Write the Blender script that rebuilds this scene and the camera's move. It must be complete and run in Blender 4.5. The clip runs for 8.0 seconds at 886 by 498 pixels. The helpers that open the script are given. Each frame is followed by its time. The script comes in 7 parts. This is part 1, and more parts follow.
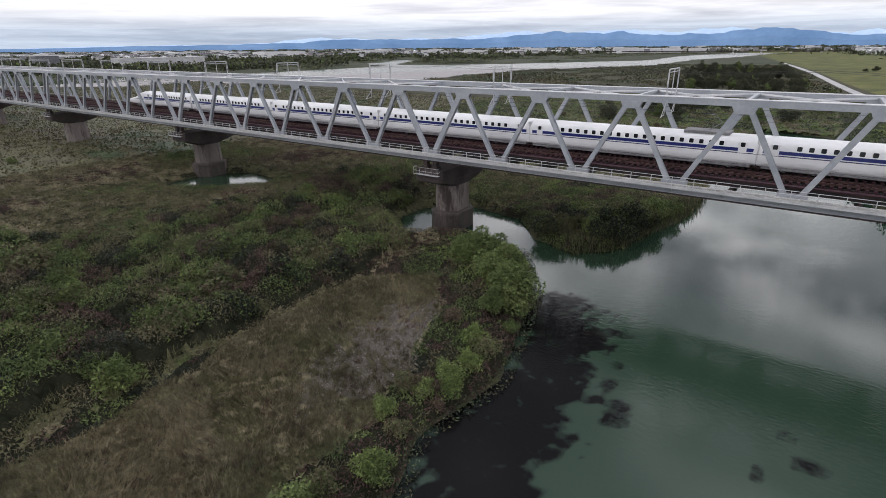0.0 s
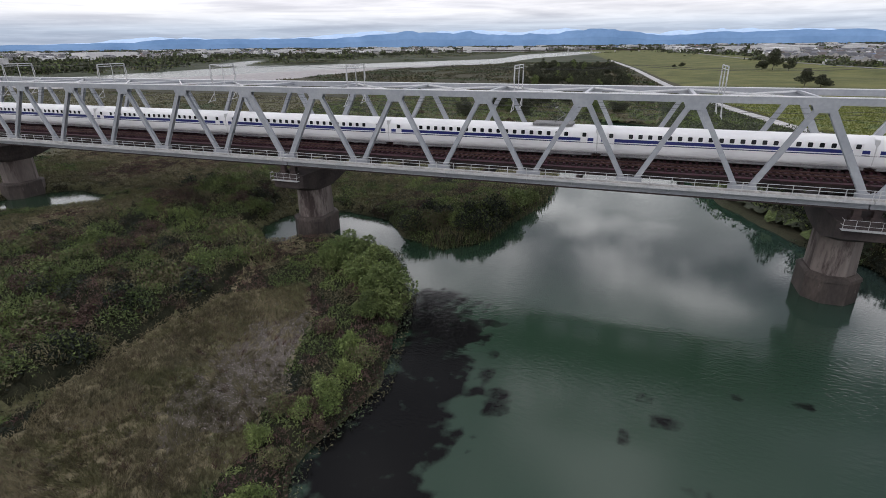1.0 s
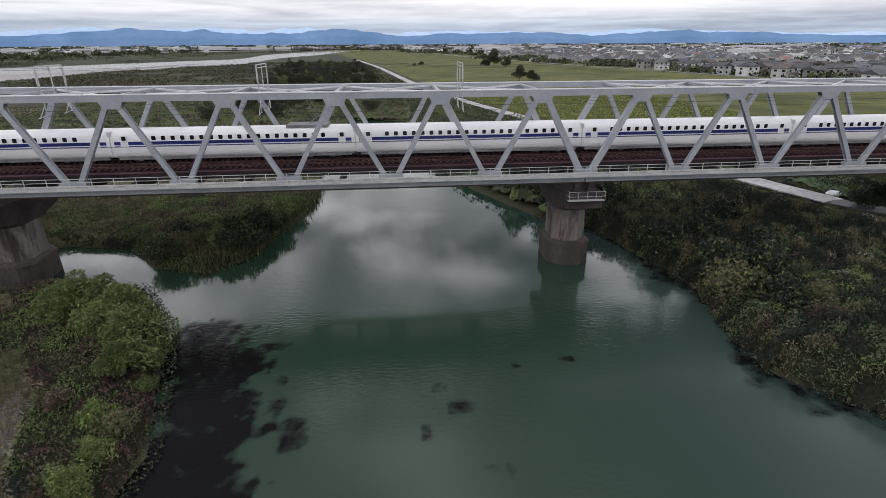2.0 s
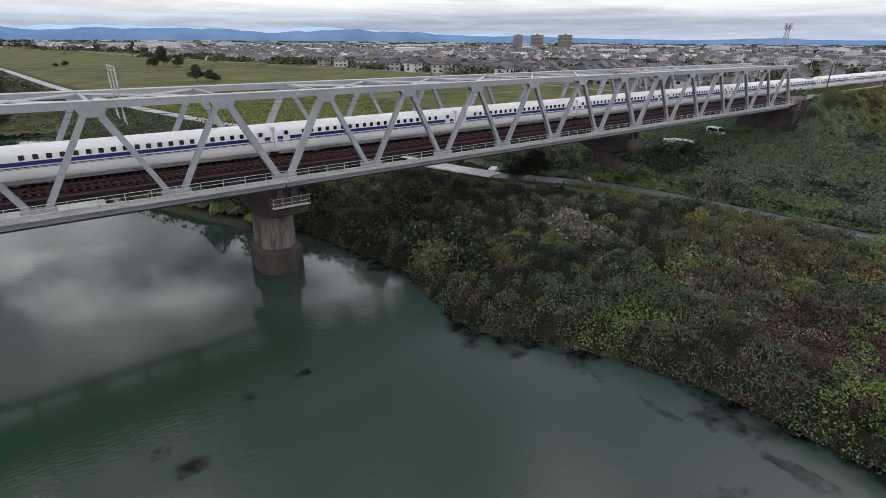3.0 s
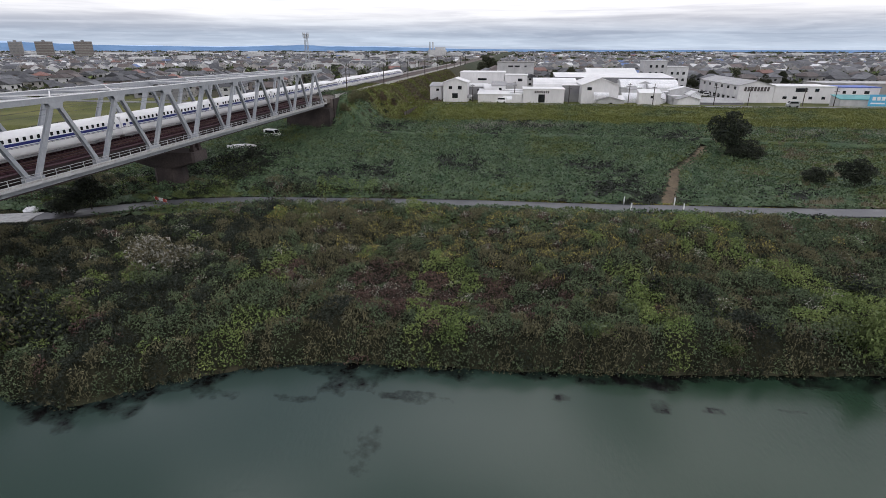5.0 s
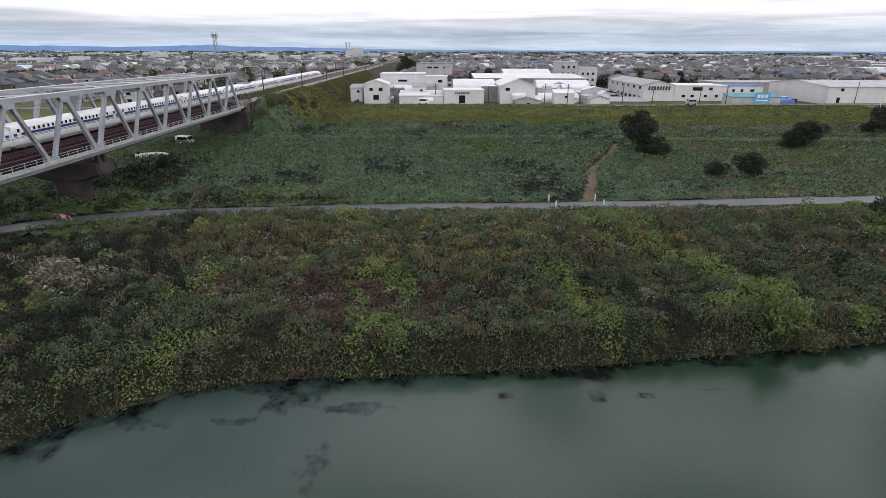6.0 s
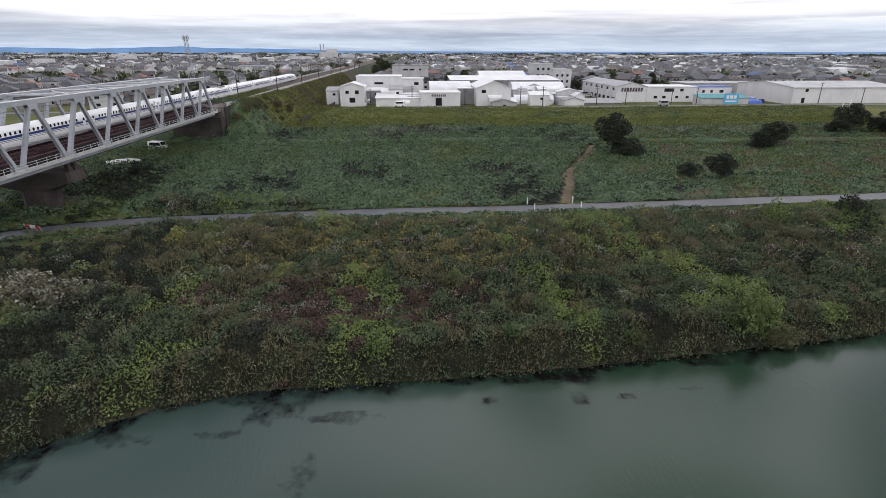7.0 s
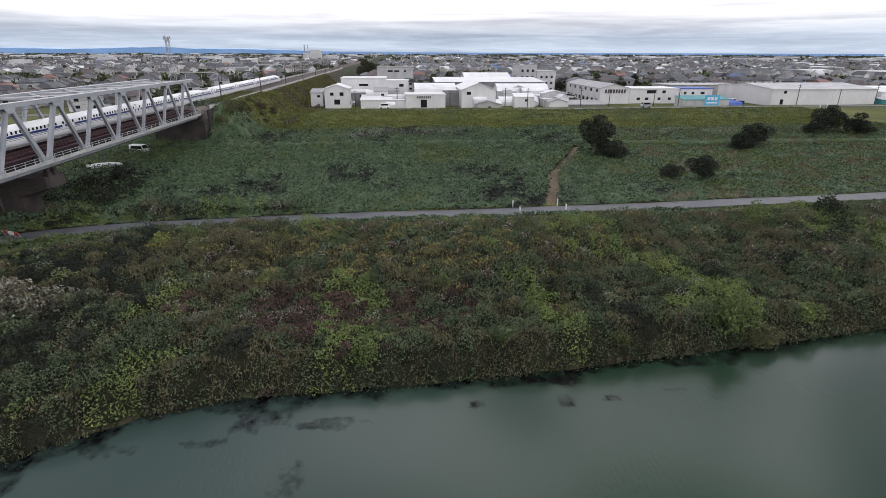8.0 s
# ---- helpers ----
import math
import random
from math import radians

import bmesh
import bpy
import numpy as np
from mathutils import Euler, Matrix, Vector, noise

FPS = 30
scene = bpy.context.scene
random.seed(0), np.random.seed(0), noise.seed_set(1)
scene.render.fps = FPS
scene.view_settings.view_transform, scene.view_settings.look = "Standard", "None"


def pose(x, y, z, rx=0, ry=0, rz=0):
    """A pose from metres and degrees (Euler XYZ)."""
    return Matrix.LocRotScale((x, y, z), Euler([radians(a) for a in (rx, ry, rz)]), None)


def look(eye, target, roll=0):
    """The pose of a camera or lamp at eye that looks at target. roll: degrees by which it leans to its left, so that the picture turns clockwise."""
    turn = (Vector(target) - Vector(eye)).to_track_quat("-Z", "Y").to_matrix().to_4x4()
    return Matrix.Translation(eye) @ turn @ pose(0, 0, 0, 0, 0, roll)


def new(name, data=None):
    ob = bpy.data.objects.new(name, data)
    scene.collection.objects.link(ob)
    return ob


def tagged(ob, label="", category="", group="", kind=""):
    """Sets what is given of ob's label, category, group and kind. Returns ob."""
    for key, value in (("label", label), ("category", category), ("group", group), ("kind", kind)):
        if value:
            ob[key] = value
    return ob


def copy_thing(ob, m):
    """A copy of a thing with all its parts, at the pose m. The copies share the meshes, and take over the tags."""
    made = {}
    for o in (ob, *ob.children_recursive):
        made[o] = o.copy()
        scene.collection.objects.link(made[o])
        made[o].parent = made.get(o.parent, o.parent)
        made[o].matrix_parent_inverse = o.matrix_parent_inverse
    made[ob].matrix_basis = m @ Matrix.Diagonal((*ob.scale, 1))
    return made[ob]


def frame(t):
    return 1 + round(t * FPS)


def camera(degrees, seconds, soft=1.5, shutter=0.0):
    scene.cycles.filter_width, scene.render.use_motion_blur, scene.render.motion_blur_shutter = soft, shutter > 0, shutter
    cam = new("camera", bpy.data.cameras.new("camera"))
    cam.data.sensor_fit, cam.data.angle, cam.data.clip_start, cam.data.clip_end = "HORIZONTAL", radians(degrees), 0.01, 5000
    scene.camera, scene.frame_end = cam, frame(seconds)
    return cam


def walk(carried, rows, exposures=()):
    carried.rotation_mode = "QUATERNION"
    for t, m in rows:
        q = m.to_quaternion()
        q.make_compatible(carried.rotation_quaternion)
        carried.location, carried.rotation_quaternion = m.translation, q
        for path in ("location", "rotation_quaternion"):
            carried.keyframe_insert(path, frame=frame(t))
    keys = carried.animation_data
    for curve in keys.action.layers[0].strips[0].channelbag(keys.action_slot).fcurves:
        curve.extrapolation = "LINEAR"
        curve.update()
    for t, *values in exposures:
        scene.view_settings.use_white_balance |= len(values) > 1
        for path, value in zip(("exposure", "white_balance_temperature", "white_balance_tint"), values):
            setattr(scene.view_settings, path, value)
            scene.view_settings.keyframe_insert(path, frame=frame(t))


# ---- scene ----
cam = camera(80.4, 8.0, soft=0.55)
EXPOSURES = [(0, 0.06, 6300, 13), (1, 0.0, 6300, 13), (2.5, -0.1, 6300, 13), (3.5, -0.12, 6300, 13), (5, -0.05, 6300, 13), (6.5, 0.05, 6300, 13), (8, 0.05, 6300, 13)]
PATH = [
    (0, (40.432, -55.149, 24.198), (39.361, -53.621, 23.477), -0.5),
    (0.5, (40.409, -54.626, 24.132), (39.496, -53.001, 23.408), -0.5),
    (1, (40.319, -54.03, 24.018), (39.673, -52.282, 23.292), -0.6),
    (1.2, (40.286, -53.772, 24.001), (39.766, -51.983, 23.274), -0.5),
    (2.3, (40.3, -50.976, 23.75), (40.793, -49.182, 23.016), -0.2),
    (2.5, (40.7, -50.61, 23.739), (41.408, -48.89, 23.003), -0.1),
    (3, (41.3, -50.632, 24.123), (42.431, -49.157, 23.384), 0.4),
    (3.5, (41.400, -50.752, 24.389), (42.815, -49.543, 23.655), 0.2),
    (4, (40.950, -51.274, 24.75), (42.579, -50.371, 24.023), 0.2),
    (4.5, (40.650, -51.619, 24.833), (42.428, -51.053, 24.112), 0.0),
    (5, (40.850, -51.537, 24.581), (42.702, -51.282, 23.869), 0.1),
    (5.2, (40.900, -51.407, 24.543), (42.763, -51.246, 23.833), 0.2),
    (6.5, (40.900, -50.377, 25.418), (42.769, -50.437, 24.708), 0.1),
    (7, (40.850, -50.347, 25.561), (42.718, -50.451, 24.855), 0.1),
    (7.5, (40.800, -50.434, 25.724), (42.666, -50.578, 25.021), 0.1),
    (8, (40.800, -50.352, 25.936), (42.666, -50.508, 25.233), 0.2),
]
walk(cam, [(t, look(eye, target, roll)) for t, eye, target, roll in PATH], EXPOSURES)

# ---- world, sun ----
SUN_EL, SUN_AZ = 38.0, 215.0   # elevation, direction it comes from (degrees clockwise from +y)


def make_world():
    w = bpy.data.worlds.new("sky")
    scene.world = w
    w.use_nodes = True
    nt = w.node_tree
    N, L = nt.nodes, nt.links
    N.clear()
    out = N.new("ShaderNodeOutputWorld")
    bg = N.new("ShaderNodeBackground")
    sky = N.new("ShaderNodeTexSky")
    sky.sky_type = "NISHITA"
    sky.sun_disc = False
    sky.sun_elevation = radians(SUN_EL)
    sky.sun_rotation = radians(SUN_AZ)
    sky.air_density, sky.dust_density = 1.0, 2.0
    tc = N.new("ShaderNodeTexCoord")
    sep = N.new("ShaderNodeSeparateXYZ")
    L.new(tc.outputs["Generated"], sep.inputs[0])
    # project the view direction on a flat cloud deck: (x, y) / (z + 0.1)
    up = N.new("ShaderNodeMath"); up.operation = "MAXIMUM"; up.inputs[1].default_value = 0.0
    L.new(sep.outputs[2], up.inputs[0])
    add = N.new("ShaderNodeMath"); add.operation = "ADD"; add.inputs[1].default_value = 0.07
    L.new(up.outputs[0], add.inputs[0])
    dx = N.new("ShaderNodeMath"); dx.operation = "DIVIDE"
    dy = N.new("ShaderNodeMath"); dy.operation = "DIVIDE"
    for d, k in ((dx, 0), (dy, 1)):
        L.new(sep.outputs[k], d.inputs[0]); L.new(add.outputs[0], d.inputs[1])
    com = N.new("ShaderNodeCombineXYZ")
    L.new(dx.outputs[0], com.inputs[0]); L.new(dy.outputs[0], com.inputs[1])
    n1 = N.new("ShaderNodeTexNoise"); n1.inputs["Scale"].default_value = 1.5
    n1.inputs["Detail"].default_value = 8; n1.inputs["Roughness"].default_value = 0.6
    n1.inputs["Distortion"].default_value = 0.35
    L.new(com.outputs[0], n1.inputs["Vector"])
    # deck: grey undersides to bright breaks
    ramp = N.new("ShaderNodeValToRGB")
    e = ramp.color_ramp.elements
    e[0].position, e[0].color = 0.40, (0.26, 0.28, 0.34, 1)
    e[1].position, e[1].color = 0.59, (2.5, 2.46, 2.45, 1)
    m = ramp.color_ramp.elements.new(0.49); m.color = (0.72, 0.73, 0.80, 1)
    L.new(n1.outputs[0], ramp.inputs[0])
    # a hazy blue-grey band at the horizon, then a bright layer over it
    band = N.new("ShaderNodeValToRGB")
    b = band.color_ramp.elements
    b[0].position, b[0].color = 0.0, (0.60, 0.70, 0.82, 1)
    b[1].position, b[1].color = 0.08, (1.43, 1.40, 1.38, 1)
    k = band.color_ramp.elements.new(0.025); k.color = (0.58, 0.67, 0.78, 1)
    k2 = band.color_ramp.elements.new(0.052); k2.color = (0.95, 0.96, 0.98, 1)
    L.new(up.outputs[0], band.inputs[0])
    # long thin cloud streaks low over the horizon
    st = N.new("ShaderNodeMapping"); st.inputs["Scale"].default_value = (1.6, 1.6, 34.0)
    L.new(tc.outputs["Generated"], st.inputs[0])
    sn = N.new("ShaderNodeTexNoise"); sn.inputs["Scale"].default_value = 1.5; sn.inputs["Detail"].default_value = 6
    sn.inputs["Roughness"].default_value = 0.55; sn.inputs["Distortion"].default_value = 0.5
    L.new(st.outputs[0], sn.inputs["Vector"])
    sr = N.new("ShaderNodeValToRGB")
    q = sr.color_ramp.elements
    q[0].position, q[0].color = 0.34, (0.76, 0.765, 0.80, 1)
    q[1].position, q[1].color = 0.60, (1.20, 1.19, 1.17, 1)
    L.new(sn.outputs[0], sr.inputs[0])
    sm = N.new("ShaderNodeMix"); sm.data_type = "RGBA"; sm.blend_type = "MULTIPLY"; sm.inputs[0].default_value = 1.0
    L.new(band.outputs[0], sm.inputs[6]); L.new(sr.outputs[0], sm.inputs[7])
    fac = N.new("ShaderNodeMapRange")
    fac.inputs["From Min"].default_value, fac.inputs["From Max"].default_value = 0.09, 0.38
    fac.inputs["To Min"].default_value, fac.inputs["To Max"].default_value = 0.03, 1.0
    L.new(up.outputs[0], fac.inputs[0])
    mix = N.new("ShaderNodeMix"); mix.data_type = "RGBA"
    L.new(fac.outputs[0], mix.inputs[0]); L.new(sm.outputs[2], mix.inputs[6]); L.new(ramp.outputs[0], mix.inputs[7])
    # clear sky glimmers through the deck a little
    mul = N.new("ShaderNodeMix"); mul.data_type = "RGBA"; mul.blend_type = "ADD"; mul.inputs[0].default_value = 1.0
    sc = N.new("ShaderNodeMix"); sc.data_type = "RGBA"; sc.blend_type = "MULTIPLY"; sc.inputs[0].default_value = 1.0
    sc.inputs[7].default_value = (0.006, 0.006, 0.006, 1)
    L.new(sky.outputs[0], sc.inputs[6])
    L.new(mix.outputs[2], mul.inputs[6]); L.new(sc.outputs[2], mul.inputs[7])
    L.new(mul.outputs[2], bg.inputs[0])
    bg.inputs[1].default_value = SKY
    L.new(bg.outputs[0], out.inputs[0])


SKY = 0.86
make_world()
sun = new("sun", bpy.data.lights.new("sun", "SUN"))
sun.data.energy, sun.data.angle, sun.data.color = 0.6, radians(20), (1.0, 0.96, 0.9)
az = radians(SUN_AZ)
sd = Vector((math.sin(az) * math.cos(radians(SUN_EL)), math.cos(az) * math.cos(radians(SUN_EL)), math.sin(radians(SUN_EL))))
sun.matrix_world = look(tuple(sd * 200), (0, 0, 0))

# ---- materials ----
def surf(name, c1, c2, scale=1.0, rough=0.7, metal=0.0, bump=0.15, bump_scale=None, jitter=0.0, island=0.0,
         fine=0.25, rust=None, rust_at=0.62, rust_scale=0.6, stretch=(1, 1, 1), spec=0.5, subsurf=0.0):
    """Two colours mixed by coarse noise, fine grain on top, optional stains, and a shift for each object or each island."""
    m = bpy.data.materials.new(name)
    m.use_nodes = True
    N, L = m.node_tree.nodes, m.node_tree.links
    p = N["Principled BSDF"]
    p.inputs["Roughness"].default_value, p.inputs["Metallic"].default_value = rough, metal
    p.inputs["Specular IOR Level"].default_value = spec
    geo = N.new("ShaderNodeNewGeometry")
    mp = N.new("ShaderNodeMapping"); mp.inputs["Scale"].default_value = stretch
    L.new(geo.outputs["Position"], mp.inputs[0])
    n1 = N.new("ShaderNodeTexNoise"); n1.inputs["Scale"].default_value = scale; n1.inputs["Detail"].default_value = 5
    n2 = N.new("ShaderNodeTexNoise"); n2.inputs["Scale"].default_value = scale * 9; n2.inputs["Detail"].default_value = 4
    L.new(mp.outputs[0], n1.inputs["Vector"]); L.new(mp.outputs[0], n2.inputs["Vector"])
    r = N.new("ShaderNodeMapRange"); r.inputs[1].default_value, r.inputs[2].default_value = 0.34, 0.66
    L.new(n1.outputs[0], r.inputs[0])
    mx = N.new("ShaderNodeMix"); mx.data_type = "RGBA"
    mx.inputs[6].default_value, mx.inputs[7].default_value = (*c1, 1), (*c2, 1)
    L.new(r.outputs[0], mx.inputs[0])
    col = mx.outputs[2]
    g = N.new("ShaderNodeMapRange"); g.inputs[1].default_value, g.inputs[2].default_value = 0.3, 0.7
    g.inputs[3].default_value, g.inputs[4].default_value = 1 - fine, 1 + fine
    L.new(n2.outputs[0], g.inputs[0])
    val = g.outputs[0]
    for amount, src in ((jitter, "o"), (island, "i")):
        if amount:
            s = N.new("ShaderNodeObjectInfo").outputs["Random"] if src == "o" else geo.outputs["Random Per Island"]
            q = N.new("ShaderNodeMapRange"); q.inputs[3].default_value, q.inputs[4].default_value = 1 - amount, 1 + amount
            L.new(s, q.inputs[0])
            t = N.new("ShaderNodeMath"); t.operation = "MULTIPLY"
            L.new(val, t.inputs[0]); L.new(q.outputs[0], t.inputs[1])
            val = t.outputs[0]
    if rust:
        n3 = N.new("ShaderNodeTexNoise"); n3.inputs["Scale"].default_value = rust_scale; n3.inputs["Detail"].default_value = 8
        n3.inputs["Roughness"].default_value = 0.7
        L.new(mp.outputs[0], n3.inputs["Vector"])
        q = N.new("ShaderNodeMapRange"); q.inputs[1].default_value, q.inputs[2].default_value = rust_at, rust_at + 0.09
        L.new(n3.outputs[0], q.inputs[0])
        rm = N.new("ShaderNodeMix"); rm.data_type = "RGBA"; rm.inputs[7].default_value = (*rust, 1)
        L.new(q.outputs[0], rm.inputs[0]); L.new(col, rm.inputs[6])
        col = rm.outputs[2]
    hs = N.new("ShaderNodeHueSaturation")
    L.new(col, hs.inputs["Color"]); L.new(val, hs.inputs["Value"])
    L.new(hs.outputs[0], p.inputs["Base Color"])
    if bump:
        b = N.new("ShaderNodeBump"); b.inputs["Strength"].default_value = bump; b.inputs["Distance"].default_value = 0.02
        L.new(n2.outputs[0], b.inputs["Height"]); L.new(b.outputs[0], p.inputs["Normal"])
    return m


STEEL = surf("grey_bridge_paint", (0.28, 0.30, 0.33), (0.36, 0.375, 0.40), 0.35, 0.40, 0.0, 0.05, jitter=0.05, fine=0.08,
             rust=(0.16, 0.09, 0.06), rust_at=0.70, rust_scale=1.3)
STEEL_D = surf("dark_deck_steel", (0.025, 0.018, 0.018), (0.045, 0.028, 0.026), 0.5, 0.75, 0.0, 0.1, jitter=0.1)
GALV = surf("galvanised_rail", (0.40, 0.41, 0.42), (0.52, 0.52, 0.525), 0.8, 0.5, 0.2, 0.03, fine=0.1)
# Paler than the chords: skylight on upward edges is put into this colour.
PALE_STEEL = surf("pale_skylit_steel", (0.60, 0.61, 0.63), (0.70, 0.70, 0.71), 0.5, 0.45, 0.0, 0.03, fine=0.08, rust=(0.30, 0.27, 0.25), rust_at=0.66, rust_scale=1.0)
WOOD = surf("creosoted_timber", (0.026, 0.0060, 0.0115), (0.042, 0.011, 0.018), 0.8, 0.85, 0.0, 0.2, island=0.35)
RAIL = surf("worn_rail_steel", (0.06, 0.032, 0.028), (0.10, 0.055, 0.048), 1.0, 0.5, 0.6, 0.05)
WIRE = surf("dark_wire", (0.06, 0.06, 0.065), (0.09, 0.09, 0.09), 1.0, 0.6, 0.4, 0)
CONC = surf("pier_concrete", (0.105, 0.086, 0.080), (0.21, 0.182, 0.168), 0.28, 0.9, 0.0, 0.25, fine=0.16,
            rust=(0.055, 0.04, 0.038), rust_at=0.52, rust_scale=0.45, stretch=(1, 1, 0.25))
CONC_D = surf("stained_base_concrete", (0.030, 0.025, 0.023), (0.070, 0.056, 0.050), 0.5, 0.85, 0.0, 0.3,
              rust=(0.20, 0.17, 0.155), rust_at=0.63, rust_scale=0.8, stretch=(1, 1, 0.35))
# Darkened for the shade below the bridge, beyond the concrete's own tone.
CAPC = surf("shade_dark_concrete", (0.030, 0.024, 0.024), (0.060, 0.046, 0.044), 0.4, 0.9, 0.0, 0.25)
CONC_L = surf("pale_concrete", (0.36, 0.35, 0.34), (0.48, 0.47, 0.45), 0.3, 0.85, 0, 0.15, rust=(0.2, 0.19, 0.17), rust_at=0.6)
TRAIN_W = surf("train_white_paint", (0.78, 0.78, 0.79), (0.83, 0.83, 0.83), 0.2, 0.28, 0, 0, fine=0.02)
TRAIN_B = surf("train_blue_paint", (0.012, 0.02, 0.14), (0.016, 0.026, 0.17), 0.3, 0.3, 0, 0, fine=0.03)
TRAIN_G = surf("train_underframe_grey", (0.14, 0.14, 0.15), (0.22, 0.22, 0.22), 0.6, 0.7, 0, 0.1)
GLASS = surf("dark_window_glass", (0.010, 0.012, 0.015), (0.02, 0.022, 0.025), 1.0, 0.08, 0, 0, fine=0.05)
ASPH = surf("wet_asphalt", (0.050, 0.052, 0.060), (0.095, 0.098, 0.108), 0.25, 0.48, 0, 0.05, fine=0.12,
            rust=(0.034, 0.035, 0.040), rust_at=0.54, rust_scale=0.25)
PALE = surf("pale_gravel_path", (0.36, 0.36, 0.36), (0.48, 0.47, 0.46), 0.15, 0.9, 0, 0.2)
WHITE = surf("white_paint", (0.74, 0.74, 0.74), (0.82, 0.82, 0.81), 0.3, 0.6, 0, 0.05, fine=0.05)


def water_mat():
    m = bpy.data.materials.new("river_water")
    m.use_nodes = True
    N, L = m.node_tree.nodes, m.node_tree.links
    p = N["Principled BSDF"]
    p.inputs["Roughness"].default_value, p.inputs["IOR"].default_value = 0.20, 1.40
    geo = N.new("ShaderNodeNewGeometry")
    n = N.new("ShaderNodeTexNoise"); n.inputs["Scale"].default_value = 0.035; n.inputs["Detail"].default_value = 4
    L.new(geo.outputs["Position"], n.inputs["Vector"])
    mx = N.new("ShaderNodeMix"); mx.data_type = "RGBA"
    mx.inputs[6].default_value, mx.inputs[7].default_value = (0.015, 0.034, 0.020, 1), (0.024, 0.049, 0.030, 1)
    L.new(n.outputs[0], mx.inputs[0])
    # sky reflection towards the east bank is painted in as a paler tint
    sx = N.new("ShaderNodeSeparateXYZ"); L.new(geo.outputs["Position"], sx.inputs[0])
    sm = N.new("ShaderNodeMapRange"); sm.inputs[1].default_value, sm.inputs[2].default_value = 48.0, 72.0
    sm.interpolation_type = "SMOOTHSTEP"
    L.new(sx.outputs[0], sm.inputs[0])
    sky_tint = N.new("ShaderNodeMix"); sky_tint.data_type = "RGBA"; sky_tint.inputs[7].default_value = (0.038, 0.062, 0.054, 1)
    sy = N.new("ShaderNodeMapRange"); sy.inputs[1].default_value, sy.inputs[2].default_value = -62.0, -38.0
    L.new(sx.outputs[1], sy.inputs[0])
    sp_ = N.new("ShaderNodeMath"); sp_.operation = "MULTIPLY"; L.new(sm.outputs[0], sp_.inputs[0]); L.new(sy.outputs[0], sp_.inputs[1])
    L.new(sp_.outputs[0], sky_tint.inputs[0]); L.new(mx.outputs[2], sky_tint.inputs[6])
    mx = sky_tint
    # weed beds under the surface: blobs with ragged edges
    at = N.new("ShaderNodeAttribute"); at.attribute_name = "weed"
    n3 = N.new("ShaderNodeTexNoise"); n3.inputs["Scale"].default_value = 0.55; n3.inputs["Detail"].default_value = 7; n3.inputs["Roughness"].default_value = 0.65
    L.new(geo.outputs["Position"], n3.inputs["Vector"])
    ad = N.new("ShaderNodeMath"); ad.operation = "ADD"
    L.new(at.outputs["Fac"], ad.inputs[0]); L.new(n3.outputs[0], ad.inputs[1])
    q = N.new("ShaderNodeMapRange"); q.inputs[1].default_value, q.inputs[2].default_value = 0.90, 1.18
    L.new(ad.outputs[0], q.inputs[0])
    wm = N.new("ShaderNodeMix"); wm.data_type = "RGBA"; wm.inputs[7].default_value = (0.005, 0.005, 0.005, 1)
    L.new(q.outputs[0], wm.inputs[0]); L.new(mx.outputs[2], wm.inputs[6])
    L.new(wm.outputs[2], p.inputs["Base Color"])
    sl = N.new("ShaderNodeMapRange"); sl.inputs[3].default_value, sl.inputs[4].default_value = 0.5, 0.12
    L.new(q.outputs[0], sl.inputs[0]); L.new(sl.outputs[0], p.inputs["Specular IOR Level"])
    # wind ripples roughen the reach on the near side of the bridge
    sp = N.new("ShaderNodeSeparateXYZ"); L.new(geo.outputs["Position"], sp.inputs[0])
    wv = N.new("ShaderNodeMath"); wv.operation = "MULTIPLY_ADD"; wv.inputs[1].default_value = 16.0
    L.new(n.outputs[0], wv.inputs[0]); L.new(sp.outputs[1], wv.inputs[2])
    zr = N.new("ShaderNodeMapRange"); zr.inputs[1].default_value, zr.inputs[2].default_value = 20.0, -18.0
    zr.inputs[3].default_value, zr.inputs[4].default_value = 0.025, 0.17
    L.new(wv.outputs[0], zr.inputs[0])
    # the open main river is ruffled by the wind
    fr = N.new("ShaderNodeMapRange"); fr.inputs[1].default_value, fr.inputs[2].default_value = 110.0, 220.0
    fr.inputs[4].default_value = 0.26
    L.new(sp.outputs[1], fr.inputs[0])
    mxr = N.new("ShaderNodeMath"); mxr.operation = "MAXIMUM"
    L.new(zr.outputs[0], mxr.inputs[0]); L.new(fr.outputs[0], mxr.inputs[1]); L.new(mxr.outputs[0], p.inputs["Roughness"])
    # wind ripples in patches
    w = N.new("ShaderNodeTexNoise"); w.inputs["Scale"].default_value = 1.6; w.inputs["Detail"].default_value = 3
    mp = N.new("ShaderNodeMapping"); mp.inputs["Scale"].default_value = (1.0, 2.2, 1); mp.inputs["Rotation"].default_value = (0, 0, 0.5)
    L.new(geo.outputs["Position"], mp.inputs[0]); L.new(mp.outputs[0], w.inputs["Vector"])
    pn = N.new("ShaderNodeTexNoise"); pn.inputs["Scale"].default_value = 0.05; pn.inputs["Detail"].default_value = 2
    L.new(geo.outputs["Position"], pn.inputs["Vector"])
    pr = N.new("ShaderNodeMapRange"); pr.inputs[1].default_value, pr.inputs[2].default_value = 0.48, 0.64
    pr.inputs[3].default_value, pr.inputs[4].default_value = 0.05, 0.24
    L.new(pn.outputs[0], pr.inputs[0])
    b = N.new("ShaderNodeBump"); b.inputs["Distance"].default_value = 0.06
    # most of the ripples run in a lane below the bridge
    la = N.new("ShaderNodeMapRange"); la.inputs[1].default_value, la.inputs[2].default_value = 9.0, 2.0
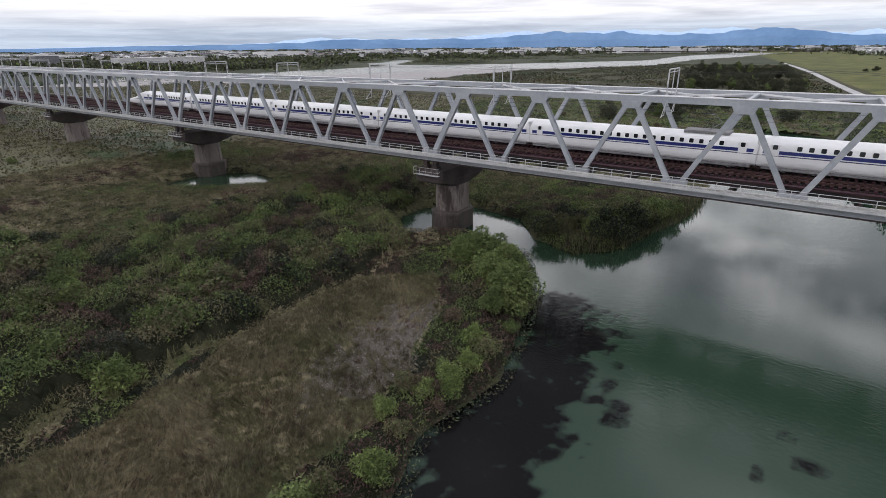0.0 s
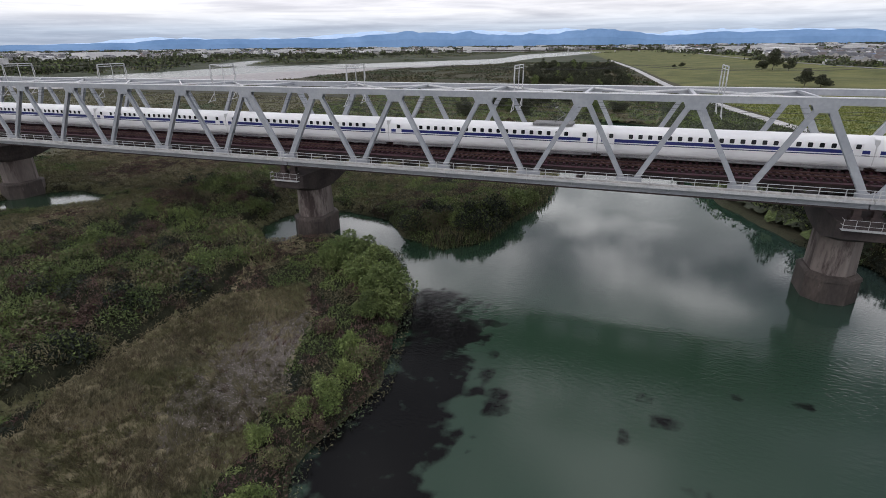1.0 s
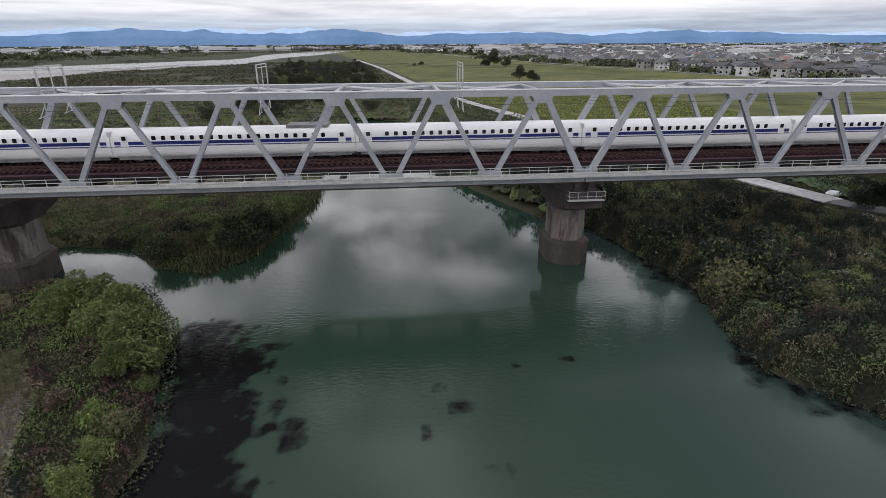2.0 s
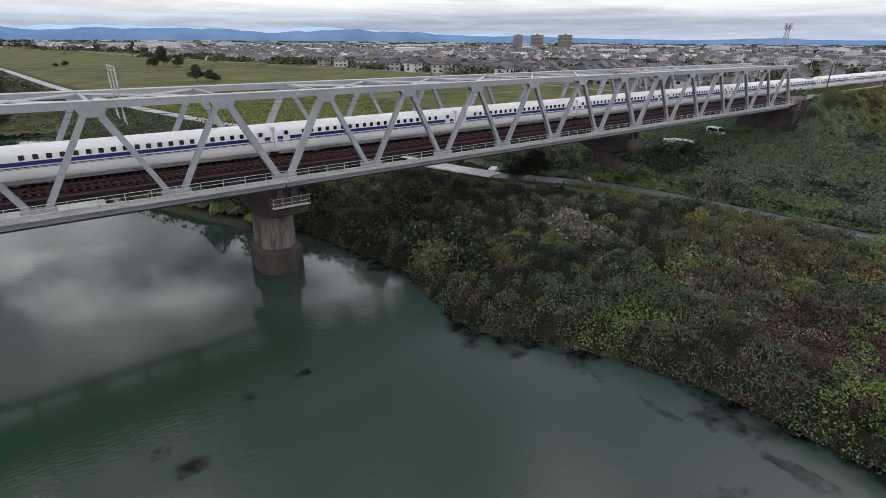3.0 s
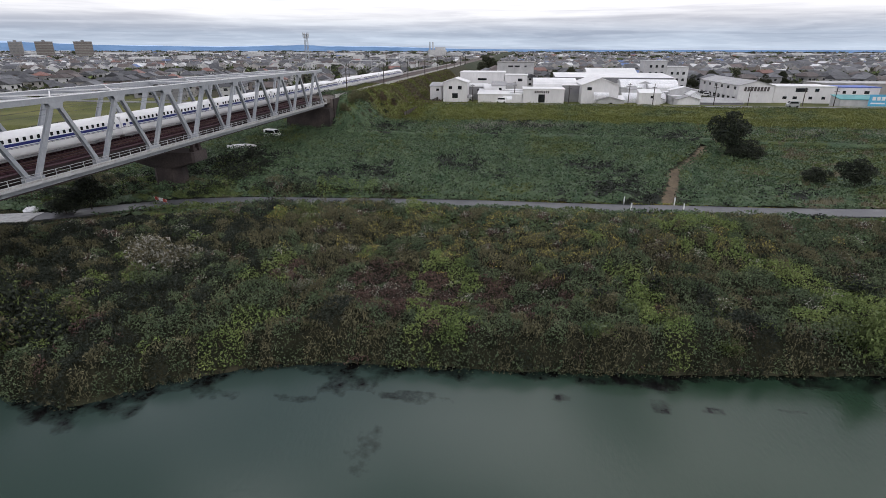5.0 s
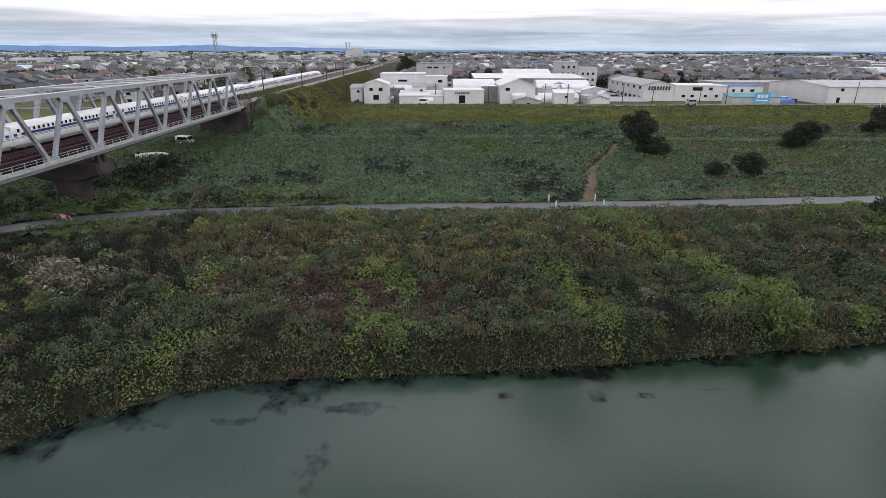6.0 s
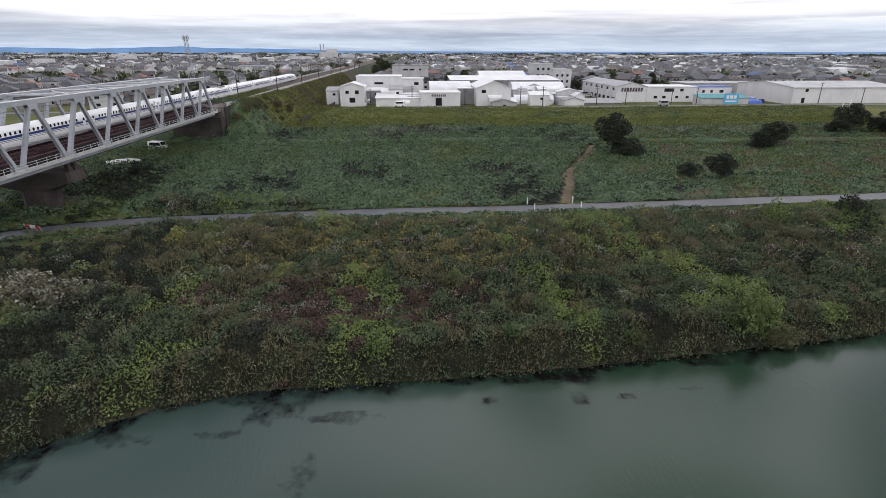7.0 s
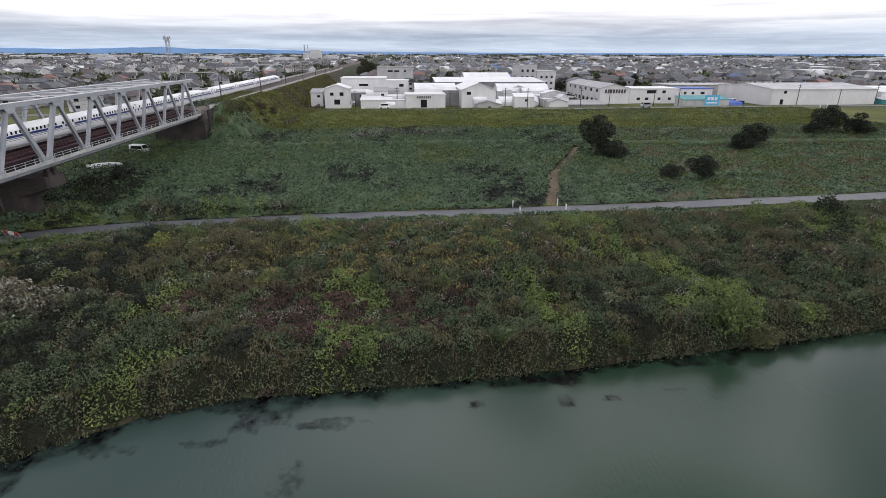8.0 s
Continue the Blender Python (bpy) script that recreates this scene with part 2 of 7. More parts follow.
    la.inputs[3].default_value, la.inputs[4].default_value = 0.0, 0.5
    ab = N.new("ShaderNodeMath"); ab.operation = "ADD"; ab.inputs[1].default_value = 17.0
    ax = N.new("ShaderNodeMath"); ax.operation = "ABSOLUTE"
    L.new(sp.outputs[1], ab.inputs[0]); L.new(ab.outputs[0], ax.inputs[0]); L.new(ax.outputs[0], la.inputs[0])
    lm = N.new("ShaderNodeMath"); lm.operation = "MULTIPLY"; L.new(la.outputs[0], lm.inputs[0]); L.new(pn.outputs[0], lm.inputs[1])
    ls_ = N.new("ShaderNodeMath"); ls_.operation = "ADD"; L.new(lm.outputs[0], ls_.inputs[0]); L.new(pr.outputs[0], ls_.inputs[1])
    L.new(ls_.outputs[0], b.inputs["Strength"]); L.new(w.outputs[0], b.inputs["Height"])
    L.new(b.outputs[0], p.inputs["Normal"])
    return m


WATER = water_mat()


def leaf_mat(name, c1, c2, scale=0.35, island=0.30, jitter=0.18, tip=None):
    m = surf(name, c1, c2, scale, 0.6, 0, 0, island=island, jitter=jitter, fine=0.34, spec=0.12, rust=tip, rust_at=0.6, rust_scale=0.5)
    return m


LEAF_G = leaf_mat("willow_leaves", (0.066, 0.093, 0.034), (0.122, 0.152, 0.056))
LEAF_D = leaf_mat("dark_leaves", (0.0165, 0.0215, 0.0165), (0.033, 0.039, 0.029))
LEAF_B = leaf_mat("bright_leaves", (0.095, 0.134, 0.044), (0.158, 0.194, 0.066))
LEAF_O = leaf_mat("dull_olive_leaves", (0.084, 0.078, 0.046), (0.142, 0.127, 0.076))
LEAF_R = leaf_mat("reddish_brown_stems", (0.056, 0.036, 0.032), (0.100, 0.064, 0.053))
LEAF_Y = leaf_mat("yellow_flower_heads", (0.23, 0.207, 0.0575), (0.3335, 0.2875, 0.0805))
LEAF_S = leaf_mat("silvery_plumes", (0.209, 0.209, 0.1815), (0.33, 0.319, 0.275))
LEAF_W = leaf_mat("wood_leaves", (0.036, 0.044, 0.027), (0.056, 0.064, 0.038), island=0.15)
LEAF_V = leaf_mat("dull_wood_leaves", (0.058, 0.060, 0.038), (0.080, 0.078, 0.050), island=0.15)
# Darkened copies of the willow and olive leaves: bank shade put into colour.
LEAF_E = leaf_mat("willow_leaves_shaded", (0.051, 0.073, 0.040), (0.098, 0.122, 0.066))
LEAF_P = leaf_mat("olive_leaves_shaded", (0.074, 0.071, 0.041), (0.128, 0.120, 0.070))
BARK = surf("bark", (0.035, 0.028, 0.022), (0.07, 0.055, 0.045), 2.0, 0.9, 0, 0.4)


def ground_mat():
    """Soil and low growth; the zone layers say where gravel, mown turf and worn earth lie."""
    m = bpy.data.materials.new("flood_plain_ground")
    m.use_nodes = True
    N, L = m.node_tree.nodes, m.node_tree.links
    p = N["Principled BSDF"]
    p.inputs["Roughness"].default_value = 0.95
    p.inputs["Specular IOR Level"].default_value = 0.2
    geo = N.new("ShaderNodeNewGeometry")

    def nz(s, d=5, r=0.6):
        n = N.new("ShaderNodeTexNoise"); n.inputs["Scale"].default_value = s; n.inputs["Detail"].default_value = d
        n.inputs["Roughness"].default_value = r
        L.new(geo.outputs["Position"], n.inputs["Vector"])
        return n.outputs[0]

    def two(s, a, b, lo=0.36, hi=0.64):
        q = N.new("ShaderNodeMapRange"); q.inputs[1].default_value, q.inputs[2].default_value = lo, hi
        L.new(nz(s), q.inputs[0])
        x = N.new("ShaderNodeMix"); x.data_type = "RGBA"
        x.inputs[6].default_value, x.inputs[7].default_value = (*a, 1), (*b, 1)
        L.new(q.outputs[0], x.inputs[0])
        return x.outputs[2]

    col = two(0.05, (0.040, 0.042, 0.024), (0.062, 0.058, 0.036))
    for layer, (a, b, s) in (("far", ((0.038, 0.050, 0.028), (0.066, 0.070, 0.045), 0.012)), ("turf", ((0.068, 0.080, 0.026), (0.138, 0.138, 0.046), 0.045)),
                             ("gravel", ((0.30, 0.285, 0.28), (0.40, 0.385, 0.38), 0.4)),
                             ("clearing", ((0.070, 0.063, 0.046), (0.115, 0.100, 0.080), 0.25)),
                             ("earth", ((0.13, 0.10, 0.07), (0.19, 0.15, 0.10), 0.5)),
                             ):
        at = N.new("ShaderNodeAttribute"); at.attribute_name = layer
        ad = N.new("ShaderNodeMath"); ad.operation = "MULTIPLY_ADD"
        ad.inputs[1].default_value = 1.0
        sub = N.new("ShaderNodeMath"); sub.operation = "MULTIPLY_ADD"; sub.inputs[1].default_value = 0.8; sub.inputs[2].default_value = -0.4
        L.new(nz(0.6, 6), sub.inputs[0])
        L.new(at.outputs["Fac"], ad.inputs[0]); L.new(sub.outputs[0], ad.inputs[2])
        q = N.new("ShaderNodeMapRange"); q.inputs[1].default_value, q.inputs[2].default_value = 0.38, 0.62
        L.new(ad.outputs[0], q.inputs[0])
        x = N.new("ShaderNodeMix"); x.data_type = "RGBA"
        L.new(q.outputs[0], x.inputs[0]); L.new(col, x.inputs[6]); L.new(two(s, a, b), x.inputs[7])
        col = x.outputs[2]
    g = N.new("ShaderNodeMapRange"); g.inputs[1].default_value, g.inputs[2].default_value = 0.25, 0.75
    g.inputs[3].default_value, g.inputs[4].default_value = 0.6, 1.4
    L.new(nz(3.0, 8, 0.75), g.inputs[0])
    hs = N.new("ShaderNodeHueSaturation")
    L.new(col, hs.inputs["Color"]); L.new(g.outputs[0], hs.inputs["Value"])
    L.new(hs.outputs[0], p.inputs["Base Color"])
    b = N.new("ShaderNodeBump"); b.inputs["Strength"].default_value = 0.6; b.inputs["Distance"].default_value = 0.15
    L.new(nz(2.5, 8, 0.7), b.inputs["Height"]); L.new(b.outputs[0], p.inputs["Normal"])
    return m


GROUND = ground_mat()

# ---- mesh helpers ----
class Shape:
    """Collects boxes, beams, tubes and lofts for one mesh."""

    def __init__(self):
        self.v, self.f, self.n = [], [], 0

    def add(self, verts, faces):
        base = len(self.v)
        self.v += [tuple(p) for p in verts]
        self.f += [tuple(base + i for i in f) for f in faces]
        return self

    def box(self, x0, x1, y0, y1, z0, z1):
        v = [(x, y, z) for x in (x0, x1) for y in (y0, y1) for z in (z0, z1)]
        return self.add(v, [(0, 1, 3, 2), (4, 6, 7, 5), (0, 4, 5, 1), (2, 3, 7, 6), (0, 2, 6, 4), (1, 5, 7, 3)])

    def beam(self, p, q, w, h, side=(0, 1, 0)):
        """A box from p to q; w along side, h across it."""
        p, q, s = Vector(p), Vector(q), Vector(side)
        d = (q - p).normalized()
        u = d.cross(s).normalized() * (h / 2)
        s = u.cross(d).normalized() * (w / 2)
        v = [a + i * s + j * u for a in (p, q) for i, j in ((-1, -1), (1, -1), (1, 1), (-1, 1))]
        return self.add(v, [(3, 2, 1, 0), (4, 5, 6, 7), (0, 1, 5, 4), (1, 2, 6, 5), (2, 3, 7, 6), (3, 0, 4, 7)])

    def tube(self, p, q, r, n=6, r2=None):
        p, q = Vector(p), Vector(q)
        d = (q - p).normalized()
        a = d.orthogonal().normalized()
        b = d.cross(a)
        r2 = r if r2 is None else r2
        v = [c + k * (math.cos(t) * a + math.sin(t) * b) for c, k in ((p, r), (q, r2)) for t in [2 * math.pi * i / n for i in range(n)]]
        f = [(i, (i + 1) % n, n + (i + 1) % n, n + i) for i in range(n)]
        return self.add(v, f + [tuple(range(n - 1, -1, -1)), tuple(range(n, 2 * n))])

    def loft(self, rings, caps=True):
        n = len(rings[0])
        v = [p for r in rings for p in r]
        f = [(k * n + i, k * n + (i + 1) % n, (k + 1) * n + (i + 1) % n, (k + 1) * n + i) for k in range(len(rings) - 1) for i in range(n)]
        if caps:
            f += [tuple(range(n - 1, -1, -1)), tuple(range((len(rings) - 1) * n, len(rings) * n))]
        return self.add(v, f)

    def mesh(self, name, mat, smooth=False):
        me = bpy.data.meshes.new(name)
        me.from_pydata(self.v, [], self.f)
        me.materials.append(mat)
        bm = bmesh.new()
        bm.from_mesh(me)
        bmesh.ops.recalc_face_normals(bm, faces=bm.faces)
        bm.to_mesh(me)
        bm.free()
        if smooth:
            me.polygons.foreach_set("use_smooth", [True] * len(me.polygons))
        return me


def part(name, shape, mat, parent, label="", smooth=False, at=None):
    """One mesh object under a thing or a part; shape may be a mesh that is shared."""
    me = shape if isinstance(shape, bpy.types.Mesh) else shape.mesh(name, mat, smooth)
    ob = new(name, me)
    ob.parent = parent
    if at is not None:
        ob.matrix_basis = at
    if label:
        tagged(ob, label)
    return ob


def thing(name, label, category, group="", kind="", at=(0, 0, 0), turn=0.0):
    ob = new(name)
    ob.matrix_basis = pose(*at, 0, 0, turn)
    return tagged(ob, label, category, group, kind)


def solid(name, shape, mat, label, category="", group="", kind="", smooth=False):
    ob = new(name, shape if isinstance(shape, bpy.types.Mesh) else shape.mesh(name, mat, smooth))
    return tagged(ob, label, category, group, kind)


def mesh_arrays(name, v, quads, mat, tris=False):
    """A mesh straight from arrays."""
    k = 3 if tris else 4
    me = bpy.data.meshes.new(name)
    me.vertices.add(len(v)); me.vertices.foreach_set("co", np.asarray(v, np.float32).ravel())
    q = np.asarray(quads, np.int32)
    me.loops.add(q.size); me.loops.foreach_set("vertex_index", q.ravel())
    me.polygons.add(len(q)); me.polygons.foreach_set("loop_start", np.arange(0, q.size, k, dtype=np.int32))
    me.update(calc_edges=True)
    me.materials.append(mat)
    return me

# ---- the lie of the land ----
CREEK = np.array([(34, -400), (30, -120), (28, -60), (25, -38), (23, -33), (24, -29), (24.5, -25), (23, -19), (20, -9), (14, 0), (9, 2.5),
                  (4, 2), (-3, -2), (-8, 3), (-8, 9), (-1, 14), (7, 12), (13, 5.5), (19, 3.5), (23, 7), (25, 17), (28, 29), (26, 68), (24, 100), (28, 126),
                  (44, 124), (46, 104), (45, 69), (54, 35), (61, 19), (67, 14), (71, -6), (69, -14), (68.6, -20), (72, -24.5), (75, -30), (77, -37), (78, -55),
                  (80, -73), (83, -94), (90, -140), (110, -400)], float)
RIVER = np.array([(-460, -400), (-420, 60), (-377, 222), (-321, 299), (-277, 416), (-200, 526), (-129, 627), (-141, 880), (-106, 1089), (-60, 1700),
                  (-180, 1700), (-215, 1447), (-234, 1229), (-206, 897), (-317, 700), (-396, 593), (-470, 560), (-540, 700), (-640, 830), (-660, 800), (-540, 560),
                  (-444, 504), (-440, 308), (-520, 100), (-600, -400)], float)
POND = np.array([(-59, -5), (-55, -7), (-47, -1), (-42, 4), (-45, 9), (-54, 10), (-60, 4)], float)
PATH_LINE = np.array([(150, -420), (133, -230), (126, -165), (122, -118), (119.5, -90), (118, -68), (117.5, -47), (116, -26), (114, -10), (110, 2), (102, 14),
                      (97.5, 31), (90, 70), (78, 115), (66, 175), (53, 280), (29, 485), (-6, 728)], float)
LEVEE = np.array([(262, -600), (256, -240), (250, -120), (248, -40), (243, 20), (236, 100), (240, 220), (225, 300), (190, 420), (150, 620), (120, 1000)], float)


def curve_through(pts, step=4.0):
    """A smooth line through the points."""
    p = np.vstack([2 * pts[0] - pts[1], pts, 2 * pts[-1] - pts[-2]])
    out = []
    for i in range(1, len(p) - 2):
        a, b, c, d = p[i - 1:i + 3]
        n = max(2, int(np.hypot(*(c - b)) / step))
        t = np.linspace(0, 1, n, endpoint=False)[:, None]
        out.append(0.5 * (2 * b + (c - a) * t + (2 * a - 5 * b + 4 * c - d) * t**2 + (3 * b - a - 3 * c + d) * t**3))
    return np.vstack(out + [pts[-1:]])


def line_distance(x, y, line, closed=False):
    """Distance of points to a line, and the side (positive to its right)."""
    q = np.vstack([line, line[:1]]) if closed else line
    best, side = np.full(x.shape, 1e9), np.zeros(x.shape)
    for a, b in zip(q[:-1], q[1:]):
        d = b - a
        t = np.clip(((x - a[0]) * d[0] + (y - a[1]) * d[1]) / (d @ d + 1e-9), 0, 1)
        ex, ey = x - a[0] - t * d[0], y - a[1] - t * d[1]
        r = np.hypot(ex, ey)
        near = r < best
        best = np.where(near, r, best)
        side = np.where(near, np.sign(d[1] * ex - d[0] * ey), side)
    return best, side


def inside(x, y, poly):
    c = np.zeros(x.shape, bool)
    for (ax, ay), (bx, by) in zip(poly, np.roll(poly, -1, 0)):
        if ay != by:
            c ^= ((ay > y) != (by > y)) & (x < (bx - ax) * (y - ay) / (by - ay) + ax)
    return c


def ripple(x, y, s, seed=0):
    """Cheap smooth noise, -1 to 1."""
    out = np.zeros(np.shape(x))
    rng = np.random.RandomState(seed + 5)
    for k in range(6):
        a, ph, f = rng.rand() * 6.28, rng.rand() * 6.28, (0.6 + 0.9 * rng.rand()) * (1 + k * 0.5)
        out += np.sin((x * np.cos(a) + y * np.sin(a)) * f / s + ph) / (1 + 0.4 * k)
    return out / 3.2


def step01(t):
    t = np.clip(t, 0, 1)
    return t * t * (3 - 2 * t)


def shore_exact(x, y):
    """Distance from the nearest water, negative in it."""
    d = np.full(x.shape, 1e9)
    for poly in (CREEK, RIVER, POND):
        r = line_distance(x, y, poly, True)[0] * np.where(inside(x, y, poly), -1, 1)
        d = np.minimum(d, r)
    return d


SX, SY, SD = np.arange(-92, 262, 0.5), np.arange(-216, 196, 0.5), None
SD = shore_exact(*np.meshgrid(SX, SY, indexing="ij"))


def table(x, y, values, exact):
    """Reads a table of the country near the bridge; beyond it the exact value."""
    fx, fy = (x - SX[0]) * 2, (y - SY[0]) * 2
    near = (fx >= 0) & (fy >= 0) & (fx < len(SX) - 1) & (fy < len(SY) - 1)
    i, j = np.clip(fx.astype(int), 0, len(SX) - 2), np.clip(fy.astype(int), 0, len(SY) - 2)
    a, b = fx - i, fy - j
    d = values[i, j] * (1 - a) * (1 - b) + values[i + 1, j] * a * (1 - b) + values[i, j + 1] * (1 - a) * b + values[i + 1, j + 1] * a * b
    if not near.all():
        d[~near] = exact(x[~near], y[~near])
    return d


def signed(line):
    """Distance from a line, positive to its right, with its own table."""
    exact = lambda x, y: np.prod(line_distance(x, y, line), axis=0)
    values = exact(*np.meshgrid(SX, SY, indexing="ij"))
    return lambda x, y: table(x, y, values, exact)


def shore(x, y):
    return table(x, y, SD, shore_exact)


off_path, off_levee = signed(PATH_LINE), signed(LEVEE)


def land(x, y):
    """Height of the ground."""
    x, y = np.asarray(x, float), np.asarray(y, float)
    d = shore(x, y) + 0.5 * ripple(x, y, 2.2, 3)
    east = step01((x - 45) / 30)
    h = -1.2 + (1.2 + 0.75 + 0.45 * east) * step01((d + 2.0) / 4.0) + 1.4 * east * step01((d - 2) / 30) + 0.4 * (1 - east) * step01((d - 3) / 15)
    h = h + np.where(d > 1, 0.14 * ripple(x, y, 5, 1) + 0.08 * ripple(x, y, 1.7, 2), 0)
    off = off_levee(x, y)                           # positive on the town's side
    bank = np.where(off < 0, 1 - step01((-off - 5) / 32), 1 - 0.5 * step01((off - 6) / 14))
    near = (x > 60) & (y > -600) & (y < 1000)
    h = h + np.where(near, 2.4 * bank * step01((d - 10) / 20), 0)
    far = np.hypot(x - 40, y + 50)
    h = h + 1.0 * step01((far - 300) / 300) * (d > 2)
    # railway bank beyond the abutment
    rb = step01((x - 179) / 12) * (1 - step01((np.abs(y - 5) - 7) / 11))
    h = np.where(x > 178, np.maximum(h, 3.4 + (11.6 - 3.4) * rb), h)
    return h


def axis(lo, hi, fine, a, b, grow=1.13):
    """Grid lines: even between a and b, then ever wider out to lo and hi."""
    mid = list(np.arange(a, b + fine / 2, fine))
    left, right, s = [], [], fine
    while (left[-1] if left else a) > lo:
        s *= grow; left.append((left[-1] if left else a) - s)
    s = fine
    while (right[-1] if right else b) < hi:
        s *= grow; right.append((right[-1] if right else b) + s)
    return np.array(left[::-1] + mid + right)


gx, gy = axis(-4700, 4700, 1.1, -75, 205, 1.07), axis(-4700, 4700, 1.1, -115, 45, 1.06)
X, Y = np.meshgrid(gx, gy, indexing="ij")
Z = land(X, Y)
nx, ny = X.shape
idx = np.arange(nx * ny).reshape(nx, ny)
quads = np.stack([idx[:-1, :-1], idx[1:, :-1], idx[1:, 1:], idx[:-1, 1:]], -1).reshape(-1, 4)
gm = mesh_arrays("ground", np.stack([X, Y, Z], -1).reshape(-1, 3), quads, GROUND)
gm.polygons.foreach_set("use_smooth", [True] * len(gm.polygons))
ground = tagged(new("ground", gm), "flood plain of rough grass, bare earth and gravel", "ground", kind="structure")


def layer(name, values):
    a = gm.attributes.new(name, "FLOAT", "POINT")
    a.data.foreach_set("value", np.clip(values, 0, 1).astype(np.float32).ravel())


lr, ls = line_distance(X, Y, LEVEE)
pr, ps = line_distance(X, Y, PATH_LINE)
CLEARING = np.array([(12, -62), (6, -50), (5, -41), (3, -28), (4.5, -18), (9, -13), (13, -17), (17, -25), (20, -33), (20, -42), (22, -62)], float)
GRAVEL = np.array([(-430, 60), (-330, 120), (-290, 182), (-205, 250), (-205, 348), (-200, 440), (-120, 600), (-129, 640), (-220, 540), (-300, 416), (-340, 299), (-390, 222)], float)
layer("turf", np.where((X > 60) & (lr < 42) & (shore(X, Y) > 10) & ~((X > 196) & (np.abs(Y - 5) < 24)), 1.0, 0) + np.where((ps > 0) & (Y > 90) & (ls < 0), 1.0, 0) * step01((pr - 3) / 6))
layer("gravel", step01(0.5 - line_distance(X, Y, GRAVEL, True)[0] * np.where(inside(X, Y, GRAVEL), -1, 1) / 16))
layer("clearing", step01(0.5 - line_distance(X, Y, CLEARING, True)[0] * np.where(inside(X, Y, CLEARING), -1, 1) / 5)
      + 0.8 * step01(1 - np.hypot((X - 8) / 16, (Y - 22) / 10)) + 0.7 * step01(1.2 - np.hypot((X + 38) / 14, (Y + 14) / 8)))
track = np.array([(118, -74), (124, -75.5), (134, -79), (143, -81), (154, -87), (164, -92), (176, -97)], float)
layer("earth", step01(1.5 - line_distance(X, Y, track)[0] / 1.0) + 0.9 * step01(1.2 - np.hypot((X - 114) / 3.5, (Y + 72) / 9))
      + 0.8 * step01(1.2 - np.hypot((X - 180) / 14, (Y - 5) / 12)))
layer("far", step01((np.hypot(X - 40, Y + 50) - 380) / 200))

# ---- water ----
wx, wy = axis(-700, 130, 0.5, 18, 85, 1.12), axis(-420, 1750, 0.5, -70, 12, 1.09)
WX, WY = np.meshgrid(wx, wy, indexing="ij")
idx = np.arange(WX.size).reshape(WX.shape)
quads = np.stack([idx[:-1, :-1], idx[1:, :-1], idx[1:, 1:], idx[:-1, 1:]], -1).reshape(-1, 4)
wm = mesh_arrays("water", np.stack([WX, WY, 0 * WX], -1).reshape(-1, 3), quads, WATER)
water = tagged(new("water", wm), "calm dull-green river water with dark weed beds and faint ripples", "water", kind="structure")
weed = np.zeros(WX.shape)
BEDS = [(23, -13, 4, 5, 0.74), (26.5, -17, 3, 6, 0.74), (27, -23, 3.2, 6, 0.76), (27, -31, 4, 7, 0.78), (29.2, -12.5, 1.6, 1.0, 0.62), (33, -24, 1.1, 1.7, 0.64),
        (31.5, -20.5, 0.8, 1.2, 0.56), (31, -17.5, 0.8, 0.8, 0.56), (44, -21.8, 1.3, 1.0, 0.60), (42.9, -19.6, 0.7, 0.6, 0.56), (49.2, -17.2, 0.8, 0.7, 0.56),
        (53.6, -17.0, 0.8, 0.6, 0.56), (41.8, -24, 0.5, 0.9, 0.54), (46, -28.2, 1.0, 1.0, 0.48), (74, -39.6, 1.1, 2.3, 0.56), (73.3, -45.2, 0.8, 2.6, 0.54), (72, -36, 0.8, 1.4, 0.53),
        (71.7, -29.8, 1.0, 1.8, 0.54), (69, -23, 1.4, 2.0, 0.54), (74.8, -63, 0.7, 0.9, 0.56), (75.4, -72.2, 0.6, 1.0, 0.56), (74.7, -66.7, 0.6, 0.9, 0.54), (74.7, -55.7, 0.6, 0.8, 0.55),
        (67.5, -42.6, 2.0, 2.4, 0.40), (73, -27, 1.2, 1.2, 0.55)]
for bx, by, rx, ry, s in BEDS:
    weed = np.maximum(weed, s * step01(1.7 - np.hypot((WX - bx) / rx, (WY - by) / ry) + 0.5 * ripple(WX, WY, 0.9, 17) + 0.3 * ripple(WX, WY, 0.35, 19)))
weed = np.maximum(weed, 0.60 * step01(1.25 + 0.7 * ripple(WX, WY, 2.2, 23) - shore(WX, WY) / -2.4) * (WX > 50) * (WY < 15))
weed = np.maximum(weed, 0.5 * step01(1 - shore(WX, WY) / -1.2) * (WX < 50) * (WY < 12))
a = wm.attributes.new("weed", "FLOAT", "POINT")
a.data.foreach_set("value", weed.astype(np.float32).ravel())


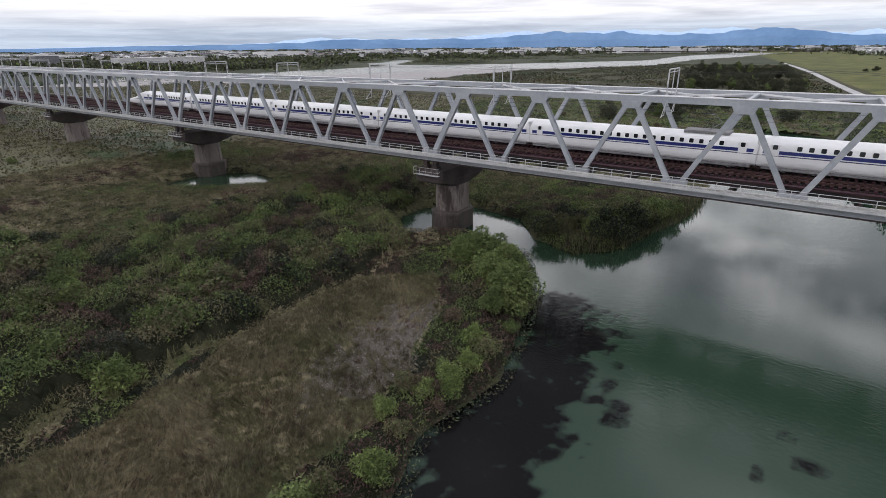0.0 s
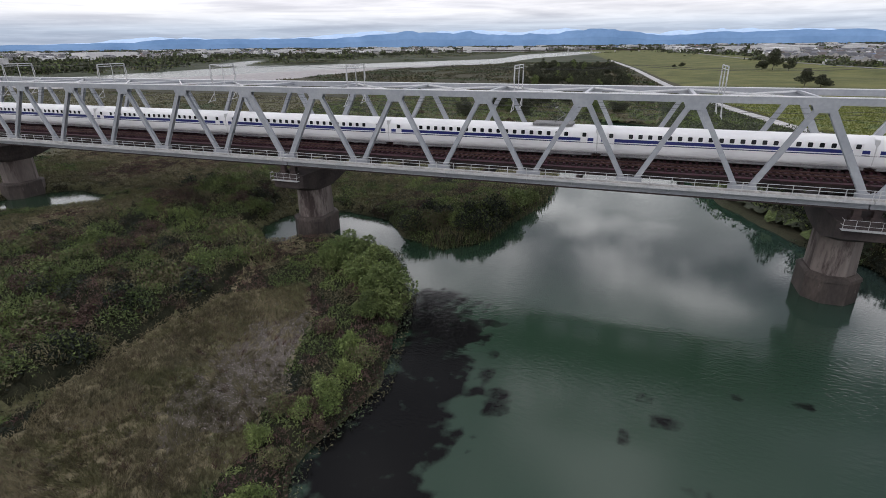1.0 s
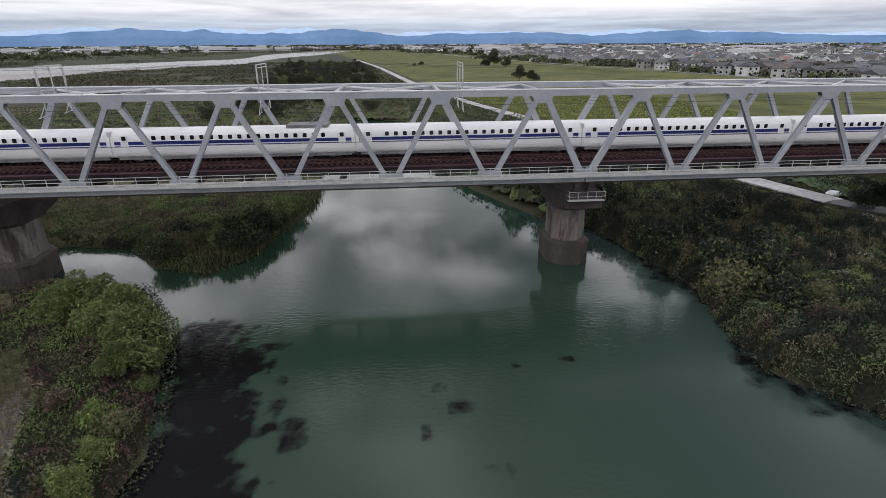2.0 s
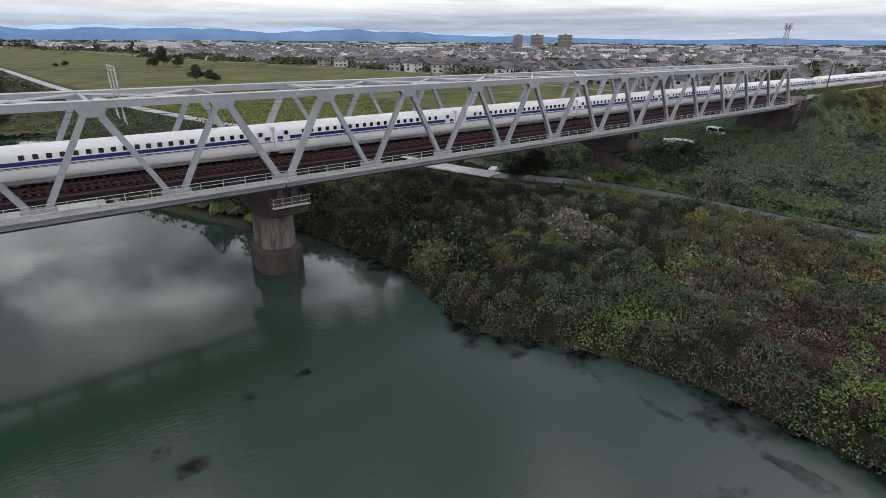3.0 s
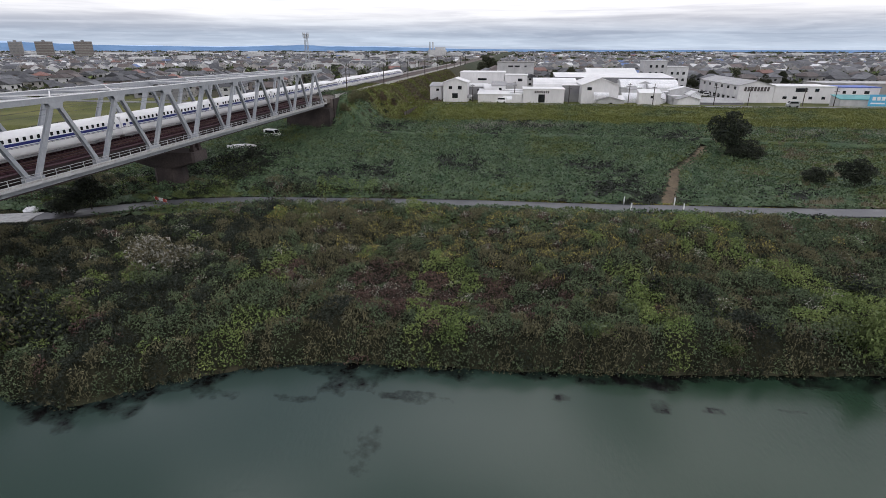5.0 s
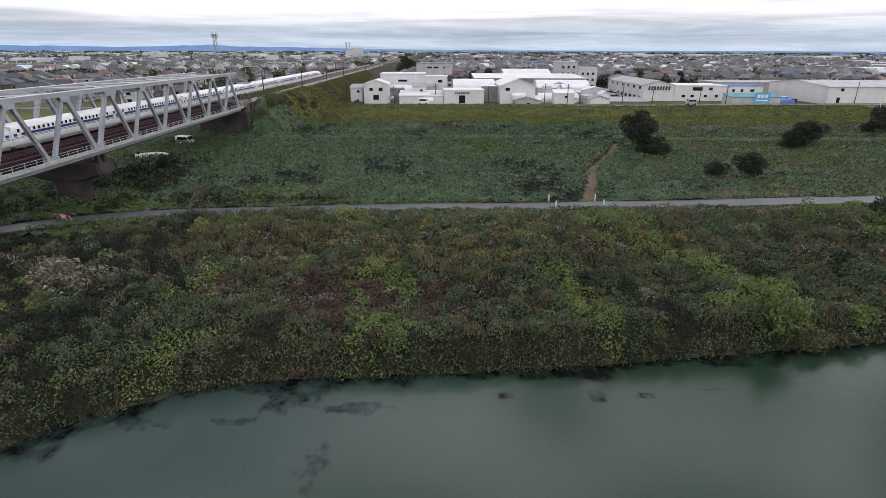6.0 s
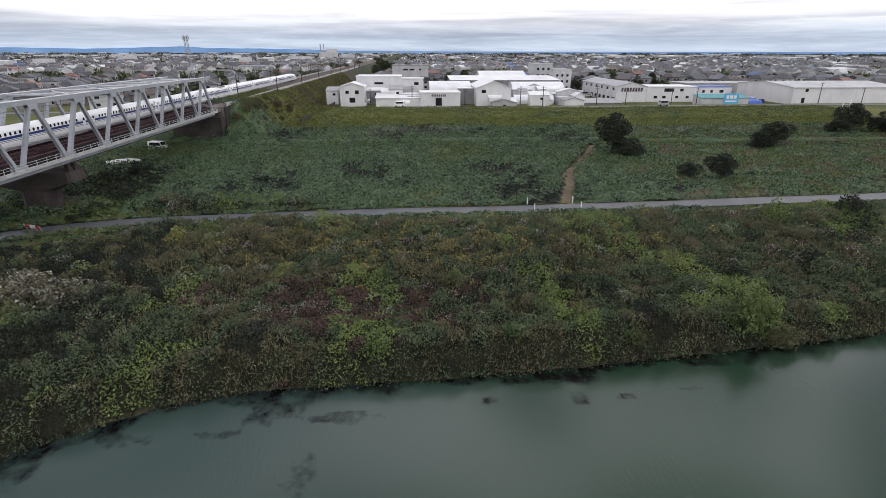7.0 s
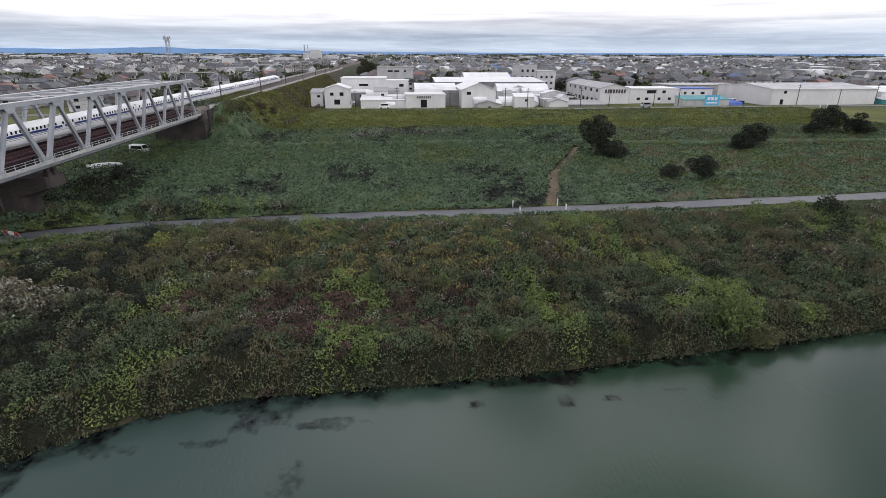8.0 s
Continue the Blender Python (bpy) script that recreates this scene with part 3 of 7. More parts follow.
def strip(name, line, width, lift, mat, label, cat, thick=0.12):
    """A paved strip along a line, laid on the ground."""
    c = curve_through(line, 2.5)
    d = np.gradient(c, axis=0)
    d /= np.hypot(d[:, 0], d[:, 1])[:, None]
    nrm = np.stack([d[:, 1], -d[:, 0]], 1)
    z = land(c[:, 0], c[:, 1])
    z = np.where((c[:, 0] > 200) & (np.abs(c[:, 1] - 5) < 22), np.minimum(z, 5.6), z)
    for _ in range(6):
        z[1:-1] = (z[:-2] + z[1:-1] * 2 + z[2:]) / 4
    rings = []
    for (x, y), n, h in zip(c, nrm, z):
        l, r = (x - n[0] * width / 2, y - n[1] * width / 2), (x + n[0] * width / 2, y + n[1] * width / 2)
        rings.append([(*l, h + lift - thick), (*l, h + lift), (x, y, h + lift + 0.03), (*r, h + lift), (*r, h + lift - thick)])
    return solid(name, Shape().loft(rings), mat, label, cat, kind="structure")


strip("path", PATH_LINE[:11], 3.8, 0.16, ASPH, "wet grey asphalt riverside path", "path", 0.5)
strip("path_upstream", PATH_LINE[10:], 4.2, 0.2, PALE, "pale paved path along the levee foot", "path", 0.5)
strip("levee_road", LEVEE, 5.0, 0.14, ASPH, "narrow asphalt road on the levee crest", "road", 0.70)

# ---- truss bridge ----
SPAN, PANEL, NEAR, FAR = 60.0, 10.0, 0.0, 10.0
Z_TOP, Z_BOT, Z_RAIL = 19.25, 10.65, 12.5


def truss_span():
    """One span from its west pier at x = 0."""
    span = thing("truss_span", "grey painted steel through-truss bridge span with walkways", "bridge", "bridge spans")
    for y in (NEAR, FAR):
        s = Shape().box(0, SPAN, y - 0.28, y + 0.28, Z_TOP - 0.30, Z_TOP + 0.28)
        part("top_chord", s, STEEL, span)
        part("top_flange", Shape().box(0, SPAN, y - 0.31, y + 0.31, Z_TOP + 0.28, Z_TOP + 0.35), PALE_STEEL, span, "top flange painted pale as if lit by the sky")
        s = Shape().box(0.06, SPAN - 0.06, y - 0.26, y + 0.26, Z_BOT - 0.28, Z_BOT + 0.45)
        s.box(0.06, SPAN - 0.06, y - 0.34, y + 0.34, Z_BOT - 0.32, Z_BOT - 0.28)
        part("bottom_chord", s, STEEL, span)
        # Bottom flange coloured dark to draw the shadow line under the chord.
        part("bottom_flange", Shape().box(0.06, SPAN - 0.06, y - 0.24, y + 0.24, Z_BOT - 0.50, Z_BOT - 0.32), STEEL_D, span, "bottom flange painted dark as the chord's shadow line")
        for k in range(6):
            xt = 5 + 10 * k
            for xb in (xt - 5, xt + 5):
                heavy = xb in (0, 60)
                s = Shape()
                a, b = Vector((xt + (0.22 if xb > xt else -0.22), y, Z_TOP - 0.1)), Vector((xb + (-0.35 if xb > xt else 0.35), y, Z_BOT + 0.3))
                w = 0.62 if heavy else 0.46
                for e in (-1, 1):                       # two flanges and the web between them
                    s.beam(a + Vector((0, e * 0.21, 0)), b + Vector((0, e * 0.21, 0)), 0.05, w)
                s.beam(a, b, 0.37, 0.08 if not heavy else 0.5)
                part("diagonal", s, STEEL, span)
            g = Shape()
            for e in (-0.30, 0.285):
                g.loft([[(xt - 1.05, yy, Z_TOP - 0.3), (xt - 0.75, yy, Z_TOP - 0.95), (xt + 0.75, yy, Z_TOP - 0.95), (xt + 1.05, yy, Z_TOP - 0.3)] for yy in (y + e, y + e + 0.015)])
            part("gusset", g, STEEL, span)
        for k in range(7):
            g = Shape()
            for e in (-0.30, 0.285):
                x0, x1 = max(0.05, 10 * k - 1.2), min(SPAN - 0.05, 10 * k + 1.2)
                g.box(x0, x1, y + e, y + e + 0.015, Z_BOT + 0.3, Z_BOT + 1.0)
            part("gusset", g, STEEL, span)
    for k in range(6):
        xt = 5 + 10 * k
        part("top_strut", Shape().box(xt - 0.16, xt + 0.16, NEAR + 0.3, FAR - 0.3, Z_TOP - 0.05, Z_TOP + 0.20), STEEL, span)
        s = Shape()
        if k < 5:
            s.beam((xt, NEAR + 0.3, Z_TOP + 0.1), (xt + 5, 5, Z_TOP + 0.1), 0.16, 0.16, (0, 0, 1))
            s.beam((xt, FAR - 0.3, Z_TOP + 0.1), (xt + 5, 5, Z_TOP + 0.1), 0.16, 0.16, (0, 0, 1))
            s.beam((xt + 10, NEAR + 0.3, Z_TOP + 0.1), (xt + 5, 5, Z_TOP + 0.1), 0.16, 0.16, (0, 0, 1))
            s.beam((xt + 10, FAR - 0.3, Z_TOP + 0.1), (xt + 5, 5, Z_TOP + 0.1), 0.16, 0.16, (0, 0, 1))
            part("top_lateral", s, PALE_STEEL, span)
    for k in range(13):
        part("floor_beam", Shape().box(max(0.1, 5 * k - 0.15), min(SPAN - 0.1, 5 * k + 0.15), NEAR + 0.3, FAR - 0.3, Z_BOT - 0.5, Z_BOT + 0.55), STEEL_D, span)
    for yc in (2.9, 7.1):
        s = Shape()
        for e in (-0.85, 0.85):
            s.box(0.1, SPAN - 0.1, yc + e - 0.13, yc + e + 0.13, Z_BOT + 0.55, Z_RAIL - 0.38)
        part("stringer", s, STEEL_D, span)
        s = Shape()
        for i in range(96):
            x = 0.32 + i * 0.624
            s.box(x - 0.12, x + 0.12, yc - 1.35, yc + 1.35, Z_RAIL - 0.37, Z_RAIL - 0.17)
        tagged(part("sleeper_bed", s, WOOD, span, "dark red-brown timber sleepers"), kind="stuff")
        for e in (-0.72, 0.72):
            r = Shape().box(0, SPAN, yc + e - 0.035, yc + e + 0.035, Z_RAIL - 0.05, Z_RAIL)
            r.box(0, SPAN, yc + e - 0.01, yc + e + 0.01, Z_RAIL - 0.14, Z_RAIL - 0.05).box(0, SPAN, yc + e - 0.07, yc + e + 0.07, Z_RAIL - 0.165, Z_RAIL - 0.14)
            part("rail", r, RAIL, span)
        for e in (-1.9, 1.9):
            part("floor_board", Shape().box(0.05, SPAN - 0.05, yc + e - 0.35, yc + e + 0.35, Z_RAIL - 0.42, Z_RAIL - 0.36), WOOD, span)
    part("floor_board", Shape().box(0.05, SPAN - 0.05, 4.2, 5.8, Z_RAIL - 0.6, Z_RAIL - 0.55), WOOD, span)
    # walkways outside both trusses, with rails
    post = Shape().box(-0.03, 0.03, -0.03, 0.03, 0, 1.0).mesh("post", GALV)
    for y, e in ((NEAR, -1), (FAR, 1)):
        y0, y1 = y + e * 0.38, y + e * 1.05
        w = Shape().box(0.04, SPAN - 0.04, min(y0, y1), max(y0, y1), Z_BOT + 0.42, Z_BOT + 0.47)
        w.box(0.04, SPAN - 0.04, y1 - 0.02, y1 + 0.02, Z_BOT + 0.30, Z_BOT + 0.56)
        for i in range(13):
            x = 2.5 + 4.58 * i
            w.beam((x, y + e * 0.28, Z_BOT - 0.1), (x, y1, Z_BOT + 0.40), 0.06, 0.06, (1, 0, 0))
        walkway = part("walkway", w, GALV, span, "pale galvanised walkway grating")
        for i in range(31):
            part("post", post, GALV, walkway, at=pose(0.2 + i * 1.986, y1, Z_BOT + 0.47))
        for z in (0.35, 0.68, 1.0):
            part("handrail", Shape().tube((0, y1, Z_BOT + 0.47 + z), (SPAN, y1, Z_BOT + 0.47 + z), 0.028, 5), GALV, walkway)
        part("cable_trough", Shape().box(0.02, SPAN - 0.02, y + e * 0.72 - 0.16, y + e * 0.72 + 0.16, Z_BOT + 0.47, Z_BOT + 0.69), CONC_L, walkway)
    return span


first = truss_span()
spans = {-4: first}
for k in range(-3, 3):
    spans[k] = copy_thing(first, pose(SPAN * k, 0, 0))
first.matrix_basis = pose(SPAN * -4, 0, 0)


def oblong(x, y0, y1, half, cut, z):
    """Ring of an oblong with cut corners, long in y."""
    return [(x - half, y0 + cut, z), (x - half + cut, y0, z), (x + half - cut, y0, z), (x + half, y0 + cut, z),
            (x + half, y1 - cut, z), (x + half - cut, y1, z), (x - half + cut, y1, z), (x - half, y1 - cut, z)]


def bridge_pier(x, foot, wet):
    p = thing("bridge_pier", "stained concrete bridge pier with shade-dark flared cap, " + ("in shallow water" if wet else "on grass"), "bridge pier", "bridge piers", at=(x, 0, 0))
    # The column at x = 120 is coloured dark for the bridge's shadow.
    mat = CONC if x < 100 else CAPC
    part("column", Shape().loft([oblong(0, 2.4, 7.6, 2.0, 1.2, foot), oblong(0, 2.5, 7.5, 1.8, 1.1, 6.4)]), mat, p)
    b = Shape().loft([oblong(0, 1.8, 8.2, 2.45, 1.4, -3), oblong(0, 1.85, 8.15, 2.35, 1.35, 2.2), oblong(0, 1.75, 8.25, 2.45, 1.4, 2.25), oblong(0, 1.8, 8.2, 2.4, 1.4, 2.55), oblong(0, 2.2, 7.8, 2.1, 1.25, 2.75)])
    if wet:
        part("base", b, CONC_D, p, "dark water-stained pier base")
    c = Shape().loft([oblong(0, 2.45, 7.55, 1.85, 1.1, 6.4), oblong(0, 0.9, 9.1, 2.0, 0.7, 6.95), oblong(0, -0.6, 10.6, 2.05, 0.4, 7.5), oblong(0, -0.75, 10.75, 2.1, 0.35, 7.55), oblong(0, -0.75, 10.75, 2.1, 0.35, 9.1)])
    part("cap", c, CAPC, p, "pier cap painted dark for shade under the bridge")
    for y in (NEAR, FAR):
        for e in (-0.75, 0.75):
            part("bearing", Shape().box(e - 0.45, e + 0.45, y - 0.4, y + 0.4, 9.1, 9.55).box(e - 0.3, e + 0.3, y - 0.3, y + 0.3, 9.55, Z_BOT - 0.50), STEEL_D, p)
    g = Shape()
    for xx in np.arange(-1.9, 1.95, 0.95):
        g.tube((xx, -1.35, 8.5), (xx, -1.35, 9.5), 0.02, 5)
    for z in (9.0, 9.5):
        g.tube((-1.9, -1.35, z), (1.9, -1.35, z), 0.018, 5)
    for xx in (-1.9, 1.9):
        for z in (9.0, 9.5):
            g.tube((xx, -1.35, z), (xx, -0.7, z), 0.025, 5)
    g.box(-1.9, 1.9, -1.35, -0.75, 8.5, 8.54)
    if x < 100:
        part("inspection_platform", g, GALV, p, "grey railed inspection platform")
    return p


for x, wet in ((-240, 0), (-180, 0), (-120, 0), (-60, 1), (0, 1), (60, 1), (120, 0)):
    bridge_pier(x, -1.5 if wet else 0.0, wet)


# catenary frames stand on the top of the western spans
beam_me = Shape().tube((0, 2.9, 21.9), (0, 7.1, 21.9), 0.06, 6).tube((0, 2.9, 21.6), (0, 7.1, 21.6), 0.04, 6).mesh("catenary_frame", GALV)
post_me, hang_me = {}, {}
for y in (3.0, 5.0, 7.0):
    bow = 0.35 * (y - 5) / 2
    q = Shape().tube((0, y, Z_TOP + 0.2), (0, y + bow, Z_TOP + 1.2), 0.055, 6).tube((0, y + bow, Z_TOP + 1.2), (0, y + bow * 0.6, 21.9), 0.055, 6)
    post_me[y] = q.box(-0.12, 0.12, y - 0.12, y + 0.12, Z_TOP + 0.18, Z_TOP + 0.24).mesh("post", GALV)
for y in (2.9, 7.1):
    hang_me[y] = Shape().tube((0, y, 21.9), (0, y, 17.4), 0.05, 5).tube((0, y, 18.4), (0.0, y - 1.2, 17.3), 0.04, 5).tube((0, y, 17.5), (0, y - 1.4, 17.35), 0.04, 5).mesh("hanger", GALV)
for k in range(-4, 1):
    for x in (7.5, 27.5, 47.5):
        f = part("catenary_frame", beam_me, GALV, spans[k], "pale grey catenary frame on the truss top", at=pose(x, 0, 0))
        for me in post_me.values():
            part("post", me, GALV, f)
        for me in hang_me.values():
            part("hanger", me, GALV, f)

for y, z, r in ((2.9, 17.4, 0.02), (2.9, 18.2, 0.02), (7.1, 17.4, 0.02), (7.1, 18.2, 0.02), (3.0, 21.85, 0.018), (7.0, 21.85, 0.018), (1.3, 14.6, 0.025), (9.1, 14.4, 0.025)):
    w = Shape()
    for k in range(42):
        a, b = -240 + 20 * k, -240 + 20 * (k + 1)
        n = 4
        for i in range(n):
            sag = lambda t: 0.35 * (4 * t * (1 - t)) if z > 18 else 0.0
            w.tube((a + 20 * i / n, y, z - sag(i / n)), (a + 20 * (i + 1) / n, y, z - sag((i + 1) / n)), r, 4)
    solid("overhead_wire", w, WIRE, "thin dark overhead railway wire", "cable", "overhead wires")

# ---- train ----
def section(w, h, z0, top=0.62):
    """Ring of a car's cross-section: half width w, height h above z0, rounded roof."""
    k = [(0.86, 0.0), (0.97, 0.10), (1.0, 0.25), (1.0, top), (0.95, 0.80), (0.80, 0.925), (0.5, 0.985)]
    r = [(w * a, z0 + h * b) for a, b in k]
    return r + [(0, z0 + h)] + [(-a, b) for a, b in r[::-1]]


CAR, Y_TRAIN, TAIL = 25.0, 7.1, -91.0
BODY0 = Z_RAIL + 0.25
train = thing("train", "long white high-speed train with a blue stripe on the bridge", "train", at=(TAIL, Y_TRAIN, 0))
TRAIN_F = surf("train_fairing_grey", (0.55, 0.55, 0.56), (0.62, 0.62, 0.62), 0.4, 0.5, 0, 0, fine=0.04)
mid = Shape().loft([[(x, y, z) for y, z in section(1.68 * s, 2.8 * (0.97 if s < 1 else 1), BODY0)] for x, s in ((0.06, 0.985), (0.14, 1.0), (24.86, 1.0), (24.94, 0.985))]).mesh("car", TRAIN_W, True)
win = Shape().loft([[(x, -1.675 - 0.012 * e, z) for x, z in ((-0.15, -0.22), (0.15, -0.22), (0.21, -0.16), (0.21, 0.16), (0.15, 0.22), (-0.15, 0.22), (-0.21, 0.16), (-0.21, -0.16))] for e in (0, 1)]).mesh("window", GLASS)
door = Shape().box(-0.38, 0.38, -1.688, -1.67, -1.0, 0.75).box(-0.015, 0.015, -1.692, -1.68, -1.0, 0.75).mesh("door", TRAIN_W)
stripe = Shape().box(0.4, 24.6, -1.687, -1.672, 1.58, 1.92).box(0.4, 24.6, -1.687, -1.672, 1.40, 1.48).mesh("stripe", TRAIN_B)
truck = Shape().box(-1.9, 1.9, -1.25, 1.25, -0.10, 0.34)
for e in (-1.25, 1.25):
    truck.tube((e, -1.2, 0.18), (e, 1.2, 0.18), 0.42, 12)
truck = truck.mesh("bogie", TRAIN_G)
gang = Shape().box(-0.2, 0.2, -1.6, 1.6, 0.4, 2.9).mesh("gangway", TRAIN_F)
pant = Shape().box(-2.2, 2.2, -1.2, 1.2, 3.0, 3.25).tube((0, 0, 3.2), (1.2, 0, 4.1), 0.05).tube((1.2, 0, 4.1), (0.2, 0, 4.9), 0.04).box(0.1, 0.3, -0.8, 0.8, 4.85, 4.9).mesh("pantograph", TRAIN_G)
skirt = Shape().box(0.5, 24.5, -1.5, 1.5, 0.02, 0.3).mesh("underframe", TRAIN_G)


def fit_car(car, x0, wins, plain=True):
    for x in wins:
        part("window", win, GLASS, car, at=pose(x, 0, Z_RAIL + 2.25))
    for x in (1.4, 23.6) if plain else (8.6 + 2.3, 25.6):
        part("door", door, TRAIN_W, car, at=pose(x, 0, Z_RAIL + 1.75))
        part("window", win, GLASS, car, at=pose(x, -0.016, Z_RAIL + 2.25))


for k in range(1, 15):
    car = part("car", mid, TRAIN_W, train, at=pose(2.3 + CAR * k, 0, 0))
    fit_car(car, 0, [3.4 + 0.96 * i for i in range(20)])
    part("stripe", stripe, TRAIN_B, car, "dark blue stripe", at=pose(0, 0, Z_RAIL))
    for x in (3.7, 21.3):
        part("bogie", truck, TRAIN_G, car, at=pose(x, 0, Z_RAIL))
    part("underframe", skirt, TRAIN_G, car, at=pose(0, 0, Z_RAIL))
    part("gangway", gang, TRAIN_G, car, at=pose(0, 0, Z_RAIL))
    if k in (4, 11):
        part("pantograph", pant, TRAIN_G, car, at=pose(20, 0, Z_RAIL))
# end car: a long low nose
rings = []
for x, w, h, z0, top in ((0.0, 0.25, 0.35, 0.55, 0.6), (0.25, 0.7, 0.62, 0.35, 0.6), (0.8, 1.05, 0.85, 0.22, 0.6), (2.0, 1.38, 1.2, 0.12, 0.6), (3.6, 1.56, 1.55, 0.06, 0.6),
                         (5.0, 1.64, 1.95, 0.02, 0.6), (6.2, 1.67, 2.55, 0, 0.6), (7.0, 1.68, 2.95, 0, 0.6), (8.2, 1.68, 3.22, 0, 0.62), (9.6, 1.68, 3.3, 0, 0.62), (26.9, 1.68, 3.3, 0, 0.62), (27.0, 1.65, 3.2, 0, 0.62)):
    rings.append([(x, y, z) for y, z in section(w, h * 0.848, BODY0 + z0 * 0.848, top)])
nose_me = Shape().loft(rings).mesh("end_car", TRAIN_W, True)
cab = Shape().loft([[(x, y * w, Z_RAIL + z) for y in (-1, -0.5, 0.5, 1) for z in ([z1] if abs(y) < 1 else [z0])] for x, w, z0, z1 in ((5.0, 0.4, 1.86, 1.95), (5.6, 0.85, 1.95, 2.28), (6.3, 1.05, 2.12, 2.60), (7.1, 1.0, 2.42, 2.86))]).mesh("cab_window", GLASS)
for end in (0, 1):
    at = pose(0, 0, 0) if not end else pose(2.3 + CAR * 15 + 27 - 2.3 + 2.3, 0, 0, 0, 0, 180)
    car = part("end_car", nose_me, TRAIN_W, train, "streamlined white end car with a long nose", at=at)
    part("cab_window", cab, GLASS, car, "dark cab windscreen")
    if not end:
        fit_car(car, 0, [12.6 + 0.96 * i for i in range(13)], False)
    else:
        for m_ in range(13):
            part("window", win, GLASS, car, at=pose(12.6 + 0.96 * m_, 3.35 + 0.012, Z_RAIL + 2.25))
    for s in (-1, 1):
        part("stripe", Shape().box(9.0, 26.8, s * 1.68 - 0.008, s * 1.68 + 0.008, 1.58, 1.92).box(6.0, 26.8, s * 1.68 - 0.008, s * 1.68 + 0.008, 1.40, 1.48), TRAIN_B, car, "dark blue stripe", at=pose(0, 0, Z_RAIL))
    for x in (6.5, 23.5):
        part("bogie", truck, TRAIN_G, car, at=pose(x, 0, Z_RAIL))

# ---- vegetation ----
RNG = np.random.RandomState(7)


def unit(a):
    return a / (np.linalg.norm(a, axis=1)[:, None] + 1e-9)


def leaf_quads(P, size, up=0.5, slim=0.5, rng=RNG):
    """A pointed leaf at every point, turned at random."""
    n = len(P)
    nrm = unit(rng.randn(n, 3) + [0, 0, up])
    a = unit(np.cross(nrm, rng.randn(n, 3)))
    b = np.cross(nrm, a)
    s = (np.asarray(size) * (0.6 + 0.8 * rng.rand(n)))[:, None]
    return np.stack([P - a * s * 0.4 + b * s * slim * 0.6, P - a * s * 0.4 - b * s * slim * 0.6, P + a * s * 0.6], 1)


def blade_quads(P, height, width, lean=0.5, rng=RNG):
    """A leaning blade at every point."""
    n = len(P)
    t = rng.rand(n) * 6.283
    side = np.stack([np.cos(t), np.sin(t), 0 * t], 1) * (np.asarray(width) * (0.6 + 0.8 * rng.rand(n)))[:, None] / 2
    tip = np.stack([lean * rng.randn(n), lean * rng.randn(n), np.ones(n)], 1) * (np.asarray(height) * (0.6 + 0.8 * rng.rand(n)))[:, None]
    return np.stack([P - side, P + side, P + tip], 1)


def stuff(name, tris, mats, index, label, category, sheet=None):
    """One object of many leaves over an optional sheet (verts, quads, index); index picks the material of each."""
    v = tris.reshape(-1, 3)
    f3 = np.arange(len(v)).reshape(-1, 3)
    if sheet is None:
        me = mesh_arrays(name, v, f3, mats[0], True)
        mi = np.asarray(index, np.int32)
    else:
        sv, sq, sk = sheet
        me = bpy.data.meshes.new(name)
        allv = np.vstack([sv, v])
        me.vertices.add(len(allv)); me.vertices.foreach_set("co", allv.astype(np.float32).ravel())
        loops = np.concatenate([sq.ravel(), (f3 + len(sv)).ravel()]).astype(np.int32)
        starts = np.concatenate([np.arange(len(sq)) * 4, len(sq) * 4 + np.arange(len(f3)) * 3]).astype(np.int32)
        me.loops.add(len(loops)); me.loops.foreach_set("vertex_index", loops)
        me.polygons.add(len(starts)); me.polygons.foreach_set("loop_start", starts)
        me.update(calc_edges=True)
        me.materials.append(mats[0])
        mi = np.concatenate([sk, index]).astype(np.int32)
    for m in mats[1:]:
        me.materials.append(m)
    me.polygons.foreach_set("material_index", mi)
    return tagged(new(name, me), label, category, kind="stuff")


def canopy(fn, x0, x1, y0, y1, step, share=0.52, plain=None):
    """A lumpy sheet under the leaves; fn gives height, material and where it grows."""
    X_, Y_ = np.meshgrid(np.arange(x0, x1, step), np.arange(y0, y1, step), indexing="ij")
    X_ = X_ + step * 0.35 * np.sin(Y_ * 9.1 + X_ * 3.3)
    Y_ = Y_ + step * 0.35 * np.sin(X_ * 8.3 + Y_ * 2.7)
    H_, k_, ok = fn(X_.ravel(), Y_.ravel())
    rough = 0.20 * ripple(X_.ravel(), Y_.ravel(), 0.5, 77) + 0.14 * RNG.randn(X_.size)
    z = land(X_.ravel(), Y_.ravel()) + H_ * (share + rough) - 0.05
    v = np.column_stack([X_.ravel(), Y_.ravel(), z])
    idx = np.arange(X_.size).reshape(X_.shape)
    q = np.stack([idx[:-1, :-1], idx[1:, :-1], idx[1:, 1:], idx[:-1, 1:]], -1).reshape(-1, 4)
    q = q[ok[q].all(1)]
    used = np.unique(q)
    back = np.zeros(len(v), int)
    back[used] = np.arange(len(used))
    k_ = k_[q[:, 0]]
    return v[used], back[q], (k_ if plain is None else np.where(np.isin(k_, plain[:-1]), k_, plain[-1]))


def scatter(n, x0, x1, y0, y1, keep=None):
    p = np.stack([x0 + (x1 - x0) * RNG.rand(n), y0 + (y1 - y0) * RNG.rand(n)], 1)
    if keep is not None:
        p = p[keep(p[:, 0], p[:, 1])]
    return p


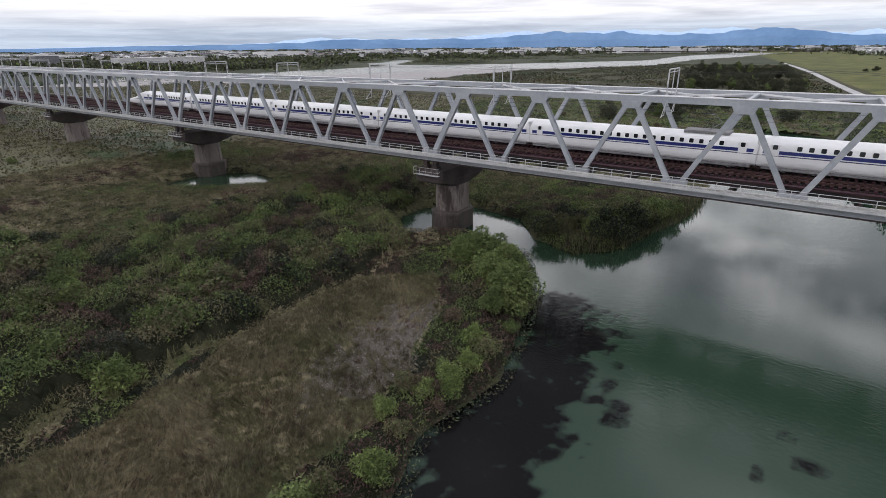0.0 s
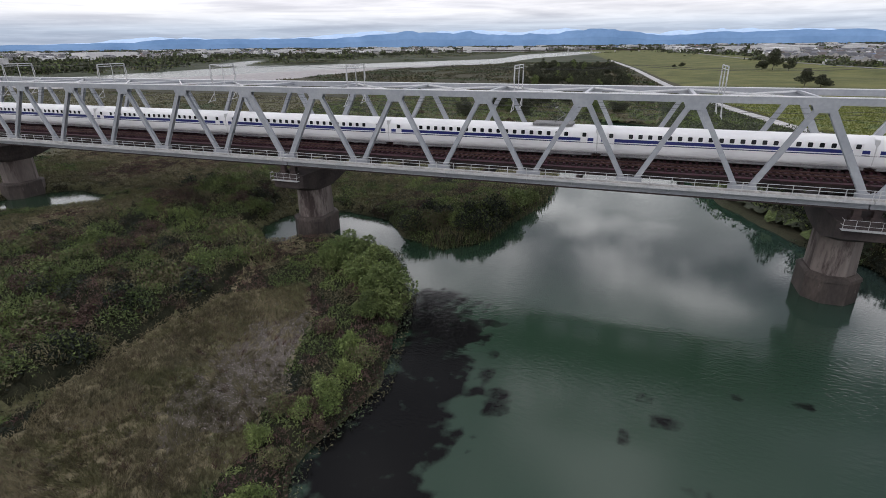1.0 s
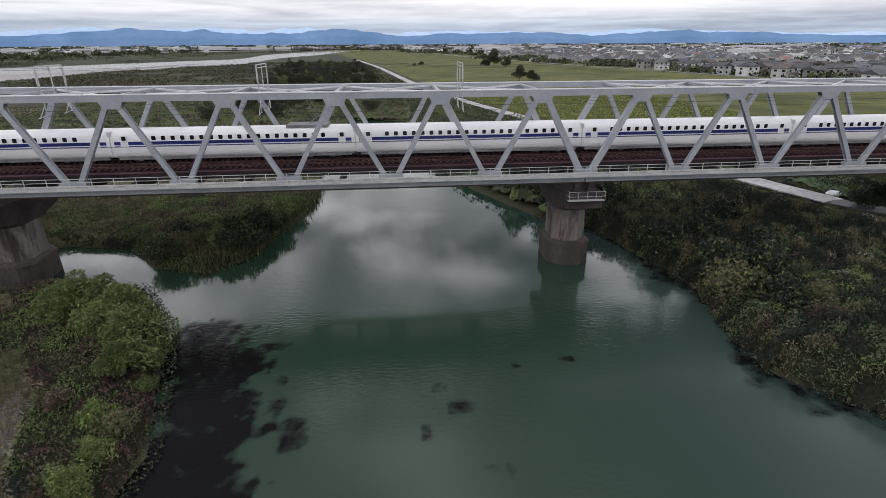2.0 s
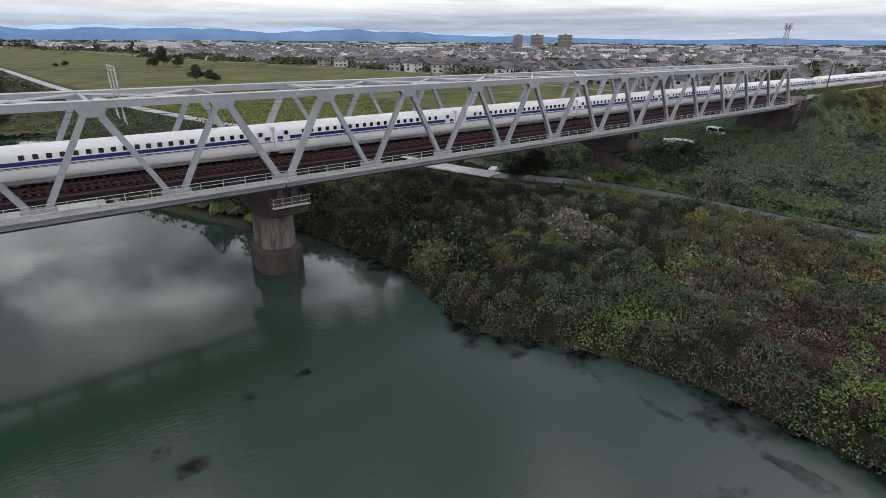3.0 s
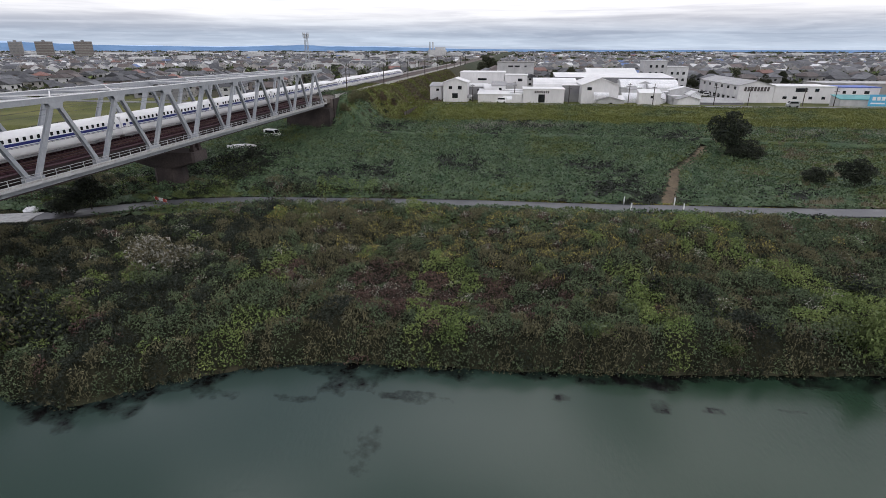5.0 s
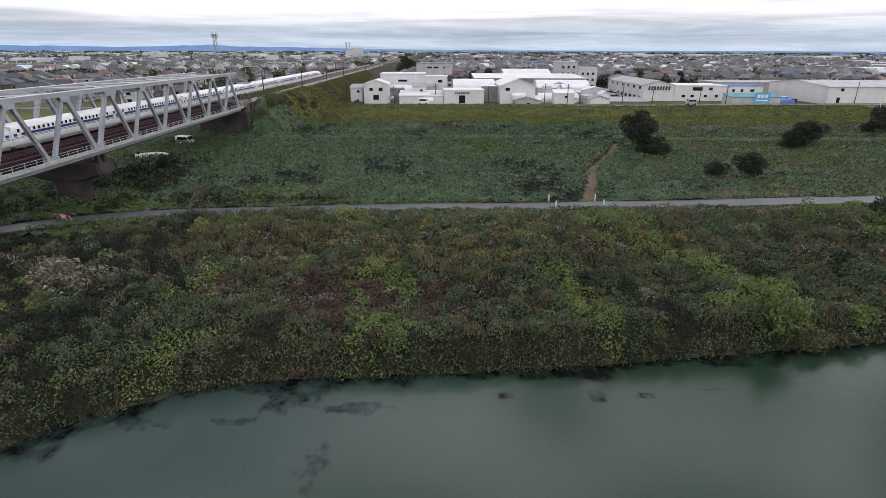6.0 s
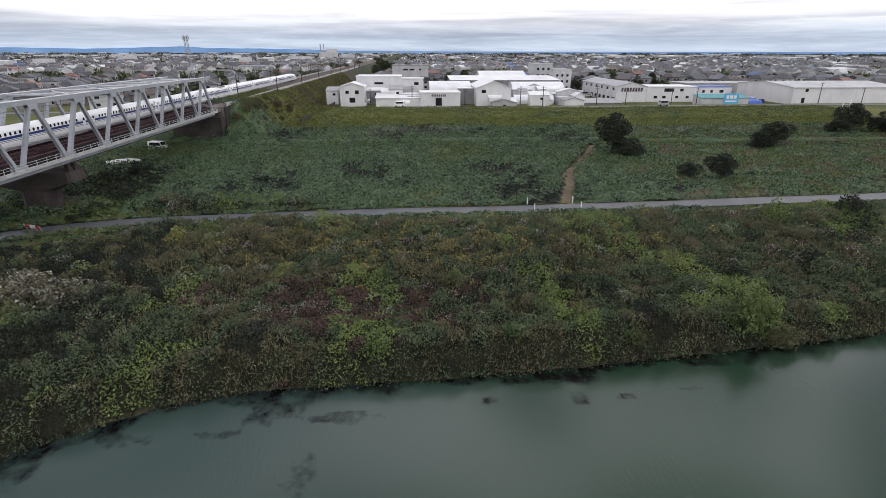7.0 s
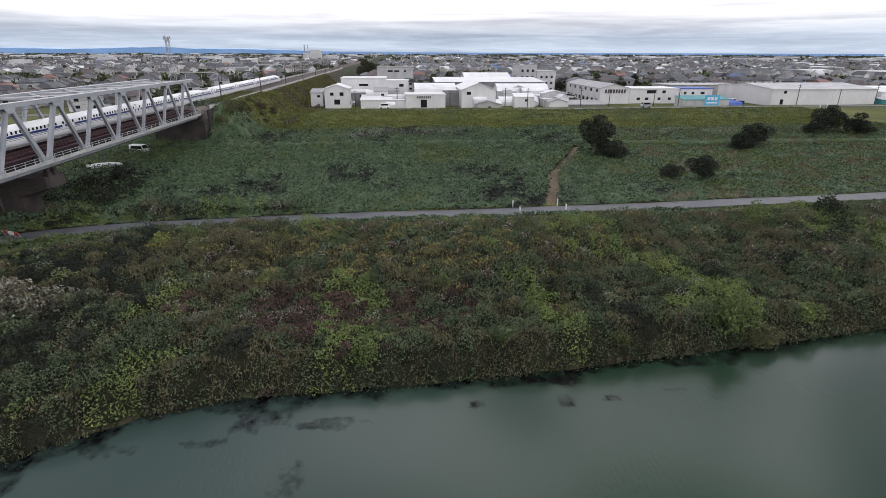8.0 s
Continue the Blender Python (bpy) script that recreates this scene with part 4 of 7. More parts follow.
def on_land(p, h=0.0):
    return np.column_stack([p, land(p[:, 0], p[:, 1]) + h])


def path_gap(x, y):
    return np.abs(off_path(x, y))


def blobs(x, y, cell, seed, which=False):
    """Rounded cushions, 0 to 1, of about that size; with which, also a number from 0 to 1 that is each one's own."""
    out, own = np.zeros(np.shape(x)), np.zeros(np.shape(x))
    gi, gj = np.floor(x / cell), np.floor(y / cell)
    for i in (-1, 0, 1):
        for j in (-1, 0, 1):
            ci, cj = gi + i, gj + j
            h1 = np.modf(np.abs(np.sin(ci * 127.1 + cj * 311.7 + seed) * 43758.5453))[0]
            h2 = np.modf(np.abs(np.sin(ci * 269.5 + cj * 183.3 + seed) * 24634.633))[0]
            h3 = np.modf(np.abs(np.sin(ci * 77.7 + cj * 53.9 + seed * 3) * 9631.77))[0]
            r = np.hypot(x - (ci + h1) * cell, y - (cj + h2) * cell) / cell
            v = (0.45 + 0.55 * h3) * np.sqrt(np.clip(1 - (r / 0.95) ** 2, 0, 1))
            own = np.where(v > out, np.modf(h1 * 7.31 + h2 * 3.77)[0], own)
            out = np.maximum(out, v)
    return (out, own) if which else out


# Colour of the sheet below the leaves: gap shade painted dark.
UNDER = surf("canopy_gap_shade", (0.013, 0.015, 0.009), (0.030, 0.030, 0.018), 0.8, 0.95, 0, 0.3, fine=0.35, spec=0.1)


def clumped(x, y, cell, seed, floor=0.2):
    """Thins points out between cushions, so that the leaves gather on their tops."""
    return RNG.rand(len(x)) < floor + 1.25 * blobs(x, y, cell, seed) ** 1.3


# tall herbs and shrubs on the east bank, between the water and the path
def east_cover(x, y):
    d, gap = shore(x, y), path_gap(x, y)
    big, own = blobs(x + 0.5 * ripple(x, y, 1.5, 4), y + 0.5 * ripple(x, y, 1.5, 5), 3.4, 1, True)
    mid, own2 = blobs(x, y, 1.3, 25, True)
    h = 0.25 + 2.3 * big * (0.55 + 0.45 * ripple(x, y, 9, 8)) + 1.1 * mid
    h *= 0.45 + 0.55 * step01((d + 0.6) / 2.0)
    h *= 0.06 + 0.94 * step01((gap - 2.6) / (7 - 4 * step01((y + 46) / 10) + 8 * step01((y + 14) / 8)))
    bare = np.exp(-(((x - 87) / 4.5) ** 2 + ((y + 43) / 10) ** 2))
    h = np.maximum(h * (1 - 0.7 * bare), 0.07)
    pat = ripple(x, y, 7, 21)
    mood = 0.2 + 0.6 * own + 0.75 * pat + 0.2 * (own2 - 0.5)
    k = np.select([mood > 0.78, mood > 0.45, mood > 0.20, mood > -0.05], [2, 0, 3, 0], 1)
    k = np.where((own2 < bare * 0.85) | ((own2 > 0.93) & (pat < 0)), 4, k)
    gold = np.exp(-(((x - 101) / 8) ** 2 + ((y + 52) / 26) ** 2))
    k = np.where((x > 93) & (own2 < 0.4 * gold + 0.12), 3, k)
    north = step01((y + 30) / 18)
    k = np.where((own2 < north * 0.8) & (k != 4), np.where(own2 > 0.55, 3, 1), k)
    k = np.where((gap < 6) & (y < -46), np.where(own2 < 0.3, 5, 2), k)
    worn = np.hypot((x - 112.8) / 1.7, (y + 74) / 7) < 1 + 0.3 * ripple(x, y, 1.5, 65)
    return h, k, (d > -0.4) & (gap > 2.3) & ~worn


p = scatter(860000, 62, 122, -130, 32)
p = p[clumped(*p.T, 1.3, 25)]
x, y = p.T
H, k, ok = east_cover(x, y)
p, H, k = p[ok], H[ok], k[ok]
x, y = p.T
u = 1.08 - 0.45 * RNG.rand(len(p)) ** 1.3
P = on_land(p, H * u)
gold = np.exp(-(((x - 101) / 8) ** 2 + ((y + 52) / 26) ** 2))
own2 = blobs(x, y, 1.3, 25, True)[1]
k = np.where((u > 0.9) & (own2 < 0.5 * gold) & (RNG.rand(len(p)) < 0.45), 5, k)
k = np.where((u > 0.85) & (own2 > 0.92) & (x > 84) & (RNG.rand(len(p)) < 0.5), 6, k)
# Half of the low leaves turn dark: canopy shade painted by height.
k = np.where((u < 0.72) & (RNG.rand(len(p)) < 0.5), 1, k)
q = leaf_quads(P, np.where(k >= 5, 0.14, 0.18), 0.9, 0.6)
upright = RNG.rand(len(p)) < np.where(k == 3, 0.4, 0.08)
q[upright] = blade_quads(P[upright] - [0, 0, 0.25], 0.45, 0.07, 0.35)
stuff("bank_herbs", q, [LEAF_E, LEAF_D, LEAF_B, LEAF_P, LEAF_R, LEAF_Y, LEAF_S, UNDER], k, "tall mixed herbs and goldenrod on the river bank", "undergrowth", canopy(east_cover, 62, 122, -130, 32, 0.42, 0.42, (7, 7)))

n = 3000
p = np.column_stack([86 + 2.2 * RNG.randn(n), -41 + 5.5 * RNG.randn(n)])
P = on_land(p, 0.35 + 0.4 * RNG.rand(n))
stuff("seed_heads", leaf_quads(P, 0.10, 1.5, 0.8), [LEAF_S, LEAF_R], RNG.choice(2, n, p=[0.55, 0.45]), "pale seed heads over reddish dying herbs", "undergrowth")

# creeping leafy cover on the field behind the path, up to the levee
lev = lambda x, y: (np.abs(off_levee(x, y)), np.sign(off_levee(x, y)))
LEAF_K = leaf_mat("creeper_leaves", (0.066, 0.110, 0.060), (0.118, 0.164, 0.088))
LEAF_T = leaf_mat("yellow_green_grass", (0.092, 0.112, 0.026), (0.145, 0.155, 0.040))


def field_cover(x, y):
    r_, s_ = lev(x, y)
    gap = path_gap(x, y)
    slope = step01((50 - r_ + 5 * ripple(x, y, 8, 6)) / 10)
    south = step01((-(y + 94) + 7 * ripple(x, y, 9, 5)) / 8)           # thinner to the south of the track
    big, own = blobs(x + ripple(x, y, 2, 7), y + ripple(x, y, 2, 8), 3.2, 9, True)
    mid, own2 = blobs(x, y, 1.2, 10, True)
    h = (0.15 + (1.1 * big + 0.8 * mid) * (1 - 0.55 * south)) * (1 - 0.3 * slope)
    h *= 0.35 + 0.65 * step01((gap - 2.5) / 3)
    pat = ripple(x, y, 11, 51)
    mood = 0.2 + 0.6 * own + 0.6 * pat + 0.3 * (own2 - 0.5)
    k = np.where(mood > 0.85, 2, np.where(mood < 0.12, 1, 0))
    k = np.where(south * 0.7 > own2, np.where(own > 0.75, 5, np.where(own > 0.4, 2, 0)), k)
    k = np.where(slope > 0.25 + 0.5 * own2, np.where(mood > 0.25, 3, 2), k)
    return h, k, (gap > 2.1) & (line_distance(x, y, track)[0] > 0.8 + 0.4 * ripple(x, y, 0.7, 3)) & (s_ < 0) & (r_ > 3.1) & (x > 100) & (np.hypot((x - 156.5) / 3.5, (y - 12) / 5) > 1)


p = scatter(560000, 104, 250, -215, 60)
p = p[clumped(*p.T, 1.2, 10, 0.3)]
x, y = p.T
H, k, ok = field_cover(x, y)
p, H, k = p[ok], H[ok], k[ok]
x, y = p.T
r_ = lev(x, y)[0]
plume = np.exp(-((r_ - 56 - 3 * ripple(x, y, 10, 3)) / 6) ** 2) * step01(ripple(x, y, 7, 14) + 0.1)
u = 1.1 - 0.45 * RNG.rand(len(p)) ** 1.5
P = on_land(p, H * u)
rr = RNG.rand(len(p))
k = np.where(rr < plume * 0.45, 4, k)
# Low creeper leaves are recoloured dark as painted shade.
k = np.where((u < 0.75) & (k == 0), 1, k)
q = leaf_quads(P, 0.30, 1.2, 0.75)
b = (k >= 3)
q[b] = blade_quads(P[b] - [0, 0, 0.15], np.where(k[b] == 4, 0.6, 0.4), np.where(k[b] == 4, 0.16, 0.10), 0.5)
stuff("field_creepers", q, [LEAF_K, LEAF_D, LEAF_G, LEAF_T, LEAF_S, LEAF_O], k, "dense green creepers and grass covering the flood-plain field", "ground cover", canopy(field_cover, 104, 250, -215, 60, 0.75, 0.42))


# grass and low growth on the west bank
def in_clear(x, y):
    return inside(x + 1.2 * ripple(x, y, 3, 61), y + 1.2 * ripple(x, y, 3, 62), CLEARING)


LEAF_H = leaf_mat("dry_grass", (0.135, 0.118, 0.070), (0.215, 0.185, 0.116))
LEAF_M = leaf_mat("meadow_grass_blades", (0.085, 0.086, 0.044), (0.140, 0.134, 0.070))


def west_cover(x, y):
    c = in_clear(x, y)
    edge = line_distance(x + 1.2 * ripple(x, y, 3, 61), y + 1.2 * ripple(x, y, 3, 62), CLEARING, True)[0]
    d = shore(x, y)
    big, own = blobs(x + 0.6 * ripple(x, y, 1.7, 9), y + 0.6 * ripple(x, y, 1.7, 10), 3.0, 3, True)
    mid, own2 = blobs(x, y, 1.2, 26, True)
    open_ = step01((-x - 24 + 6 * ripple(x, y, 9, 71)) / 12)             # open grass further west
    bush = inside(x + ripple(x, y, 4, 12), y + ripple(x, y, 4, 13), BELT)
    h = 0.2 + (0.4 + 2.0 * bush) * big * (1 - 0.6 * open_) + (0.4 + 0.4 * bush) * mid
    bare = np.hypot((x - 15) / 4.5, (y + 25) / 8) < 1 + 0.5 * ripple(x, y, 2, 64)
    h *= np.where(c, 1, 0.3 + 0.7 * step01(edge / 3.5))
    h = np.where(c, 0.06 + 0.14 * mid + 0.2 * step01(1 - edge / 2), h)
    h *= 0.4 + 0.6 * step01(d / 2)
    mood = own + 0.35 * ripple(x, y, 7, 81)
    k = np.select([mood > 0.92, mood > 0.50, mood > 0.18, mood > 0.02], [2, 0, 3, 4], 1)
    k = np.where(own2 > 0.94, 4, k)
    patch = ripple(x, y, 8, 83) + 0.7 * (own2 - 0.5)
    k = np.where((open_ > 0.3 + 0.5 * own2) | ~bush & (x < 4), np.select([patch > 0.45, patch > 0.1, patch > -0.2, patch > -0.5], [0, 7, 3, 5], 4), k)
    k = np.where(c, np.where(ripple(x, y, 3.5, 88) + 0.5 * (own2 - 0.5) > -0.1, 5, 7), k)
    k = np.where((d < 4) & (own2 < 0.5) & (y < 0) & ~c & (x > 0), 4, k)
    k = np.where(c & bare, 5, k)
    h = np.where(c & bare, 0.03, h)
    return h, k, d > 0.15


BELT = np.array([(-44, -38), (-32, -30), (-29, -17), (-29, 1), (-32, 20), (-26, 27), (-12, 14), (-9, -1), (1, -7), (3, -17), (2, -30), (2, -38), (1, -46), (3, -54), (4, -70), (-22, -75), (-44, -70)], float)
p = scatter(760000, -85, 27, -84, 34)
p = p[in_clear(*p.T) | clumped(*p.T, 1.2, 26, 0.25)]
x, y = p.T
H, k, ok = west_cover(x, y)
ok &= (H > 0.035) | (RNG.rand(len(x)) < 0.06)
p, H, k = p[ok], H[ok], k[ok]
c = in_clear(p[:, 0], p[:, 1])
u = 1.08 - 0.45 * RNG.rand(len(p)) ** 1.3
P = on_land(p, H * u)
# Shade painted low in the growth: two in five leaves go dark.
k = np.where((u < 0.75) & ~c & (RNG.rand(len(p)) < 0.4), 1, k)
q = leaf_quads(P, np.where(c, 0.12, 0.19), 0.8, 0.5)
b = c | (RNG.rand(len(p)) < 0.25) | (k == 7)
q[b] = blade_quads(P[b] - [0, 0, 0.1], np.where(c[b], 0.26, 0.36), np.where(c[b], 0.05, 0.07), 0.6)
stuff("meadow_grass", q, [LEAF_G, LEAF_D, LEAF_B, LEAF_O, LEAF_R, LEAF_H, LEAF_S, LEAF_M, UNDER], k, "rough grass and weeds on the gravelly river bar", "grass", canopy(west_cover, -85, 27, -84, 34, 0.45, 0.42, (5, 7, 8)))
# pebbles on the bare patch
PEBBLE = surf("pale_pebbles", (0.15, 0.130, 0.124), (0.24, 0.210, 0.200), 2.0, 0.9, 0, 0.2, island=0.45)
n = 15000
p = np.column_stack([15 + 3.3 * RNG.randn(n), -25 + 5.5 * RNG.randn(n)])
P = on_land(p, 0.03)
stuff("pebble_bed", leaf_quads(P, 0.085, 2.5, 0.8), [PEBBLE], np.zeros(n), "pale pebbles on the bare river bar", "pebbles")


# bent tufts of dry grass over the clearing
p = scatter(21000, -2, 27, -64, -8, lambda x, y: in_clear(x, y) & (shore(x, y) > 0.6))
bare = np.hypot((p[:, 0] - 15) / 4.5, (p[:, 1] + 25) / 8) < 1 + 0.4 * RNG.randn(len(p))
p = p[~bare | (RNG.rand(len(p)) < 0.22)]
n = 15
c = np.repeat(p, n, 0) + 0.13 * RNG.randn(len(p) * n, 2)
kind = np.select([ripple(*p.T, 3, 88) > 0.35, ripple(*p.T, 5, 89) > 0.1], [1, 0], 2)
kind = np.where(RNG.rand(len(p)) < 0.07, 3, kind)
P = on_land(c, 0.02)
q = blade_quads(P, 0.34, 0.045, 0.45)
bend = 0.30 * np.column_stack([ripple(*p.T, 2.5, 90), ripple(*p.T, 2.5, 91)])
q[:, 2, :2] += np.repeat(bend, n, 0)
stuff("grass_tufts", q, [LEAF_H, LEAF_M, LEAF_O, LEAF_R], np.repeat(kind, n), "bent tufts of dry brownish grass on the bar", "grass")


# rough growth upstream of the bridge and far along the west bank
def upstream_cover(x, y):
    d, gap = shore(x, y), path_gap(x, y)
    side = np.sign(off_path(x, y))
    wood = 0.5 * step01((ripple(x, y, 14, 91) + 0.2) * 1.2) * step01((y - 45) / 50) * step01((x + 20) / 25) + (x > 46)
    big, own = blobs(x, y, 4.5, 13, True)
    mid, own2 = blobs(x, y, 1.8, 12, True)
    h = 0.25 + 0.5 * mid + 2.4 * wood * big * (x < 85)
    h *= 0.1 + 0.9 * step01((gap - 2.5) / 8)
    green = (gap < 90) & (side > 0) & (y > 35)
    h = np.where(green, 0.3 * h, h)
    k = np.where(own2 < 0.45, 0, np.where(own < 0.5, 3, 1))
    k = np.where((x < 46) & (y < 90) & (own2 > 0.06), np.where(own2 > 0.25, 5, 3), k)
    h = np.where((x < 46) & (y < 60), 0.12 + 0.3 * mid, h)
    k = np.where((x > 46) & ~green & (own2 > 0.3), 1, k)
    k = np.where(green, np.where(own2 < 0.85, 2, 0), k)
    return h, k, (d > 0.2) & (gap > 2.6)


p = scatter(240000, -85, 150, 14, 200)
x, y = p.T
H, k, ok = upstream_cover(x, y)
P = on_land(p[ok], H[ok] * (1.1 - 0.45 * RNG.rand(ok.sum()) ** 1.3))
stuff("upstream_scrub", leaf_quads(P, 0.38, 0.7, 0.6), [LEAF_G, LEAF_W, LEAF_T, LEAF_O, LEAF_R, LEAF_M], k[ok], "rough scrub and grass upstream of the bridge", "undergrowth", canopy(upstream_cover, -85, 150, 14, 200, 0.95))


def far_west_cover(x, y):
    big, own = blobs(x, y, 5, 15, True)
    bush = step01(ripple(x, y, 15, 95) + 0.2)
    h = 0.3 + 1.8 * big * bush
    k = np.where(bush > 0.5, np.where(own > 0.5, 0, 1), np.where(own < 0.45, 3, 1))
    return h, k, shore(x, y) > 0.5


p = scatter(120000, -330, -80, -120, 170)
H, k, ok = far_west_cover(*p.T)
P = on_land(p[ok], H[ok] * (1.1 - 0.45 * RNG.rand(ok.sum()) ** 1.3))
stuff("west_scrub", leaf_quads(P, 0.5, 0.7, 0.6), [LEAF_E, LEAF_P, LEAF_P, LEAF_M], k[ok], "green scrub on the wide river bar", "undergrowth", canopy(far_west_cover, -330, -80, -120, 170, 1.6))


def crown(lobes, n, size, mats, seed, slim=0.5, tips=0.0):
    """Leaves spread over and in lobes (x, y, z, rx, ry, rz)."""
    rng = np.random.RandomState(seed)
    L_ = np.array(lobes, float)
    w = (L_[:, 3] * L_[:, 4] + L_[:, 3] * L_[:, 5])
    j = rng.choice(len(L_), n, p=w / w.sum())
    d = unit(rng.randn(n, 3) + [0, 0, 0.35])
    rad = 0.62 + 0.42 * rng.rand(n) ** 0.7
    bump = 1 + 0.16 * np.sin(d[:, 0] * 7 + j) * np.sin(d[:, 1] * 6 + 2 * j) + 0.12 * np.sin(d[:, 2] * 9 + j)
    P = L_[j, :3] + d * L_[j, 3:] * (rad * bump)[:, None]
    P[:, 2] = np.maximum(P[:, 2], 0.05)
    q = leaf_quads(P, size, 0.5, slim, rng)
    me = mesh_arrays("crown", q.reshape(-1, 3), np.arange(3 * n).reshape(-1, 3), mats[0], True)
    for m in mats[1:]:
        me.materials.append(m)
    k = np.where(rng.rand(n) < tips, len(mats) - 1, 0) if len(mats) > 1 else np.zeros(n)
    me.polygons.foreach_set("material_index", k.astype(np.int32))
    return me


def stems(tips, r, base=0.15):
    s = Shape()
    for i, t in enumerate(tips):
        a = Vector((base * math.cos(i * 2.4), base * math.sin(i * 2.4), -0.2))
        m = a.lerp(Vector(t), 0.5) + Vector((0.1 * math.sin(i), 0.1 * math.cos(i), 0.15))
        s.tube(a, m, r, 5, r * 0.7).tube(m, t, r * 0.7, 5, r * 0.3)
    return s.mesh("stem", BARK)


def shrub_kind(seed, n, w, h, mats, size=0.3, slim=0.5, tips=0.0, lobes=6):
    rng = np.random.RandomState(seed)
    L_ = []
    for i in range(lobes):
        a, rr = i * 2.4 + rng.rand(), w * 0.42 * math.sqrt(rng.rand())
        hh = h * (0.42 + 0.36 * rng.rand())
        L_.append((rr * math.cos(a), rr * math.sin(a), hh * 0.75, w * (0.24 + 0.12 * rng.rand()), w * (0.24 + 0.12 * rng.rand()), hh * 0.5))
    L_.append((0, 0, h * 0.58, w * 0.26, w * 0.26, h * 0.42))
    return crown(L_, n, size, mats, seed, slim, tips), stems([(l[0] * 0.9, l[1] * 0.9, l[2]) for l in L_], 0.04)


KINDS = {"green": [shrub_kind(i, 1700, 2.6, 2.3, [LEAF_G, LEAF_B], 0.19, 0.42, 0.15) for i in (1, 2, 3)],
         "bright": [shrub_kind(i, 1700, 2.2, 2.0, [LEAF_B, LEAF_G], 0.19, 0.42, 0.25) for i in (4, 5)],
         "dark": [shrub_kind(i, 1700, 2.6, 2.2, [LEAF_D, LEAF_G], 0.20, 0.5, 0.2) for i in (6, 7)],
         "olive": [shrub_kind(i, 1700, 2.4, 2.0, [LEAF_O, LEAF_G], 0.18, 0.45, 0.3) for i in (8, 9)],
         "brown": [shrub_kind(i, 1200, 1.9, 1.5, [LEAF_R, LEAF_O], 0.17, 0.35, 0.3) for i in (10, 11)],
         "silver": [shrub_kind(i, 1700, 2.6, 1.9, [LEAF_O, LEAF_S], 0.20, 0.35, 0.4) for i in (12, 13)],
         "yellow": [shrub_kind(14, 1700, 2.4, 2.2, [LEAF_B, LEAF_Y], 0.18, 0.45, 0.35)]}
SAY = {"green": "green leafy willow shrub on the river bank", "bright": "bright green leafy shrub in the grass", "dark": "dark green dense leafy shrub",
       "olive": "dull olive-green shrub among tall weeds", "brown": "reddish-brown dying shrub in grass", "silver": "pale shrub with silvery plumes", "yellow": "yellow-green flowering shrub on the bank"}
def shrub(kind, x, y, s=1.0, tall=1.0, group="shrubs"):
    """A shrub of that kind on the ground at x, y."""
    i = int(RNG.randint(len(KINDS[kind])))
    z = float(land(np.array([x]), np.array([y]))[0]) - 0.05
    ob = thing("shrub", SAY[kind], "shrub", group, at=(x, y, z), turn=float(RNG.rand() * 360))
    ob.scale = (s, s, s * tall)
    part("crown", KINDS[kind][i][0], None, ob)
    part("stem", KINDS[kind][i][1], None, ob)
    return ob


def thicket(name, specs, label):
    """Shrubs grown into one another, in one mesh: (kind, x, y, size, height)."""
    leaves = [LEAF_G, LEAF_D, LEAF_B, LEAF_O, LEAF_R, LEAF_Y, LEAF_S]
    V, K = [], []
    for kind, x, y, s, tall in specs:
        me = KINDS[kind][int(RNG.randint(len(KINDS[kind])))][0]
        v = np.empty(len(me.vertices) * 3, np.float32); me.vertices.foreach_get("co", v)
        k = np.empty(len(me.polygons), np.int32); me.polygons.foreach_get("material_index", k)
        own = np.array([leaves.index(m) for m in me.materials])
        v = v.reshape(-1, 3).astype(float)
        t = RNG.rand() * 6.283
        z = float(land(np.array([x]), np.array([y]))[0]) - 0.05
        V.append(np.column_stack([x + s * (v[:, 0] * math.cos(t) - v[:, 1] * math.sin(t)), y + s * (v[:, 0] * math.sin(t) + v[:, 1] * math.cos(t)), z + s * tall * v[:, 2]]))
        K.append(own[k])
    stuff(name, np.vstack(V), leaves, np.concatenate(K), label, "undergrowth")


n_made, rest = 0, []
while n_made < 210:
    x, y = -46 + 54 * RNG.rand(), -70 + 100 * RNG.rand()
    ax, ay = np.array([x]), np.array([y])
    if not inside(ax, ay, BELT)[0] or shore(ax, ay)[0] < 1.0 or RNG.rand() > 0.55 + 0.5 * ripple(ax, ay, 6, 41)[0]:
        continue
    if abs(x) < 5 and 0 < y < 10:
        continue
    g = ripple(ax, ay, 4, 43)[0] + 0.4 * RNG.randn()
    kind = "bright" if g > 0.6 else "green" if g > 0.05 else "olive" if g > -0.4 else "dark" if g > -0.7 else "brown"
    s = 0.75 + 1.0 * RNG.rand() ** 1.5
    if n_made < 70:
        shrub(kind, x, y, s, 0.75 + 0.3 * RNG.rand(), "shrubs on the river bar")
    else:
        rest.append((kind, x, y, s, 0.75 + 0.3 * RNG.rand()))
    n_made += 1
thicket("bar_scrub", rest, "dense mixed scrub on the river bar")
